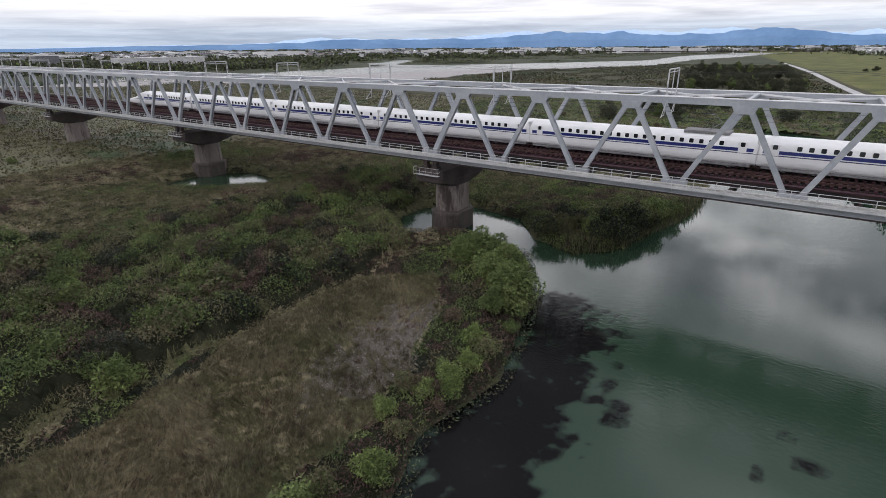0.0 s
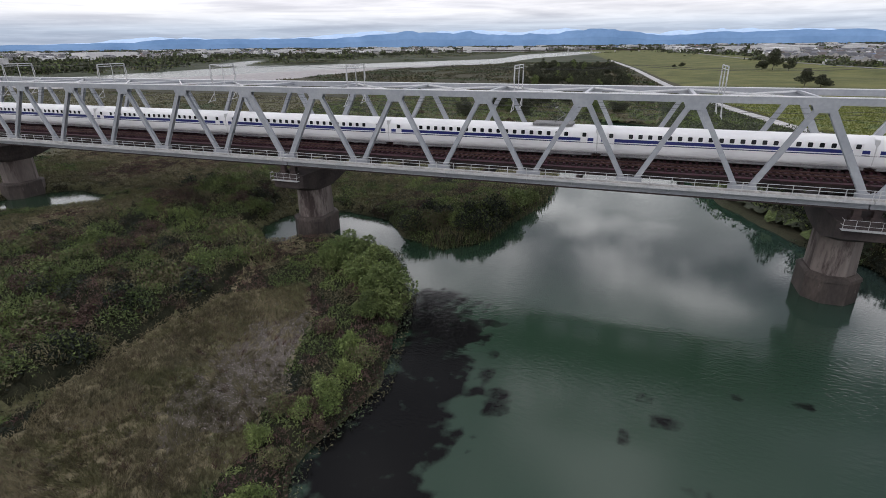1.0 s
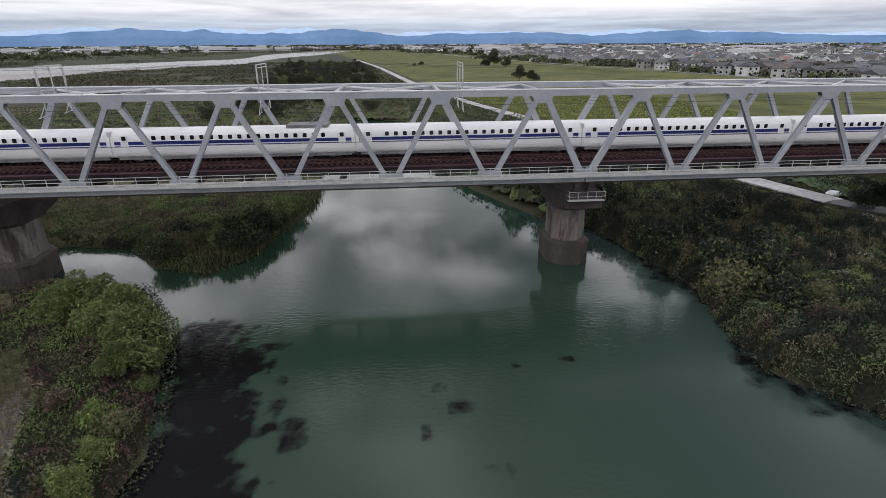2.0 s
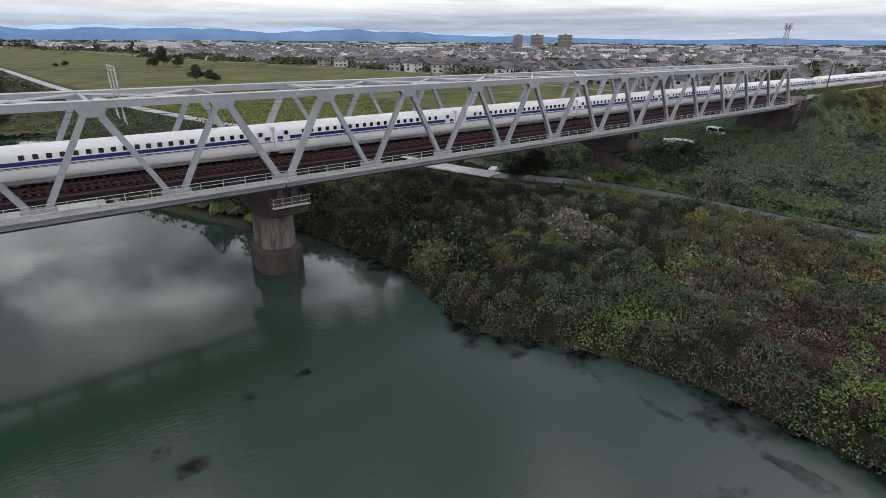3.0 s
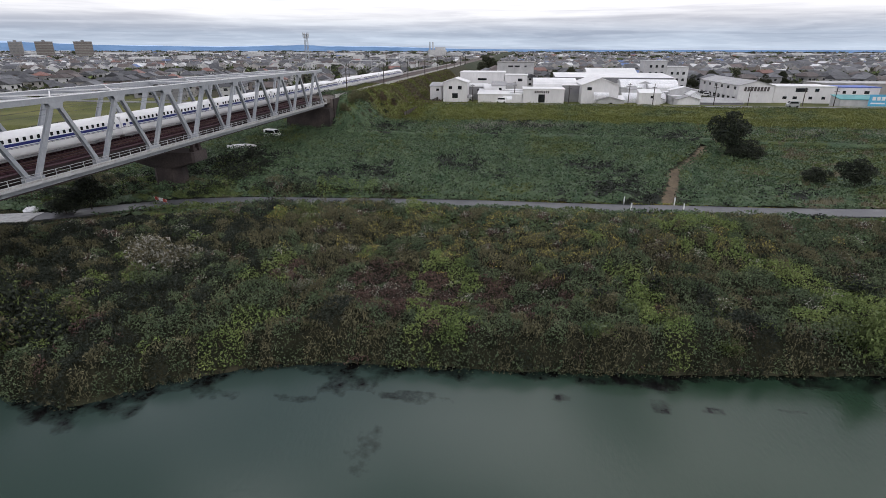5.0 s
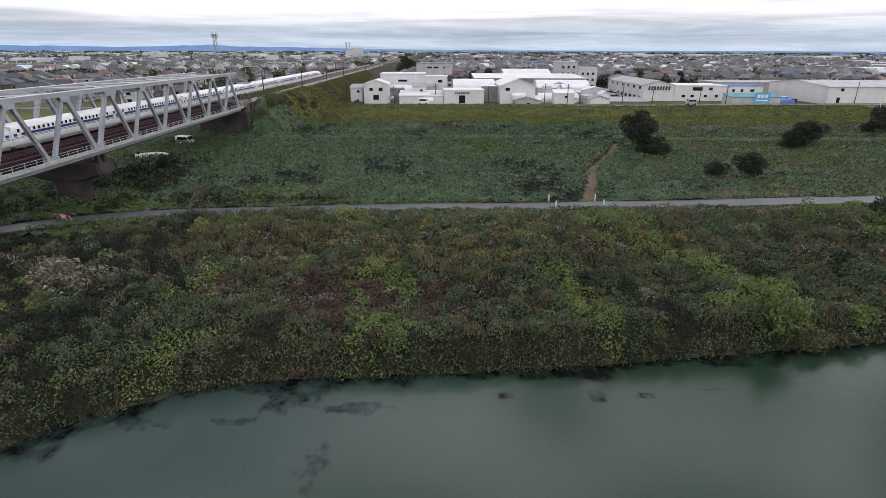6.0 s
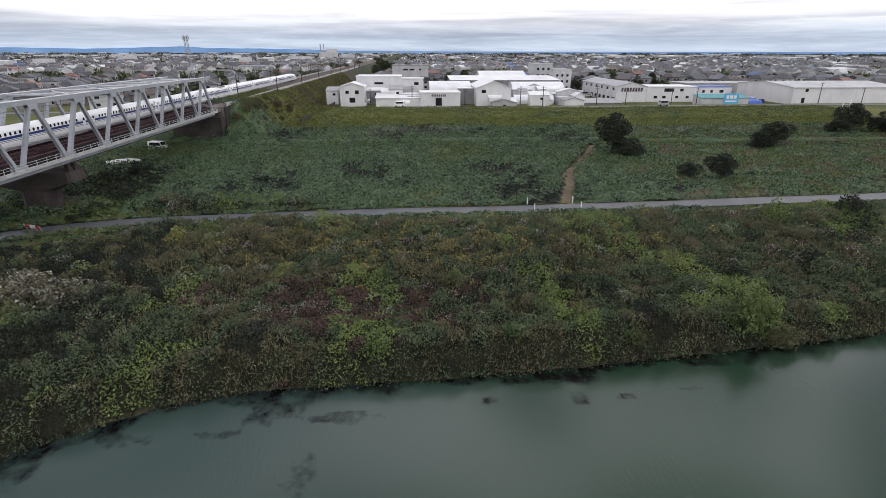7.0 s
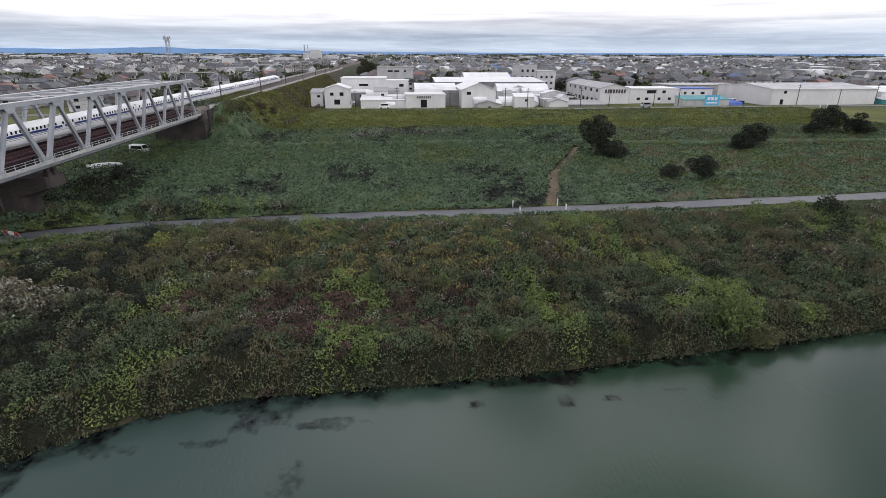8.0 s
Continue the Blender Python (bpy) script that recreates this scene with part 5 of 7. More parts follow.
# named shrubs of the west shore
for kind, x, y, s, t in (("bright", 3, -42.5, 1.35, 1.0), ("green", 0, -43, 1.1, 0.9), ("olive", 1.5, -9.5, 1.5, 1.15), ("green", 0, -11, 1.2, 1.0), ("bright", -13, -11.5, 1.2, 0.9), ("bright", -18, -17, 1.3, 0.9),
                         ("brown", -9, -9, 1.3, 0.8), ("bright", -21, -14, 1.3, 0.9), ("yellow", -1.5, -45, 0.8, 0.8), ("yellow", -4, -46, 0.7, 0.9)):
    shrub(kind, x, y, s, t, "shrubs on the river bar")
for i in range(30):
    t = RNG.rand()
    y = -46 + 38 * t
    x = float(np.interp(y, [-46, -38, -33, -29, -25, -19, -9], [26, 25, 23, 24, 24.5, 23, 20])) - 0.8 - 3.2 * RNG.rand()
    kind = ("brown", "olive", "green", "bright", "brown")[RNG.randint(5)] if y < -20 else ("green", "olive", "brown")[RNG.randint(3)]
    shrub(kind, x, y, 0.45 + 0.45 * RNG.rand(), 0.9 + 0.3 * RNG.rand(), "shrubs along the water's edge")
for kind, x, y, s, t in (("bright", 23.2, -38, 1.0, 1.0), ("bright", 20.3, -33.5, 0.75, 1.1), ("bright", 21.8, -28, 1.0, 1.0), ("bright", 22, -25.5, 0.9, 1.0), ("bright", 20.5, -22.5, 1.0, 1.1),
                         ("brown", 17, -20, 1.3, 0.8), ("brown", 15.5, -13, 1.4, 0.6), ("brown", 13, -9, 1.3, 0.6), ("green", 22, -42.5, 1.1, 0.9), ("bright", 24.3, -42, 0.9, 0.8)):
    shrub(kind, x, y, s, t, "shrubs along the water's edge")
# east bank
for kind, x, y, s, t in (("olive", 71.5, -10, 1.9, 1.15), ("dark", 74, -13, 1.7, 1.0), ("dark", 73, -5, 1.9, 1.0), ("dark", 76, -8, 1.8, 1.2), ("olive", 77, -13.5, 1.4, 1.0), ("dark", 71, 2, 1.7, 1.1),
                         ("dark", 76, 4, 1.9, 1.1), ("dark", 80, -2, 1.7, 1.0), ("olive", 74, 10, 1.6, 1.0), ("dark", 70, 16, 1.7, 1.2), ("dark", 82, 8, 1.8, 1.0), ("dark", 64, 22, 1.7, 1.3), ("dark", 60, 30, 1.9, 1.4),
                         ("dark", 66, 30, 1.8, 1.2), ("olive", 74, 22, 1.6, 1.1), ("silver", 87.5, -14.5, 2.0, 1.1), ("silver", 88.5, -17, 1.6, 1.0), ("silver", 91, -11, 1.4, 1.1), ("green", 85, -14, 1.2, 1.0), ("yellow", 103.5, -21, 1.15, 1.1), ("green", 105, -24, 1.4, 1.0),
                         ("dark", 107, -19, 1.2, 1.0), ("green", 102, -26, 1.2, 1.0), ("green", 82, -81, 1.5, 1.5), ("green", 83.5, -79.5, 1.2, 1.2), ("olive", 81.5, -84, 1.2, 1.0), ("bright", 84, -90, 1.2, 0.9), ("bright", 84, -74, 1.0, 0.8),
                         ("green", 108, -100, 1.6, 1.2), ("olive", 106, -104, 1.5, 1.1), ("dark", 110, -113, 1.6, 1.2), ("dark", 104, -111, 1.6, 1.1), ("dark", 100, -106, 1.4, 1.0), ("olive", 96, -80, 1.2, 0.9), ("dark", 93, -85, 1.3, 0.9),
                         ("dark", 95, -96, 1.4, 0.9), ("silver", 100, -88, 1.1, 0.9), ("silver", 86, -31, 1.0, 0.9), ("olive", 80, -34, 0.9, 0.8), ("green", 80, -47, 0.9, 0.9), ("olive", 79.5, -40, 0.9, 0.8), ("dark", 90, -66, 1.3, 0.8), ("dark", 88, -60, 1.2, 0.7),
                         ("green", 85, -66, 1.2, 0.8), ("bright", 82, -60, 0.9, 0.8), ("dark", 94, -70, 1.3, 0.7), ("green", 81, -70, 1.0, 0.8)):
    shrub(kind, x, y, s, t, "shrubs on the east bank")
for i in range(85):
    x, y = 79 + 28 * RNG.rand(), -125 + 125 * RNG.rand()
    if shore(np.array([x]), np.array([y]))[0] > 1.2 and path_gap(np.array([x]), np.array([y]))[0] > 8:
        shrub(("green", "olive", "dark", "silver", "olive", "bright", "yellow" if x > 92 else "green")[RNG.randint(7)], x, y, 0.5 + 0.6 * RNG.rand(), 0.85, "shrubs on the east bank")
for i in range(34):                                         # bushes on the nose of the spit
    t = RNG.rand()
    x, y = 13 + 13 * t + 2 * RNG.randn(), 6 + 16 * t + 2.5 * RNG.randn()
    if shore(np.array([x]), np.array([y]))[0] > 0.5 and y > 4:
        shrub(("olive", "green", "olive", "dark")[RNG.randint(4)], x, y, 0.9 + 0.7 * RNG.rand(), 1.1, "shrubs on the spit")
for kind, x, y, s, t in (("green", 101, -12, 1.1, 0.8), ("olive", 106, -13, 0.8, 0.7), ("dark", 95, -3, 1.0, 0.7), ("green", 110, -24, 1.2, 0.7), ("green", 111, -29, 1.2, 0.7),
                         ("dark", 126, -2, 1.6, 1.0), ("dark", 129, -4, 1.4, 1.0), ("dark", 124, -4, 1.3, 0.9), ("dark", 118, -3, 1.2, 0.8), ("dark", 133, 2, 1.6, 1.1), ("dark", 137, -3, 1.2, 0.8)):
    shrub(kind, x, y, s, t, "shrubs beside the path")
# under and beyond the bridge
rest = []
for i in range(30):
    x, y = 46 + 68 * RNG.rand(), 12 + 75 * RNG.rand()
    if shore(np.array([x]), np.array([y]))[0] > 0.8 and path_gap(np.array([x]), np.array([y]))[0] > 5:
        rest.append((("dark", "dark", "olive", "green")[RNG.randint(4)], x, y, 1.0 + 1.0 * RNG.rand(), 1.0))
thicket("upstream_thicket", rest, "dark scrub on the bank upstream of the bridge")
rest = []
for i in range(22):
    x, y = 112 + 30 * RNG.rand(), -6 + 26 * RNG.rand()
    if path_gap(np.array([x]), np.array([y]))[0] > 3 and not (115 < x < 126 and 0 < y < 10):
        rest.append((("dark", "dark", "green")[RNG.randint(3)], x, y, 0.6 + 0.5 * RNG.rand(), 0.8))
thicket("bridge_foot_scrub", rest, "dark scrub growing under the bridge")
rest = []
for i in range(24):
    x, y = -70 + 95 * RNG.rand(), 16 + 110 * RNG.rand()
    if shore(np.array([x]), np.array([y]))[0] > 1.5:
        rest.append((("dark", "olive", "green", "brown")[RNG.randint(4)], x, y, 0.6 + 1.2 * RNG.rand() * (y > 45), 1.0))
thicket("bar_thicket", rest, "scattered olive scrub on the upstream bar")
for i in range(12):
    x, y = -150 + 80 * RNG.rand(), -45 + 60 * RNG.rand()
    if not -9 < y < 16:
        shrub(("green", "green", "dark", "bright")[RNG.randint(4)], x, y, 0.8 + 0.8 * RNG.rand(), 0.8, "shrubs on the river bar")


def tree_kind(seed, h, w, mats, n=1600, size=0.42, tips=0.2):
    rng = np.random.RandomState(seed)
    L_, tips_ = [], []
    for i in range(9):
        a, rr = i * 2.4, w * 0.34 * math.sqrt((i + 0.5) / 9) * (0.8 + 0.5 * rng.rand())
        z = h * (0.22 + 0.56 * rng.rand() * (1 - 0.5 * rr / w))
        L_.append((rr * math.cos(a), rr * math.sin(a), z, w * (0.17 + 0.09 * rng.rand()), w * (0.17 + 0.09 * rng.rand()), h * (0.12 + 0.09 * rng.rand())))
        tips_.append((rr * math.cos(a), rr * math.sin(a), z))
    L_.append((0, 0, h * 0.85, w * 0.2, w * 0.2, h * 0.15))
    s = Shape()
    s.tube((0, 0, -0.3), (0.1, 0.05, h * 0.3), 0.035 * h * 0.5, 8, 0.026 * h * 0.5).tube((0.1, 0.05, h * 0.3), (0, 0.1, h * 0.8), 0.026 * h * 0.5, 7, 0.05)
    for i, t in enumerate(tips_):
        s.tube((0.05, 0.05, h * (0.22 + 0.03 * i)), t, 0.012 * h * 0.5, 5, 0.03)
    return crown(L_, n, size, mats, seed, 0.5, tips), s.mesh("trunk", BARK)


TREES = {"dark": [tree_kind(i, 6.0, 6.0, [LEAF_W, LEAF_V], 6500, 0.28, 0.3) for i in (31, 32)],
         "field": [tree_kind(i, 6.0, 6.0, [LEAF_D, LEAF_W], 6500, 0.28, 0.25) for i in (37, 38)],
         "brown": [tree_kind(i, 6.5, 4.5, [LEAF_R, LEAF_O], 2600, 0.35, 0.35) for i in (35, 36)],
         "green": [tree_kind(i, 6.0, 5.0, [LEAF_G, LEAF_B], 7000, 0.22) for i in (33, 34)]}


def tree(kind, x, y, s=1.0, tall=1.0, label="", group="trees"):
    i = int(RNG.randint(2))
    z = float(land(np.array([x]), np.array([y]))[0]) - 0.05
    ob = thing("tree", label or ("dark leafy tree with a rounded crown" if kind == "dark" else "green leafy willow tree"), "tree", group, at=(x, y, z), turn=float(RNG.rand() * 360))
    ob.scale = (s, s, s * tall)
    part("crown", TREES[kind][i][0], None, ob)
    part("trunk", TREES[kind][i][1], None, ob)
    return ob


for kind, x, y, s, t in (("green", 12.5, -7, 1.7, 1.0), ("bright", 14.6, -8, 1.6, 1.0), ("green", 16.5, -9.5, 1.9, 1.0), ("bright", 18.2, -12, 1.7, 1.1), ("green", 19.6, -13.5, 1.8, 1.0), ("green", 20.3, -16.2, 1.4, 1.0), ("bright", 16.8, -11, 1.5, 0.9), ("green", 10.5, -8.5, 1.3, 1.0)):
    shrub(kind, x, y, s, t, "shrubs along the water's edge")
for x, y, s, t in ((11.8, -6.5, 0.80, 0.95), (14.6, -7.5, 0.85, 0.9), (17.2, -10, 0.85, 0.9), (18.6, -13.5, 0.75, 0.9), (10.5, -8.5, 0.7, 0.9), (19.4, -17, 0.58, 0.9), (16, -12, 0.75, 0.9)):
    tree("green", x, y, s, t, "green leafy willow at the water's edge", "trees at the water's edge")
for x, y, s, t in ((162, -97, 1.25, 1.15), (158, -98.5, 0.95, 0.7), (160, -101, 0.9, 0.7), (136, -108.5, 0.9, 0.85), (138, -103, 0.7, 0.7), (171, -140, 1.0, 0.9), (173, -144, 1.1, 0.85), (168, -136, 0.7, 0.7),
                   (188, -172, 1.1, 0.8), (190, -178, 1.3, 0.95), (186, -184, 1.2, 0.8), (106.5, 9, 0.9, 0.8), (104, 11, 0.7, 0.8), (140, 1, 0.65, 0.7), (135, -4, 0.5, 0.7), (146, 4, 0.55, 0.6), (130, -5, 0.5, 0.6)):
    tree("field", x, y, 1.15 * s, t, "dark leafy tree standing in the flood-plain field", "trees in the field")
for x, y, s, t in ((132, 432, 2.2, 1.2), (126, 440, 1.6, 1.0), (140, 420, 1.6, 0.9), (116, 266, 1.5, 1.0), (122, 262, 1.3, 0.8), (126, 268, 1.0, 0.7), (70, 480, 1.0, 0.7), (64, 478, 0.8, 0.6),
                   (556, -20, 2.6, 1.0), (548, -24, 2.4, 0.9), (566, -26, 2.2, 0.9), (540, -18, 1.8, 0.8)):
    tree("dark", x, y, s, t, "dark spreading tree on the open grass", "trees on the levee grass")
n_made = 0
while n_made < 150:
    x, y = -90 + 145 * RNG.rand(), 120 + 400 * RNG.rand()
    ax, ay = np.array([x]), np.array([y])
    edge = float(np.interp(y, [110, 175, 280, 485, 728, 1000], [40, 52, 42, 18, -15, -30]))
    if x > edge - 8 or x < edge - 58 - 0.05 * y or y > 520 or shore(ax, ay)[0] < 3:
        continue
    tree("dark" if RNG.rand() < 0.8 else "green", x, y, 0.75 + 0.65 * RNG.rand(), 0.8 + 0.3 * RNG.rand(), "dark riverside tree in a dense wood", "riverside wood")
    n_made += 1

# reeds along the far spit and at the pool
p = scatter(26000, -12, 31, -4, 40, lambda x, y: (shore(x, y) > -0.6) & (shore(x, y) < 3.0) & (x > 16) & (y > 2.5))
P = on_land(p, 0.0)
big = step01((p[:, 0] - 10) / 8)
q = blade_quads(P, 0.5 + 0.8 * big, 0.09, 0.16)
stuff("reeds", q, [LEAF_O, LEAF_G, LEAF_D], RNG.choice(3, len(P), p=[0.45, 0.3, 0.25]), "dark green reeds standing in the shallows", "reeds")
# foliage overhanging the east water line
p = np.vstack([scatter(150000, 60, 100, -130, 20, lambda x, y: (shore(x, y) > -0.7) & (shore(x, y) < 2.4)), scatter(60000, 0, 30, -62, 2, lambda x, y: (shore(x, y) > -0.8) & (shore(x, y) < 1.0))])
P = on_land(p, 0.0)
P[:, 2] = np.maximum(P[:, 2], 0.02) + np.where(P[:, 0] > 45, 0.9, 0.5) * RNG.rand(len(P)) ** 1.5
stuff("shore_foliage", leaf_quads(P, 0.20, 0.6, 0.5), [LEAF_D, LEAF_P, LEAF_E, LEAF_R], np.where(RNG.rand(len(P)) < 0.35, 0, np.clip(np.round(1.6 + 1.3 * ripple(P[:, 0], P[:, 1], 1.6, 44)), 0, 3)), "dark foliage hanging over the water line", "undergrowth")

# ---- distance: mountains, town ----
EYE = (41.0, -51.0)
AZ = [-110, -75, -65, -56, -47, -36, -24.5, -18, -14, -10, -3, 1, 6, 13, 20, 28, 40, 52, 62, 68, 77, 84, 95, 130]
EL = [0.0, 0.001, 0.0045, 0.006, 0.0135, 0.014, 0.0215, 0.0254, 0.019, 0.0205, 0.0235, 0.0150, 0.018, 0.0172, 0.0155, 0.0185, 0.011, 0.006, 0.0042, 0.0069, 0.0046, 0.001, 0.0, 0.0]


def mountain_range(name, radius, scale, seed, mat, label):
    s, rows = Shape(), []
    rng = np.random.RandomState(seed)
    ph = rng.rand(9) * 6.28
    n = 420
    for i in range(n):
        a = -112 + 245 * i / (n - 1)
        e = float(np.interp(a, AZ, EL)) * scale
        wob = sum(math.sin(a * f + ph[k]) / (k + 1.5) for k, f in enumerate((0.35, 0.62, 1.1, 1.9, 3.1, 5.3, 8.7)))
        e = max(0.0, e * (1 + 0.17 * wob))
        h = 24 + radius * e
        t = radians(a)
        sx, sy = math.sin(t), math.cos(t)
        rows.append([(EYE[0] + radius * sx, EYE[1] + radius * sy, -5), (EYE[0] + (radius + 40) * sx, EYE[1] + (radius + 40) * sy, 0.55 * h),
                     (EYE[0] + (radius + 110) * sx, EYE[1] + (radius + 110) * sy, h), (EYE[0] + (radius + 160) * sx, EYE[1] + (radius + 160) * sy, -5)])
    return solid(name, s.loft(rows, False), mat, label, "mountains", kind="structure")


# The blue of distant haze is painted into both slope colours.
MOUNT = surf("haze_blue_slopes", (0.095, 0.165, 0.28), (0.13, 0.21, 0.34), 0.004, 1.0, 0, 0, fine=0.04, spec=0)
MOUNT2 = surf("haze_pale_slopes", (0.32, 0.42, 0.56), (0.36, 0.46, 0.60), 0.004, 1.0, 0, 0, fine=0.06, spec=0)
for m in (MOUNT, MOUNT2):                       # the far backdrop also glows in its haze colour, though it is no lamp
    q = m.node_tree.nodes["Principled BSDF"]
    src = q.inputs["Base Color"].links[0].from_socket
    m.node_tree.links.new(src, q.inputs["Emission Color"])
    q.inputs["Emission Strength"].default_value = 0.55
mountain_range("backdrop_mountains", 4450, 0.86, 3, MOUNT, "wooded mountain range painted in haze blue on the horizon")
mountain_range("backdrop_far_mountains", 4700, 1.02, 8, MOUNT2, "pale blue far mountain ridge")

WALLS = [surf("wall_" + n, a, b, 0.3, 0.8, 0, 0.05, fine=0.06, jitter=0.15) for n, a, b in (("white", (0.42, 0.42, 0.43), (0.56, 0.56, 0.56)), ("cream", (0.27, 0.26, 0.245), (0.36, 0.345, 0.33)),
                                                                                             ("grey", (0.18, 0.18, 0.19), (0.25, 0.25, 0.25)), ("brown", (0.15, 0.13, 0.12), (0.21, 0.185, 0.17)))]
ROOFS = [surf("roof_" + n, a, b, 0.5, 0.6, 0, 0.1, fine=0.12, jitter=0.25, island=0.2) for n, a, b in (("slate", (0.040, 0.042, 0.048), (0.075, 0.077, 0.085)), ("brown", (0.065, 0.052, 0.050), (0.105, 0.085, 0.080)),
                                                                                                        ("grey", (0.085, 0.088, 0.10), (0.135, 0.14, 0.15)), ("red", (0.17, 0.080, 0.065), (0.23, 0.12, 0.10)), ("blue", (0.06, 0.10, 0.22), (0.09, 0.14, 0.27)),
                                                                                                        ("metal", (0.42, 0.43, 0.44), (0.55, 0.55, 0.55)))]


def gable(s, x0, x1, y0, y1, z0, z1, over=0.5, hip=0.0):
    """A pitched roof with eaves, ridge along x; hip draws the ridge's ends in."""
    ym = (y0 + y1) / 2
    a, b, c, d = x0 - over, x1 + over, y0 - over, y1 + over
    t = 0.18
    s.add([(a, c, z0), (b, c, z0), (b, d, z0), (a, d, z0), (a + hip, ym, z1), (b - hip, ym, z1), (a, c, z0 - t), (b, c, z0 - t), (b, d, z0 - t), (a, d, z0 - t)],
          [(0, 1, 5, 4), (2, 3, 4, 5), (1, 2, 5), (3, 0, 4), (6, 7, 1, 0), (7, 8, 2, 1), (8, 9, 3, 2), (9, 6, 0, 3), (9, 8, 7, 6)])
    return s


PANE = Shape().box(-0.8, 0.8, -0.04, 0.04, -0.55, 0.55).mesh("window", GLASS)


def house_kind(w, d, h, hip, wing):
    body = Shape().box(-w / 2, w / 2, -d / 2, d / 2, -1, h)
    if not hip:
        body.add([(-w / 2, -d / 2, h), (-w / 2, d / 2, h), (-w / 2, 0, h + d * 0.24), (w / 2, -d / 2, h), (w / 2, d / 2, h), (w / 2, 0, h + d * 0.24)], [(0, 1, 2), (3, 5, 4)])
    roof = gable(Shape(), -w / 2, w / 2, -d / 2, d / 2, h, h + d * 0.28, 0.5, hip)
    if wing:
        body.box(-w / 2 - 2.5, -w / 2, -d / 2, d / 4, -1, h * 0.5)
        gable(roof, -w / 2 - 2.5, -w / 2, -d / 2, d / 4, h * 0.5, h * 0.5 + 1.0, 0.35)
    wins = [(x, s * (d / 2 + 0.02), z, 0) for s in (-1, 1) for z in ([1.6, 4.3] if h > 4.5 else [1.6]) for x in (-w * 0.28, w * 0.22)]
    wins += [(s * (w / 2 + 0.02), 0.5, z, 90) for s in (-1, 1) for z in ([1.6, 4.3] if h > 4.5 else [1.6])]
    return body, roof, wins


SPEC = [(9, 7.5, 5.6, 0, 1), (10, 8, 5.8, 3.0, 0), (8, 7, 5.4, 0, 0), (13, 8, 3.2, 2.5, 1), (11, 7, 5.6, 2.4, 1), (7.5, 7.5, 6.0, 3.2, 0)]
BODY = [[house_kind(*sp)[0].mesh("wall", m) for m in WALLS] for sp in SPEC]
ROOF = [[house_kind(*sp)[1].mesh("roof", m) for m in ROOFS[:5]] for sp in SPEC]
WINS = [house_kind(*sp)[2] for sp in SPEC]
ROOF_WORD, WALL_WORD = ("dark slate", "brown tiled", "grey", "red tiled", "blue tiled"), ("white", "cream", "grey", "brown")


def house(x, y, turn):
    i, w = RNG.randint(len(SPEC)), RNG.choice(4, p=[0.45, 0.28, 0.17, 0.10])
    r = RNG.choice(5, p=[0.50, 0.20, 0.24, 0.04, 0.02])
    z = float(land(np.array([x]), np.array([y]))[0])
    h = thing("house", f"{WALL_WORD[w]} walled house with a {ROOF_WORD[r]} pitched roof", "house", "town houses", at=(x, y, z), turn=turn)
    wall = part("wall", BODY[i][w], None, h)
    part("roof", ROOF[i][r], None, h)
    for a, b, c, t in WINS[i]:
        part("window", PANE, None, wall, at=pose(a, b, c, 0, 0, t))


def free_lots(x, y):
    """Where there is room for a house: not on the levee, the railway, the works or the fields."""
    x, y = np.asarray(x, float), np.asarray(y, float)
    r, s_ = line_distance(x, y, LEVEE)
    rail = (x > 170) & (np.abs(y - 5) < 30 + 20 * (x < 420))
    works = (x > 255) & (x < 372) & (y > -290) & (y < -10)
    return (s_ >= 0) & (r >= 20) & ~rail & ~works


gi, gj = np.meshgrid(np.arange(60), np.arange(80), indexing="ij")
u, v = 150 + gi * 15.5 + 2 * RNG.rand(*gi.shape) + 5 * (gi // 2), -640 + gj * 17 + 2 * RNG.rand(*gi.shape) + 6 * (gj // 2)
lx, ly = u * math.cos(0.35) - v * math.sin(0.35), u * math.sin(0.35) + v * math.cos(0.35)
lfar = np.hypot(lx - EYE[0], ly - EYE[1])
ok = (lfar < 620) & (lx > 120) & free_lots(lx, ly) & (ripple(lx, ly, 60, 111) < 0.62)
lots = list(zip(lfar[ok].tolist(), lx[ok].tolist(), ly[ok].tolist()))
lots.sort()
for far, x, y in lots[:270]:
    house(x, y, 20 + 90 * RNG.randint(2) + RNG.randn() * 4)


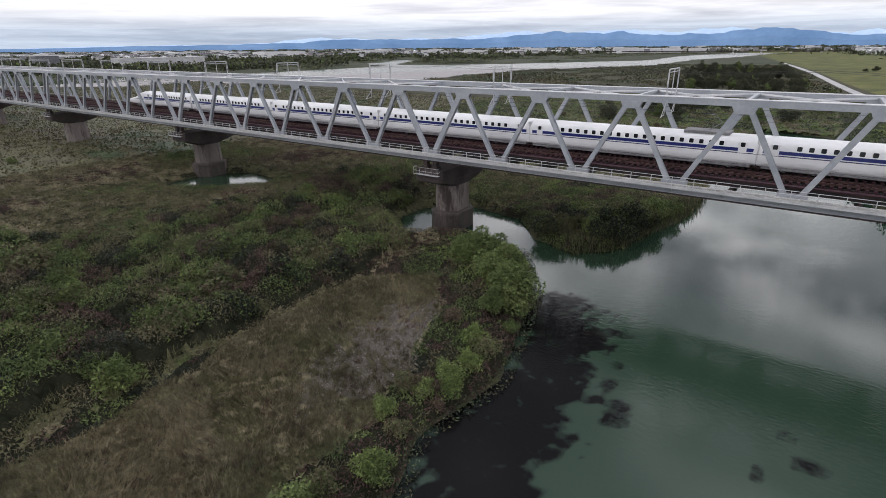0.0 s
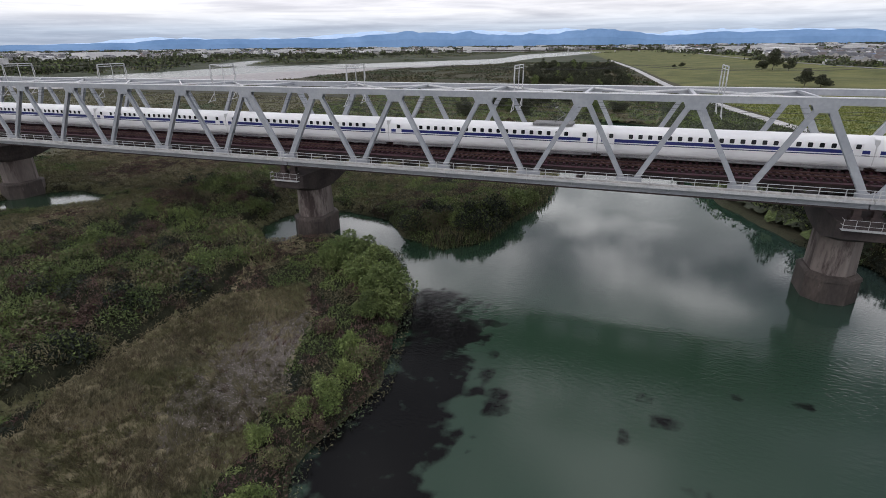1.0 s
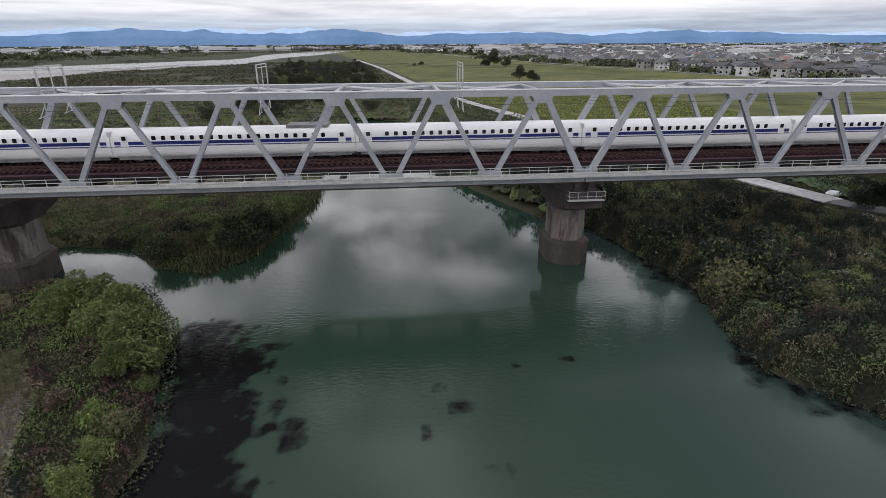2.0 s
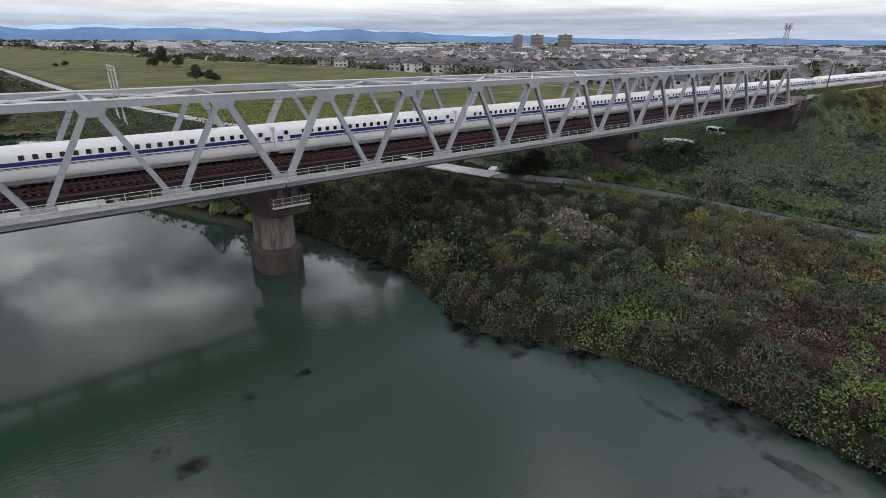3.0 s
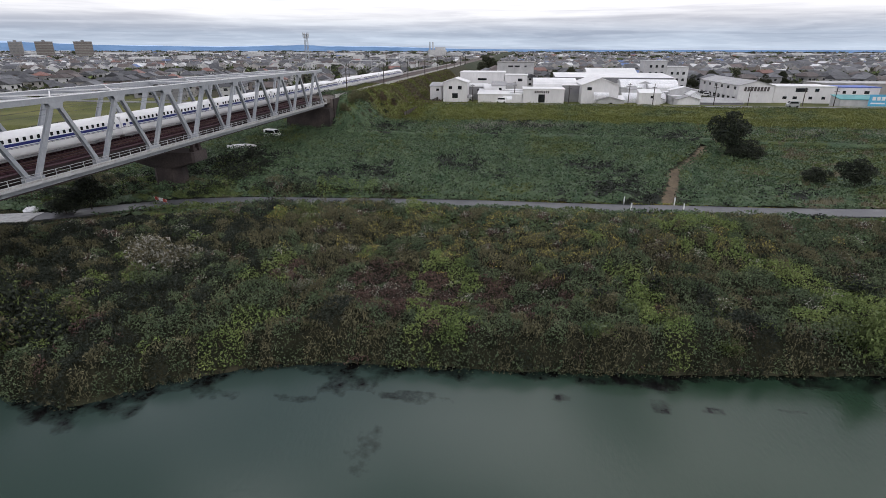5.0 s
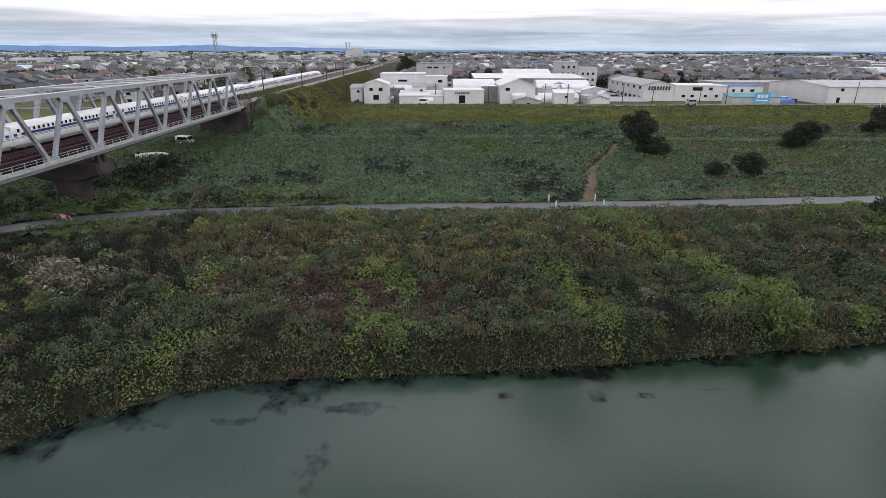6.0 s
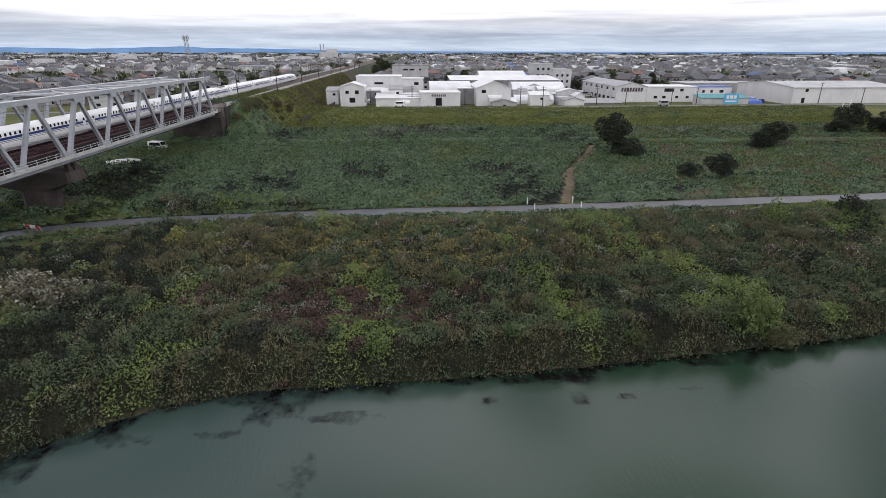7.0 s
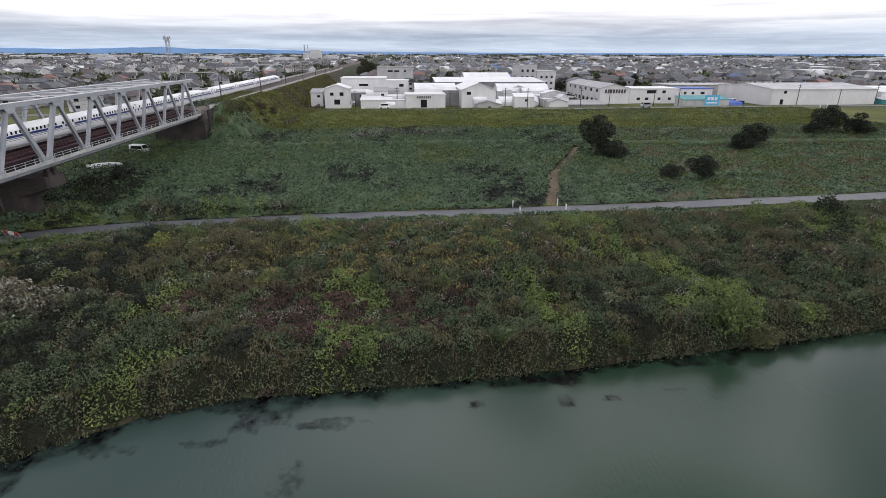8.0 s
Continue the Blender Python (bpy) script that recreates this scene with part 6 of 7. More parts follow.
def far_town(name, n, sector, label, low, high, white=0.35, seed=3):
    """Houses too far off to tell apart singly, in one mesh."""
    rng = np.random.RandomState(seed)
    V, F, M = [], [], []
    mats = WALLS + ROOFS
    m = 5 * n
    R = low * (high / low) ** rng.rand(m)
    A = np.radians(sector[0] + (sector[1] - sector[0]) * rng.rand(m))
    X_, Y_ = EYE[0] + R * np.sin(A), EYE[1] + R * np.cos(A)
    ok = ~((X_ > 170) & (np.abs(Y_ - 5) < 26)) & (ripple(X_, Y_, 130, 7) < 0.62) & np.where(X_ > 100, free_lots(X_, Y_), Y_ >= 1700 - np.maximum(0, -X_ - 250) * 1.6)
    for r, x, y in list(zip(R[ok], X_[ok], Y_[ok]))[:n]:
        z = 3.2
        big = rng.rand() < 0.012 + white * 0.16 * (r > 1500)
        w, d, h = (18 + 30 * rng.rand(), 14 + 20 * rng.rand(), 6 + 7 * rng.rand()) if big else (8 + 5 * rng.rand(), 7 + 2 * rng.rand(), 3.2 + 2.8 * (rng.rand() < 0.8))
        if r > 1500:
            w, d = w * 1.4, d * 1.4
        t = 0.35 + 1.57 * rng.randint(2) + 0.1 * rng.randn()
        rise = 0.6 if big else 0.30 * d
        pts = [(-w / 2, -d / 2, 0), (w / 2, -d / 2, 0), (w / 2, d / 2, 0), (-w / 2, d / 2, 0), (-w / 2, -d / 2, h), (w / 2, -d / 2, h), (w / 2, d / 2, h), (-w / 2, d / 2, h), (-w / 2, 0, h + rise), (w / 2, 0, h + rise)]
        b = len(V)
        ct, st = math.cos(t), math.sin(t)
        V += [(x + px * ct - py * st, y + px * st + py * ct, z + pz) for px, py, pz in pts]
        wall = rng.choice(4, p=[0.40, 0.25, 0.28, 0.07]) if not big else 0
        roof = 4 + (rng.choice(6, p=[0.52, 0.15, 0.24, 0.015, 0.015, 0.06]) if not big else rng.choice([2, 5, 5]))
        F += [tuple(b + i for i in f) for f in ((0, 1, 5, 4), (1, 2, 6, 9, 5), (2, 3, 7, 6), (3, 0, 4, 8, 7), (4, 5, 9, 8), (6, 7, 8, 9))]
        M += [wall] * 4 + [roof] * 2
    me = bpy.data.meshes.new(name)
    me.from_pydata(V, [], F)
    for m in mats:
        me.materials.append(m)
    me.polygons.foreach_set("material_index", M)
    return tagged(new(name, me), label, "town", kind="stuff")


far_town("distant_town", 6500, (10, 150), "dense distant town of pale houses and dark roofs", 560, 4300)
far_town("distant_suburb", 1400, (-75, 14), "distant low town beyond the river", 1200, 4300, 0.8, 5)

# tree belts and groves in the far plain
rng = np.random.RandomState(12)
P = []
R = 300 * (4200 / 300) ** rng.rand(5200)
A = np.radians(-85 + 235 * rng.rand(5200))
X_, Y_ = EYE[0] + R * np.sin(A), EYE[1] + R * np.cos(A)
ok = ~((-480 < X_) & (X_ < 60) & (Y_ < 1650)) & ~((X_ > 170) & (np.abs(Y_ - 5) < 24)) & ~((230 < X_) & (X_ < 372) & (Y_ > -300) & (Y_ < -5))
ok &= ~((X_ > 60) & (Y_ < 450) & ~free_lots(X_, Y_)) & ~((X_ > 0) & (X_ < 230) & (Y_ > 0) & (Y_ < 1300) & (line_distance(X_, Y_, LEVEE)[1] < 0))
ok[ok] = shore_exact(X_[ok], Y_[ok]) > 15
for r, x, y in zip(R[ok], X_[ok], Y_[ok]):
    ln, n = (6 + 30 * rng.rand()) * (1 + r / 1200), 60 + int(40 * rng.rand())
    t = 0.35 + 1.57 * rng.randint(2) + 0.4 * rng.randn()
    s = rng.randn(n) * ln * 0.35
    wd = rng.randn(n) * 3.5
    P.append(np.stack([x + s * math.cos(t) - wd * math.sin(t), y + s * math.sin(t) + wd * math.cos(t), 3 + (4.5 + 0.0012 * r) * rng.rand(n)], 1))
P = np.vstack(P)
dist = np.hypot(P[:, 0] - EYE[0], P[:, 1] - EYE[1])
stuff("far_groves", leaf_quads(P, 1.5 + dist / 500, 0.3, 0.8), [LEAF_W, LEAF_V, LEAF_G], RNG.choice(3, len(P), p=[0.55, 0.25, 0.2]), "dark groves and tree belts across the plain", "trees")
# low scrub over the wide bars upstream
p = scatter(90000, -430, 60, 196, 640, lambda x, y: (shore(x, y) > 4) & (off_path(x, y) < -4) & (ripple(x, y, 18, 97) > -0.35))
P = on_land(p[~inside(*p.T, GRAVEL)])
P[:, 2] += 0.1 + 1.2 * RNG.rand(len(P)) * step01(ripple(P[:, 0], P[:, 1], 9, 98) + 0.4)
kb = np.select([ripple(P[:, 0], P[:, 1], 14, 99) > 0.25, ripple(P[:, 0], P[:, 1], 7, 96) > 0], [0, 1], 2)
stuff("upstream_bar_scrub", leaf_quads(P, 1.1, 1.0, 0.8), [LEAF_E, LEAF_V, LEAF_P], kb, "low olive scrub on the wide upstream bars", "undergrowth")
# green river-side growth across the big river
P = []
X_, Y_ = -1100 + 1050 * rng.rand(900), 60 + 1500 * rng.rand(900) ** 1.5
ok = (shore_exact(X_, Y_) > 6) & ~((-400 < X_) & (Y_ < 680)) & ~((X_ > -300) & (Y_ < 1300)) & ~inside(X_, Y_, GRAVEL) & (X_ < -90 + 0.03 * Y_)
for x, y in zip(X_[ok], Y_[ok]):
    n = 130
    P.append(np.stack([x + 14 * rng.randn(n), y + 8 * rng.randn(n), 1.2 + 2.2 * rng.rand(n)], 1))
P = np.vstack(P)
P = P[shore(P[:, 0], P[:, 1]) > 3]
stuff("far_river_growth", leaf_quads(P, 1.6, 0.4, 0.8), [LEAF_D, LEAF_O, LEAF_G], RNG.choice(3, len(P), p=[0.35, 0.3, 0.35]), "low green growth on the far river bars", "undergrowth")

# ---- railway beyond the bridge ----
BALLAST = surf("brown_ballast", (0.10, 0.085, 0.075), (0.16, 0.14, 0.125), 1.2, 0.95, 0, 0.4)
ab = thing("bridge_abutment", "weathered concrete abutment, walls painted shade-dark, at the bridge end", "abutment", at=(0, 0, 0))
# Front and wing walls are coloured dark for the shadow around the bridge end.
part("front_wall", Shape().box(181, 187, -1.2, 11.2, 0, 9.55), CAPC, ab)
part("back_wall", Shape().box(184, 187, -1.2, 11.2, 9.55, 11.9), CONC, ab)
for y in (-1.6, 11.2):
    part("wing_wall", Shape().loft([[(x, y, 0), (x, y + 0.4, 0), (x, y + 0.4, h), (x, y, h)] for x, h in ((184, 11.9), (204, 11.9), (210, 9.5))]), CAPC, ab)
for x, y, s in ((186, -4, 2.2), (190, -5, 2.6), (194.5, -4.5, 2.8), (198, -5.5, 2.6), (202, -5, 2.3), (206, -6, 2.0), (196, -8, 1.6), (189, -8, 1.5)):
    shrub("olive" if s > 2.1 else "brown", x, y, 0.5 * s, 1.2, "shrubs at the abutment")
rest = []
for i in range(22):
    rest.append((("brown", "olive", "brown", "dark")[RNG.randint(4)], 186 + 52 * RNG.rand(), -2.5 - 12 * RNG.rand() ** 1.3, 0.45 + 0.55 * RNG.rand(), 1.0))
thicket("abutment_scrub", rest, "brownish scrub on the railway bank")
for x, y, s_, t in ((216, -7, 0.7, 0.8), (224, -9, 0.6, 0.8)):
    tree("brown", x, y, s_, t, "grey-brown half-bare tree at the abutment", "trees at the abutment")
p = np.vstack([scatter(52000, 179, 420, -19, -1.4), scatter(16000, 188, 420, 11.5, 24)])
P = on_land(p, 0.0) + np.column_stack([np.zeros((len(p), 2)), 0.1 + (0.3 + 0.5 * step01(ripple(p[:, 0], p[:, 1], 4, 33))) * RNG.rand(len(p))])
kb = np.where(ripple(p[:, 0], p[:, 1], 6, 34) + 0.5 * RNG.randn(len(p)) > 0.1, 0, np.where(RNG.rand(len(p)) < 0.6, 1, 2))
stuff("bank_grass", leaf_quads(P, 0.5, 0.8, 0.6), [LEAF_T, LEAF_O, LEAF_R], kb, "rough grass and brown weeds on the railway bank", "grass")
track_bed = Shape()
track_bed.loft([[(x, -0.6, 10.9), (x, 10.6, 10.9), (x, 10.3, 12.1), (x, 9.2, 12.3), (x, 0.8, 12.3), (x, -0.3, 12.1)] for x in (180.3, 1200)])
solid("track_bed", track_bed, BALLAST, "brown ballast track bed of the railway line", "track bed", kind="structure")
for yc in (2.9, 7.1):
    for e in (-0.72, 0.72):
        solid("running_rail", Shape().box(180.05, 1200, yc + e - 0.04, yc + e + 0.04, 12.28, 12.5), RAIL, "worn steel running rail on ballast", "rail", "running rails")
for y in (-1.0, 11.0):
    w = thing("line_side_wall", "grey concrete parapet along the railway bank", "wall", "line-side walls")
    for i in range(40):
        part("panel", Shape().box(187 + i * 9, 195.9 + i * 9, y - 0.12, y + 0.12, 11.0, 12.75), CONC_L, w)


def gantry(x):
    g = thing("catenary_gantry", "grey tubular catenary gantry over the tracks", "catenary gantry", "catenary gantries", at=(x, 0, 0))
    for y in (-1.6, 11.6):
        part("post", Shape().tube((0, y, 10.5), (0, y, 19.6), 0.16, 8, 0.12), CONC_D, g)
    s = Shape()
    pts = [(0, -1.6, 19.3), (0, -1.2, 20.2), (0, -0.3, 20.6), (0, 10.3, 20.6), (0, 11.2, 20.2), (0, 11.6, 19.3)]
    for a, b in zip(pts[:-1], pts[1:]):
        s.tube(a, b, 0.13, 6)
    part("arch", s, GALV, g)
    for y in (2.9, 7.1):
        part("hanger", Shape().tube((0, y, 20.6), (0, y, 17.5), 0.05, 5).tube((0, y, 18.6), (0, y - 1.0, 17.4), 0.04, 5), GALV, g)


for i in range(9):
    gantry(196 + 45 * i)
fence = thing("site_fence", "long grey sheet fence at the foot of the railway bank", "fence")
for i in range(24):
    part("panel", Shape().box(214 + 3.0 * i, 216.9 + 3.0 * i, -14.9 - 0.12 * i, -14.8 - 0.12 * i, 3.2, 5.4), CONC_D, fence)

# ---- the works behind the levee ----
SHEET = surf("white_sheet_wall", (0.62, 0.61, 0.62), (0.72, 0.71, 0.71), 0.25, 0.55, 0, 0.05, fine=0.05, rust=(0.50, 0.49, 0.47), rust_at=0.64, rust_scale=0.3, stretch=(1, 1, 0.3))
SHEET_R = surf("white_sheet_roof", (0.66, 0.66, 0.67), (0.78, 0.78, 0.78), 0.2, 0.45, 0, 0.05, fine=0.05)
GREY_R = surf("grey_sheet_roof", (0.26, 0.26, 0.27), (0.34, 0.34, 0.345), 0.3, 0.5, 0, 0.05)
TARP = surf("white_tarpaulin", (0.72, 0.73, 0.75), (0.80, 0.80, 0.81), 0.4, 0.5, 0, 0.3)
TEAL = surf("teal_sheet", (0.03, 0.22, 0.24), (0.05, 0.28, 0.30), 0.4, 0.5, 0, 0.05)
BLUE = surf("blue_tarpaulin", (0.03, 0.08, 0.38), (0.05, 0.12, 0.46), 0.5, 0.5, 0, 0.2)
SKYB = surf("light_blue_board", (0.08, 0.38, 0.62), (0.10, 0.42, 0.66), 0.4, 0.5, 0, 0)
INK = surf("dark_lettering", (0.06, 0.05, 0.055), (0.08, 0.07, 0.07), 1, 0.6, 0, 0)


def works_building(label, x0, x1, y0, y1, top, roof="flat", eave=None, wall=SHEET, cover=SHEET_R, wins=(), side=(), name="works_building"):
    """wins: (y, z, w, h) on the west face; side: (x, z, w, h) on the north face."""
    z0 = 3.0
    eave = eave or top - 0.5
    b = thing(name, label, "building", "works buildings", at=(x0, (y0 + y1) / 2, z0))
    L_, W_, E, T = x1 - x0, (y1 - y0) / 2, eave - z0, top - z0
    wl, rf = Shape(), Shape()
    if roof == "flat":
        wl.box(0, L_, -W_, W_, -1.5, T)
        rf.box(-0.25, L_ + 0.25, -W_ - 0.25, W_ + 0.25, T, T + 0.3)
    elif roof == "gable":                               # ridge along x
        wl.loft([[(x, -W_, -1.5), (x, W_, -1.5), (x, W_, E), (x, 0, T - 0.05), (x, -W_, E)] for x in (0, L_)])
        for s in (-1, 1):
            rf.loft([[(x, s * (W_ + 0.4), E - 0.12), (x, s * (W_ + 0.4), E + 0.08), (x, 0, T + 0.2), (x, 0, T)] for x in (-0.4, L_ + 0.4)])
    elif roof == "ridge_y":
        wl.loft([[(0, y, -1.5), (L_, y, -1.5), (L_, y, E), (L_ / 2, y, T - 0.05), (0, y, E)] for y in (-W_, W_)])
        for a in (-0.4, L_ + 0.4):
            rf.loft([[(a, y, E - 0.12), (a, y, E + 0.08), (L_ / 2, y, T + 0.2), (L_ / 2, y, T)] for y in (-W_ - 0.4, W_ + 0.4)])
    elif roof == "arch":                                # barrel along y
        ring = [(L_ / 2 - L_ / 2 * math.cos(math.pi * i / 10), E + (T - E) * math.sin(math.pi * i / 10)) for i in range(11)]
        wl.loft([[(0, y, -1.5)] + [(x, y, z - 0.06) for x, z in ring] + [(L_, y, -1.5)] for y in (-W_, W_)])
        rf.loft([[(x, y, z) for x, z in ring] + [(x, y, z + 0.12) for x, z in ring[::-1]] for y in (-W_ - 0.3, W_ + 0.3)])
    elif roof == "shed":
        wl.loft([[(0, y, -1.5), (L_, y, -1.5), (L_, y, T - 0.05), (0, y, E)] for y in (-W_, W_)])
        rf.loft([[(-0.3, y, E), (-0.3, y, E + 0.15), (L_ + 0.3, y, T + 0.15), (L_ + 0.3, y, T)] for y in (-W_ - 0.3, W_ + 0.3)])
    w = part("wall", wl, wall, b)
    part("roof", rf, cover, b)
    ym = (y0 + y1) / 2
    for y, z, ww, hh in wins:
        q = part("window", Shape().box(-0.06, 0.02, y - ym - ww / 2, y - ym + ww / 2, z - z0 - hh / 2, z - z0 + hh / 2), GLASS, w)
    for x, z, ww, hh in side:
        part("window", Shape().box(x - x0 - ww / 2, x - x0 + ww / 2, W_ - 0.02, W_ + 0.06, z - z0 - hh / 2, z - z0 + hh / 2), GLASS, w)
    return b


works_building("small white two-storey works house with pitched roof", 270, 282, -30, -20, 13.2, "gable", 11.6, wins=((-27, 9.5, 1.6, 1.4), (-23, 9.5, 1.4, 1.2), (-25, 6.3, 2.4, 2.0)), side=((274, 9.5, 1.5, 1.3), (279, 9.5, 1.5, 1.3)))
works_building("long white flat-roofed works hall", 290, 306, -45, -25, 14.8, wins=((-35, 12, 4, 0.9),))
works_building("low white shed beside the levee road", 266, 278, -53, -35, 8.6, "shed", 7.3)
e = works_building("white flat-roofed works office with a dark entrance", 266, 279, -70, -53.4, 9.4, wins=((-61, 5.9, 2.6, 3.2),))
sign = thing("sign_board", "dark sign lettering on a white works wall", "sign", at=(265.9, -61, 8.4))
part("board", Shape().box(-0.06, 0.06, -3.6, 3.6, -0.75, 0.75), SHEET, sign)
for i in range(8):
    part("bar", Shape().box(-0.1, -0.06, -2.9 + i * 0.76, -2.35 + i * 0.76, -0.45, 0.45), INK, sign)
works_building("large white gabled works hall with plain front", 268, 296, -91.5, -77, 13.9, "gable", 11.2, wins=((-80, 9.8, 1.8, 1.2),))
works_building("white arched works hall with a window row", 283, 303, -76, -58, 12.6, "arch", 9.4, wins=tuple((-60 - 1.9 * i, 8.8, 1.1, 0.9) for i in range(8)))
works_building("cream two-storey office block with a window band", 380, 394, -60, -38, 17.3, wall=WALLS[0], cover=WALLS[1], wins=((-50, 15, 3, 1.0), (-46, 15, 3, 1.0), (-55, 15, 1.2, 1.0)))
works_building("white box-shaped works annex with flat roof", 290, 299, -55.2, -45.2, 13.8, wins=((-52, 11.8, 2.0, 1.2),))
works_building("long low works hall with white roof and dark front", 310, 334, -123, -69, 13.4, "shed", 12.2, wall=WALLS[2])
works_building("white hall with low pitched roof", 340, 358, -112, -87, 15.2, "ridge_y", 13.2)
works_building("white tarpaulin-covered arched store", 293, 308, -121, -97, 11.9, "arch", 6.5, wall=TARP, cover=TARP)
works_building("low white tarpaulin-covered heap", 276, 286, -112, -95, 7.4, "arch", 4.5, wall=TARP, cover=TARP)
works_building("low grey sheeted store beside the road", 272, 284, -141, -115, 5.6, "shed", 4.6, wall=WALLS[2], cover=GREY_R)
for y0, y1, top in ((-128, -116.8, 19.0), (-139, -128.2, 16.0)):
    works_building("white four-storey office block with square windows", 345, 357, y0, y1, top, wall=WALLS[0], cover=WALLS[0],
                   wins=tuple((y0 + 2.2 + 2.9 * i, z, 1.2, 1.3) for i in range(3) for z in (6.5, 9.8, 13.0, 16.4) if z < top - 1.5), side=tuple((348 + 3 * i, z, 1.2, 1.3) for i in range(3) for z in (6.5, 9.8, 13.0)))
works_building("long white factory with grey pitched roof and lettering", 285, 336, -157, -143, 12.4, "gable", 10.6, cover=GREY_R,
               side=tuple((289 + 8 * i, 9.4, 2.4, 1.2) for i in range(6)) + tuple((289 + 6 * i, 5.0, 2.8, 1.6) for i in range(8)))
lettering = thing("wall_lettering", "dark brown lettering bars on the white factory gable", "sign", at=(284.9, -150.6, 9.3))
for i in range(8):
    part("bar", Shape().loft([[(x, 4.6 - i * 1.28, -0.85), (x, 5.45 - i * 1.28, -0.85), (x, 5.3 - i * 1.28, 0.85), (x, 4.45 - i * 1.28, 0.85)] for x in (-0.08, 0.0)]), INK, lettering)
works_building("white factory wing with small windows", 286, 302, -181, -157.6, 10.3, wins=((-168, 9.0, 4.5, 1.5), (-174, 9.0, 1.6, 1.2), (-162, 5.9, 1.6, 1.1), (-166, 5.9, 1.6, 1.1), (-172, 5.9, 1.4, 1.1), (-177, 5.9, 1.4, 1.1)))
works_building("white works office with blue roof edge", 300, 312, -206, -189, 9.4, cover=BLUE, wins=((-192, 7.4, 1.3, 1.2), (-196, 7.4, 1.3, 1.2), (-201, 7.4, 2.0, 1.2)))
works_building("low pale shed with teal roof", 266, 273, -194, -173, 8.2, "shed", 7.0, wall=WALLS[0], cover=TEAL)
works_building("long pale warehouse with a low pitched roof", 270, 312, -266, -216, 12.6, "ridge_y", 11.0, cover=WALLS[0], wins=((-222, 9.8, 1.4, 1.2), (-221, 5.6, 1.4, 2.2)))
works_building("pale grey warehouse behind the car park", 326, 345, -240, -196, 9.6, wall=WALLS[1], cover=WALLS[0], wins=((-199, 7, 3, 1.6), (-206, 7, 3, 1.6)))
works_building("white warehouse with ridged roof", 272, 300, -320, -270, 11.4, "ridge_y", 9.6)
works_building("teal sheeted shed at the road", 268, 276, -282, -267.5, 7.5, "shed", 6.5, wall=TEAL, cover=WALLS[0])
bd = thing("roadside_sign", "light blue road sign board with white bars on posts", "sign", at=(262.5, -184, 3.4))
part("board", Shape().box(-0.06, 0.06, -3.2, 3.2, 1.6, 5.8), SKYB, bd)
part("lower_board", Shape().box(-0.05, 0.05, -1.6, 1.6, 0.4, 1.5), WHITE, bd)
for i in range(3):
    part("bar", Shape().box(-0.1, -0.06, -2.2 + i * 1.6, -1.0 + i * 1.6, 3.7, 5.0), WHITE, bd)
part("bar", Shape().box(-0.1, -0.06, -2.4, 2.4, 2.4, 2.9), WHITE, bd)
for y in (-2.4, 2.4):
    part("post", Shape().tube((0.1, y, -1.0), (0.1, y, 5.8), 0.09, 6), GALV, bd)
tp = solid("tarpaulin_sheet", Shape().loft([[(268, y, 3), (269, y, 5.6), (274, y, 6.3 + 0.3 * math.sin(y)), (277, y, 3)] for y in (-202, -200, -198, -196)]), BLUE, "blue tarpaulin draped over stored goods", "tarpaulin")

# lean-tos, stacked containers and canopies crowded between the halls
rw = np.random.RandomState(21)
for i in range(46):
    x, y = 262 + 34 * rw.rand(), -16 - 108 * rw.rand()
    if -71 < y < -52 and x < 283:
        continue
    w, d, h = 3 + 6 * rw.rand(), 3 + 8 * rw.rand(), 5.2 + 5.5 * rw.rand() * step01((x - 258) / 20)
    works_building("small white sheet lean-to crowded among the works halls", x, x + w, y - d / 2, y + d / 2, float(h) + 1.2, ("flat", "shed", "gable", "arch")[rw.randint(4)], float(h),
                   wall=(SHEET, SHEET, TARP, WALLS[0], WALLS[2])[rw.randint(5)], cover=(SHEET_R, SHEET_R, TARP, GREY_R)[rw.randint(4)],
                   wins=((y - 0.8, float(h) - 1.4, 1.2, 0.9),) if rw.rand() < 0.5 else (), name="lean_to_shed")
for x, y, s, t in ((372, -72, 1.4, 1.2), (378, -82, 1.6, 1.2), (374, -92, 1.5, 1.3), (382, -100, 1.4, 1.1), (366, -64, 1.1, 1.0), (372, -150, 1.3, 1.0), (380, -162, 1.5, 1.1), (368, -172, 1.2, 1.0), (386, -178, 1.5, 1.1), (376, -190, 1.3, 1.0), (390, -205, 1.4, 1.1)):
    tree("dark", x, y, s, t, "dark leafy tree behind the works", "trees behind the works")
# vehicles
CAR_PAINT = {"white": WHITE, "silver": surf("silver_paint", (0.42, 0.43, 0.44), (0.48, 0.49, 0.50), 1, 0.3, 0.5, 0), "black": surf("black_paint", (0.012, 0.012, 0.014), (0.02, 0.02, 0.02), 1, 0.25, 0, 0),
             "blue": surf("blue_paint", (0.02, 0.05, 0.20), (0.03, 0.07, 0.24), 1, 0.3, 0, 0)}
TYRE = surf("tyre_rubber", (0.015, 0.015, 0.016), (0.025, 0.025, 0.025), 2, 0.8, 0, 0)
wheel_me = Shape().tube((0, -0.1, 0), (0, 0.1, 0), 0.31, 14).mesh("wheel", TYRE)


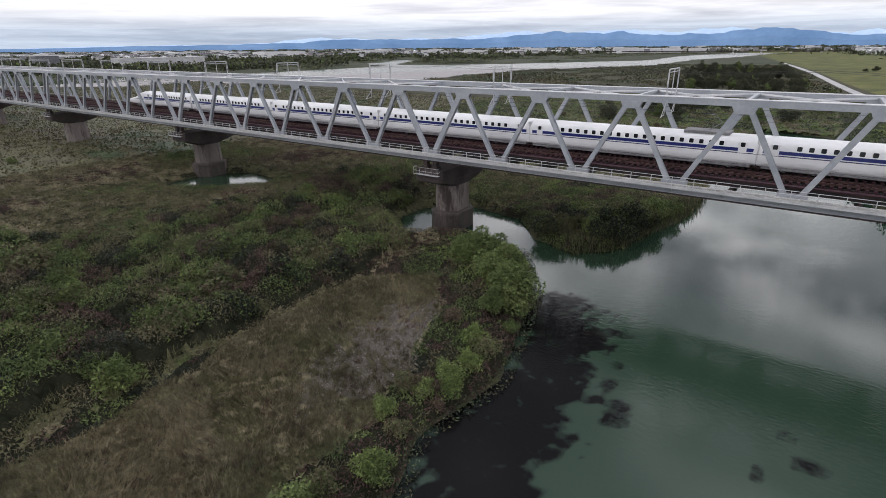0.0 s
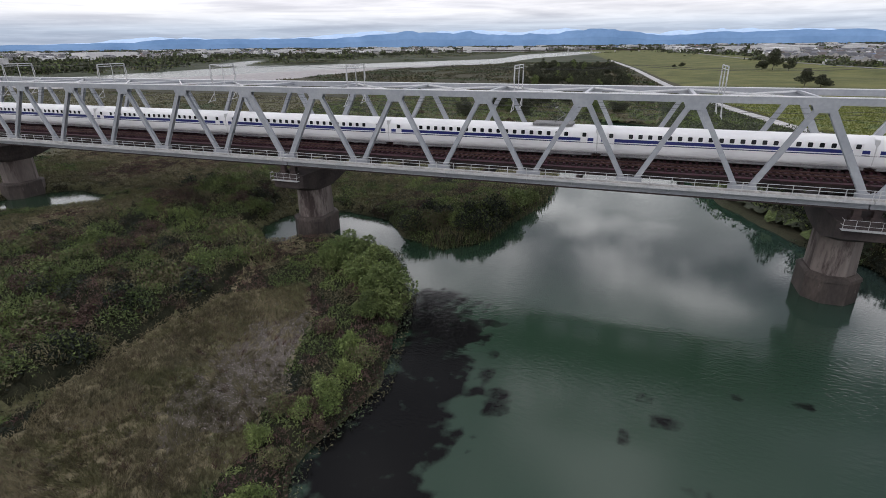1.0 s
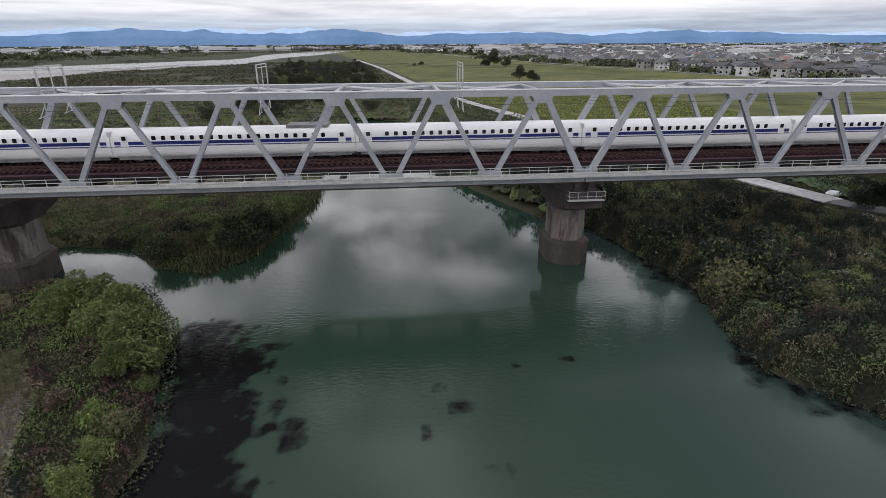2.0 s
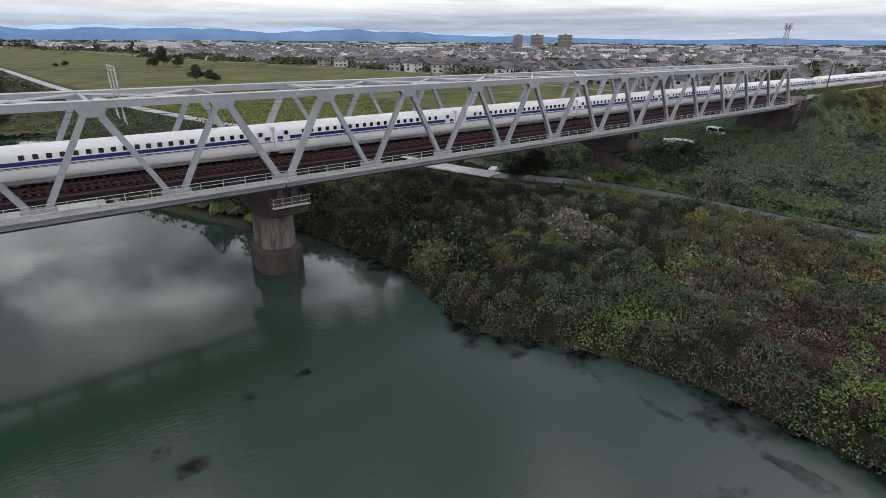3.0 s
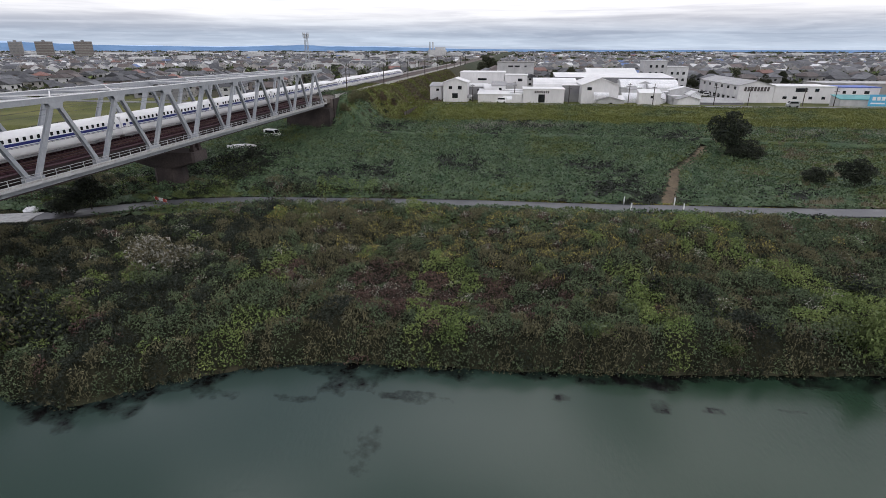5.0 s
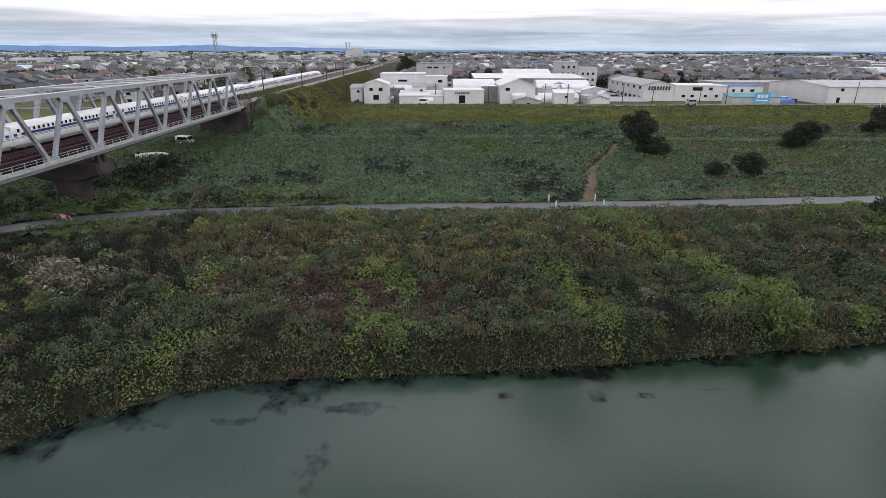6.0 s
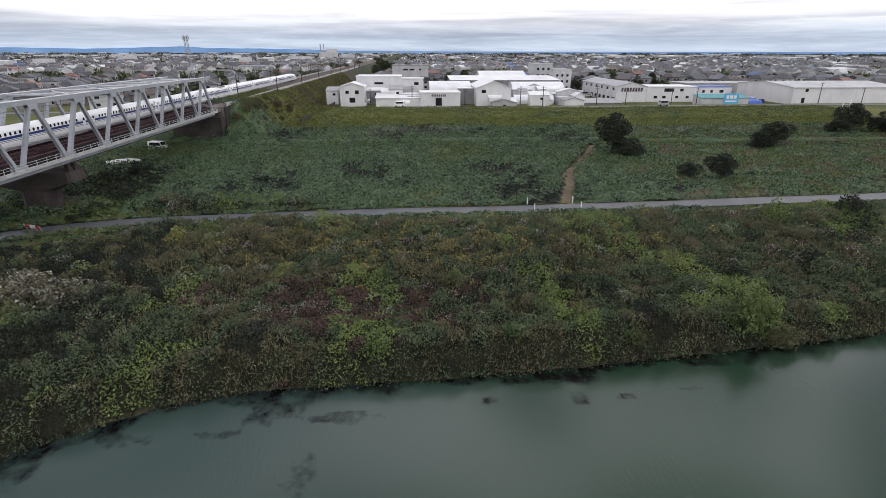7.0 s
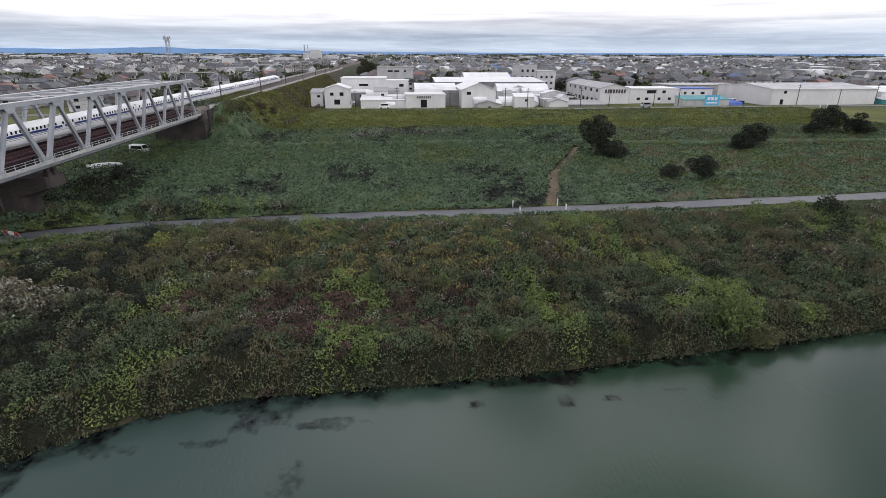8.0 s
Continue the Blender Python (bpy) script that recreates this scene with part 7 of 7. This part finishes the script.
def car_meshes(mat, van):
    w = 0.74
    prof = [(-1.65, 0.3), (1.65, 0.3), (1.7, 0.75), (1.0, 0.95), (0.45, 1.5), (-1.3, 1.55), (-1.66, 1.0)] if not van else [(-1.65, 0.3), (1.65, 0.3), (1.68, 0.9), (1.4, 1.15), (1.05, 1.85), (-1.6, 1.88), (-1.67, 1.0)]
    body = Shape().loft([[(x, y, z - (0.05 if abs(y) > w - 0.05 and z > 1.2 else 0)) for x, z in prof] for y in (-w, -w + 0.1, w - 0.1, w)]).mesh("body", mat)
    g = Shape()
    for s in (-1, 1):
        z0, z1 = (1.0, 1.42) if not van else (1.15, 1.7)
        g.loft([[(-1.25, s * w, z0), (0.75 if not van else 1.15, s * w, z0), (0.42 if not van else 0.95, s * w, z1), (-1.15, s * w, z1)], [(-1.25, s * (w + 0.012), z0), (0.75 if not van else 1.15, s * (w + 0.012), z0), (0.42 if not van else 0.95, s * (w + 0.012), z1), (-1.15, s * (w + 0.012), z1)]])
    ws = Shape().loft([[(0.95, y, 1.0), (0.5, y, 1.46), (0.52, y, 1.48), (0.98, y, 1.01)] if not van else [(1.37, y, 1.2), (1.07, y, 1.8), (1.1, y, 1.8), (1.41, y, 1.2)] for y in (-0.62, 0.62)])
    rw = Shape().box(-1.69, -1.6, -0.6, 0.6, 1.05 if not van else 1.15, 1.45 if not van else 1.7)
    return body, g.mesh("side_window", GLASS), ws.mesh("windscreen", GLASS), rw.mesh("rear_window", GLASS)


CARS = {(c, v): car_meshes(CAR_PAINT[c], v) for c in CAR_PAINT for v in (0, 1)}


def car(x, y, z, turn, colour="white", van=0, where="parked in the works yard", group="parked cars", s=1.0):
    c = thing("car" if not van else "van", f"{colour} {'van' if van else 'car'} {where}", "car" if not van else "van", group, at=(x, y, z), turn=turn)
    c.scale = (s, s, s)
    for n, me in zip(("body", "side_window", "windscreen", "rear_window"), CARS[(colour, van)]):
        part(n, me, None, c)
    for a in (-1.05, 1.05):
        for b in (-0.68, 0.68):
            part("wheel", wheel_me, None, c, at=pose(a, b, 0.31))


def gz(x, y):
    return float(land(np.array([float(x)]), np.array([float(y)]))[0])


car(173, 12, gz(173, 12) + 0.05, 255, "white", 1, "parked on the grass under the bridge", "", 1.25)
car(252.5, -45, gz(252.5, -45) + 0.16, 92, "white", 1, "on the levee road", "cars on the levee road", 1.2)
car(252, -150, gz(251.5, -150) + 0.2, 88, "silver", 1, "on the levee road", "cars on the levee road", 1.2)
for r_ in range(3):
    for i in range(9):
        car(281 + 6.5 * r_, -188.5 - 2.55 * i - (0 if r_ else 0), 3.55, 0, ("white", "silver", "black", "white", "blue", "silver")[(i * 5 + r_ * 2) % 6], (i + r_) % 3 == 0, s=1.2)
for i in range(6):
    car(318 + 5 * i, -140.5, 3.6, 90, ("white", "silver", "black")[i % 3], i % 2, s=1.2)
yard = solid("works_yard", Shape().box(258.5, 380, -330, -12, 2.4, 3.55), surf("yard_asphalt", (0.13, 0.13, 0.135), (0.20, 0.20, 0.20), 0.2, 0.8, 0, 0.1), "grey asphalt yard of the works", "yard", kind="structure")


def utility_pole(x, y, h=10.0):
    p = thing("utility_pole", "slim grey concrete utility pole with cross arms", "pole", "utility poles", at=(x, y, 2.8))
    part("shaft", Shape().tube((0, 0, 0), (0, 0, h), 0.19, 7, 0.12), CONC_D, p)
    for z in (h - 0.5, h - 1.4):
        part("arm", Shape().box(-0.05, 0.05, -0.9, 0.9, z - 0.06, z + 0.06), CONC_D, p)


for y in (-33, -50, -72, -95, -104, -128, -141, -159, -171, -226, -243, -262):
    utility_pole(262 + (y % 7), y, 8.5 + (y % 3))
for y, h in ((-221, 4.0), (-224, 4.5), (-101, 3.2)):
    solid("marker_post", Shape().tube((247, y, gz(247, y) - 0.3), (247, y, gz(247, y) + h * 0.7), 0.13, 6), WHITE, "white marker post beside the levee road", "post", "marker posts")

# ---- landmarks far off ----
m = thing("lattice_mast", "tall grey lattice telecom mast with a top platform", "mast", at=(420, 98, 3))
s = Shape()
for a in range(4):
    c0, c1 = (1.6 * (1 if a in (0, 1) else -1), 1.6 * (1 if a in (0, 3) else -1)), (0.8 * (1 if a in (0, 1) else -1), 0.8 * (1 if a in (0, 3) else -1))
    s.tube((*c0, 0), (*c1, 31), 0.16, 5)
part("leg_frame", s, STEEL, m)
s = Shape()
for i in range(10):
    r0, r1, z0, z1 = 1.6 - 0.08 * i, 1.6 - 0.08 * (i + 1), 3.1 * i, 3.1 * (i + 1)
    for a, b in (((1, 1), (-1, 1)), ((-1, 1), (-1, -1)), ((-1, -1), (1, -1)), ((1, -1), (1, 1))):
        s.tube((a[0] * r0, a[1] * r0, z0), (b[0] * r1, b[1] * r1, z1), 0.08, 4)
part("bracing", s, STEEL, m)
part("platform", Shape().tube((0, 0, 29), (0, 0, 29.4), 2.0, 10).tube((0, 0, 31), (0, 0, 31.3), 2.0, 10), STEEL, m)
for i in range(6):
    part("antenna", Shape().box(1.9 * math.cos(i * 1.047) - 0.15, 1.9 * math.cos(i * 1.047) + 0.15, 1.9 * math.sin(i * 1.047) - 0.15, 1.9 * math.sin(i * 1.047) + 0.15, 29.6, 32.4), GALV, m)
for i, (x, y, w) in enumerate(((1200, 1112, 26), (1200, 1038, 34), (1200, 938, 36))):
    b = thing("apartment_block", "tall brownish apartment block in the far town", "building", "apartment blocks", at=(x, y, 3), turn=40)
    wl = part("wall", Shape().box(-7, 7, -w / 2, w / 2, 0, 36), WALLS[3] if i else WALLS[2], b)
    part("roof", Shape().box(-7.4, 7.4, -w / 2 - 0.4, w / 2 + 0.4, 36, 37).box(-2, 2, -3, 3, 37, 40), WALLS[2], b)
    for k in range(10):
        part("balcony", Shape().box(-8.2, -7, -w / 2 + 0.5, w / 2 - 0.5, 2.5 + 3.4 * k, 3.7 + 3.4 * k), WALLS[1], wl)
pl = thing("incinerator_plant", "pale far plant building with two tall chimneys", "building", at=(1500, 175, 3))
part("hall", Shape().box(-15, 15, -32, 12, 0, 20).box(-10, 10, -30, -5, 20, 27), WALLS[0], pl)
for y in (10, 2):
    part("chimney", Shape().tube((0, y, 0), (0, y, 40), 2.2, 10, 1.5), WALLS[0] if y < 5 else STEEL, pl)
big = works_building("large dark block of flats beyond the river", -850, -835, 246, 274, 16, wall=ROOFS[2], cover=ROOFS[2], name="distant_block")
works_building("long pale hall beyond the river", -745, -720, 300, 420, 13, wall=WALLS[0], cover=SHEET_R, name="distant_hall")
works_building("white warehouse on the far plain", -1040, -1000, 740, 860, 16, wall=SHEET, cover=SHEET_R, name="distant_hall")
# far road bridge over the big river
fb = thing("far_bridge", "low dark road bridge across the far river", "bridge")
part("deck", Shape().beam((-520, 1500, 7), (80, 1560, 7), 9, 2.2, (0, 1, 0)), STEEL_D, fb)
for i in range(9):
    part("pier", Shape().box(-480 + 62 * i, -476 + 62 * i, 1500 + 6.2 * i, 1508 + 6.2 * i, -1, 6.2), CONC_L, fb)

# ---- small things on the flood plain ----
bo = thing("boat", "white upturned boat hull lying in the grass", "boat", at=(156.5, 12, gz(156.5, 12) + 0.25), turn=-62)
part("hull", Shape().loft([[(x, w * y, h * z) for y, z in ((-1, 0), (-0.9, 0.55), (-0.5, 0.9), (0, 1), (0.5, 0.9), (0.9, 0.55), (1, 0))] for x, w, h in ((-3.2, 0.85, 0.75), (-1, 1.05, 0.9), (1.4, 0.95, 0.85), (2.8, 0.5, 0.65), (3.4, 0.08, 0.4))]), WHITE, bo, smooth=True)
for x, y, w, h in ((138, 8.8, 1.5, 0.5), (137, 7.6, 0.8, 0.7), (97.5, 5.2, 1.3, 0.5), (95.5, 4.2, 0.8, 0.5), (98.5, 1.5, 1.1, 0.3), (104.5, 17, 2.0, 0.7), (112.5, 11.5, 1.8, 0.6)):
    r = np.random.RandomState(int(x * 7))
    sh = Shape().loft([[(w * k * math.cos(t) * (0.8 + 0.4 * r.rand()), w * k * math.sin(t) * (0.8 + 0.4 * r.rand()), z) for t in [i * 0.785 for i in range(8)]] for k, z in ((0.5, -0.2), (0.52, h * 0.5), (0.3, h))])
    ob = solid("tarpaulin_bale", sh, TARP, "white tarpaulin-wrapped bale dumped on the grass", "bale", "tarpaulin bales")
    ob.location = (x, y, gz(x, y))
RED = surf("red_barrier", (0.35, 0.045, 0.03), (0.42, 0.07, 0.045), 1, 0.5, 0, 0)
rb_ = thing("road_barrier", "red and white barrier boards beside the path", "barrier", at=(111, 1.2, gz(111, 1.2)), turn=64)
for i in range(3):
    part("board", Shape().box(-1.6 + i * 1.1, -0.65 + i * 1.1, -0.04, 0.04, 0.5, 0.95), RED if i != 1 else WHITE, rb_)
for i in range(4):
    part("leg", Shape().beam((-1.6 + i * 1.1, -0.3, -0.1), (-1.6 + i * 1.1, 0.1, 0.95), 0.06, 0.06, (1, 0, 0)), GALV, rb_)
for x, y in ((120.6, -68.2), (117.2, -68.6), (121.0, -75.6), (117.7, -76.0)):
    b = thing("bollard", "slim white plastic bollard beside the path", "bollard", "path bollards", at=(x, y, gz(x, y)))
    part("post", Shape().tube((0, 0, -0.2), (0, 0, 1.15), 0.10, 8), WHITE, b)
    part("cap", Shape().tube((0, 0, 1.15), (0, 0, 1.22), 0.07, 8), GALV, b)
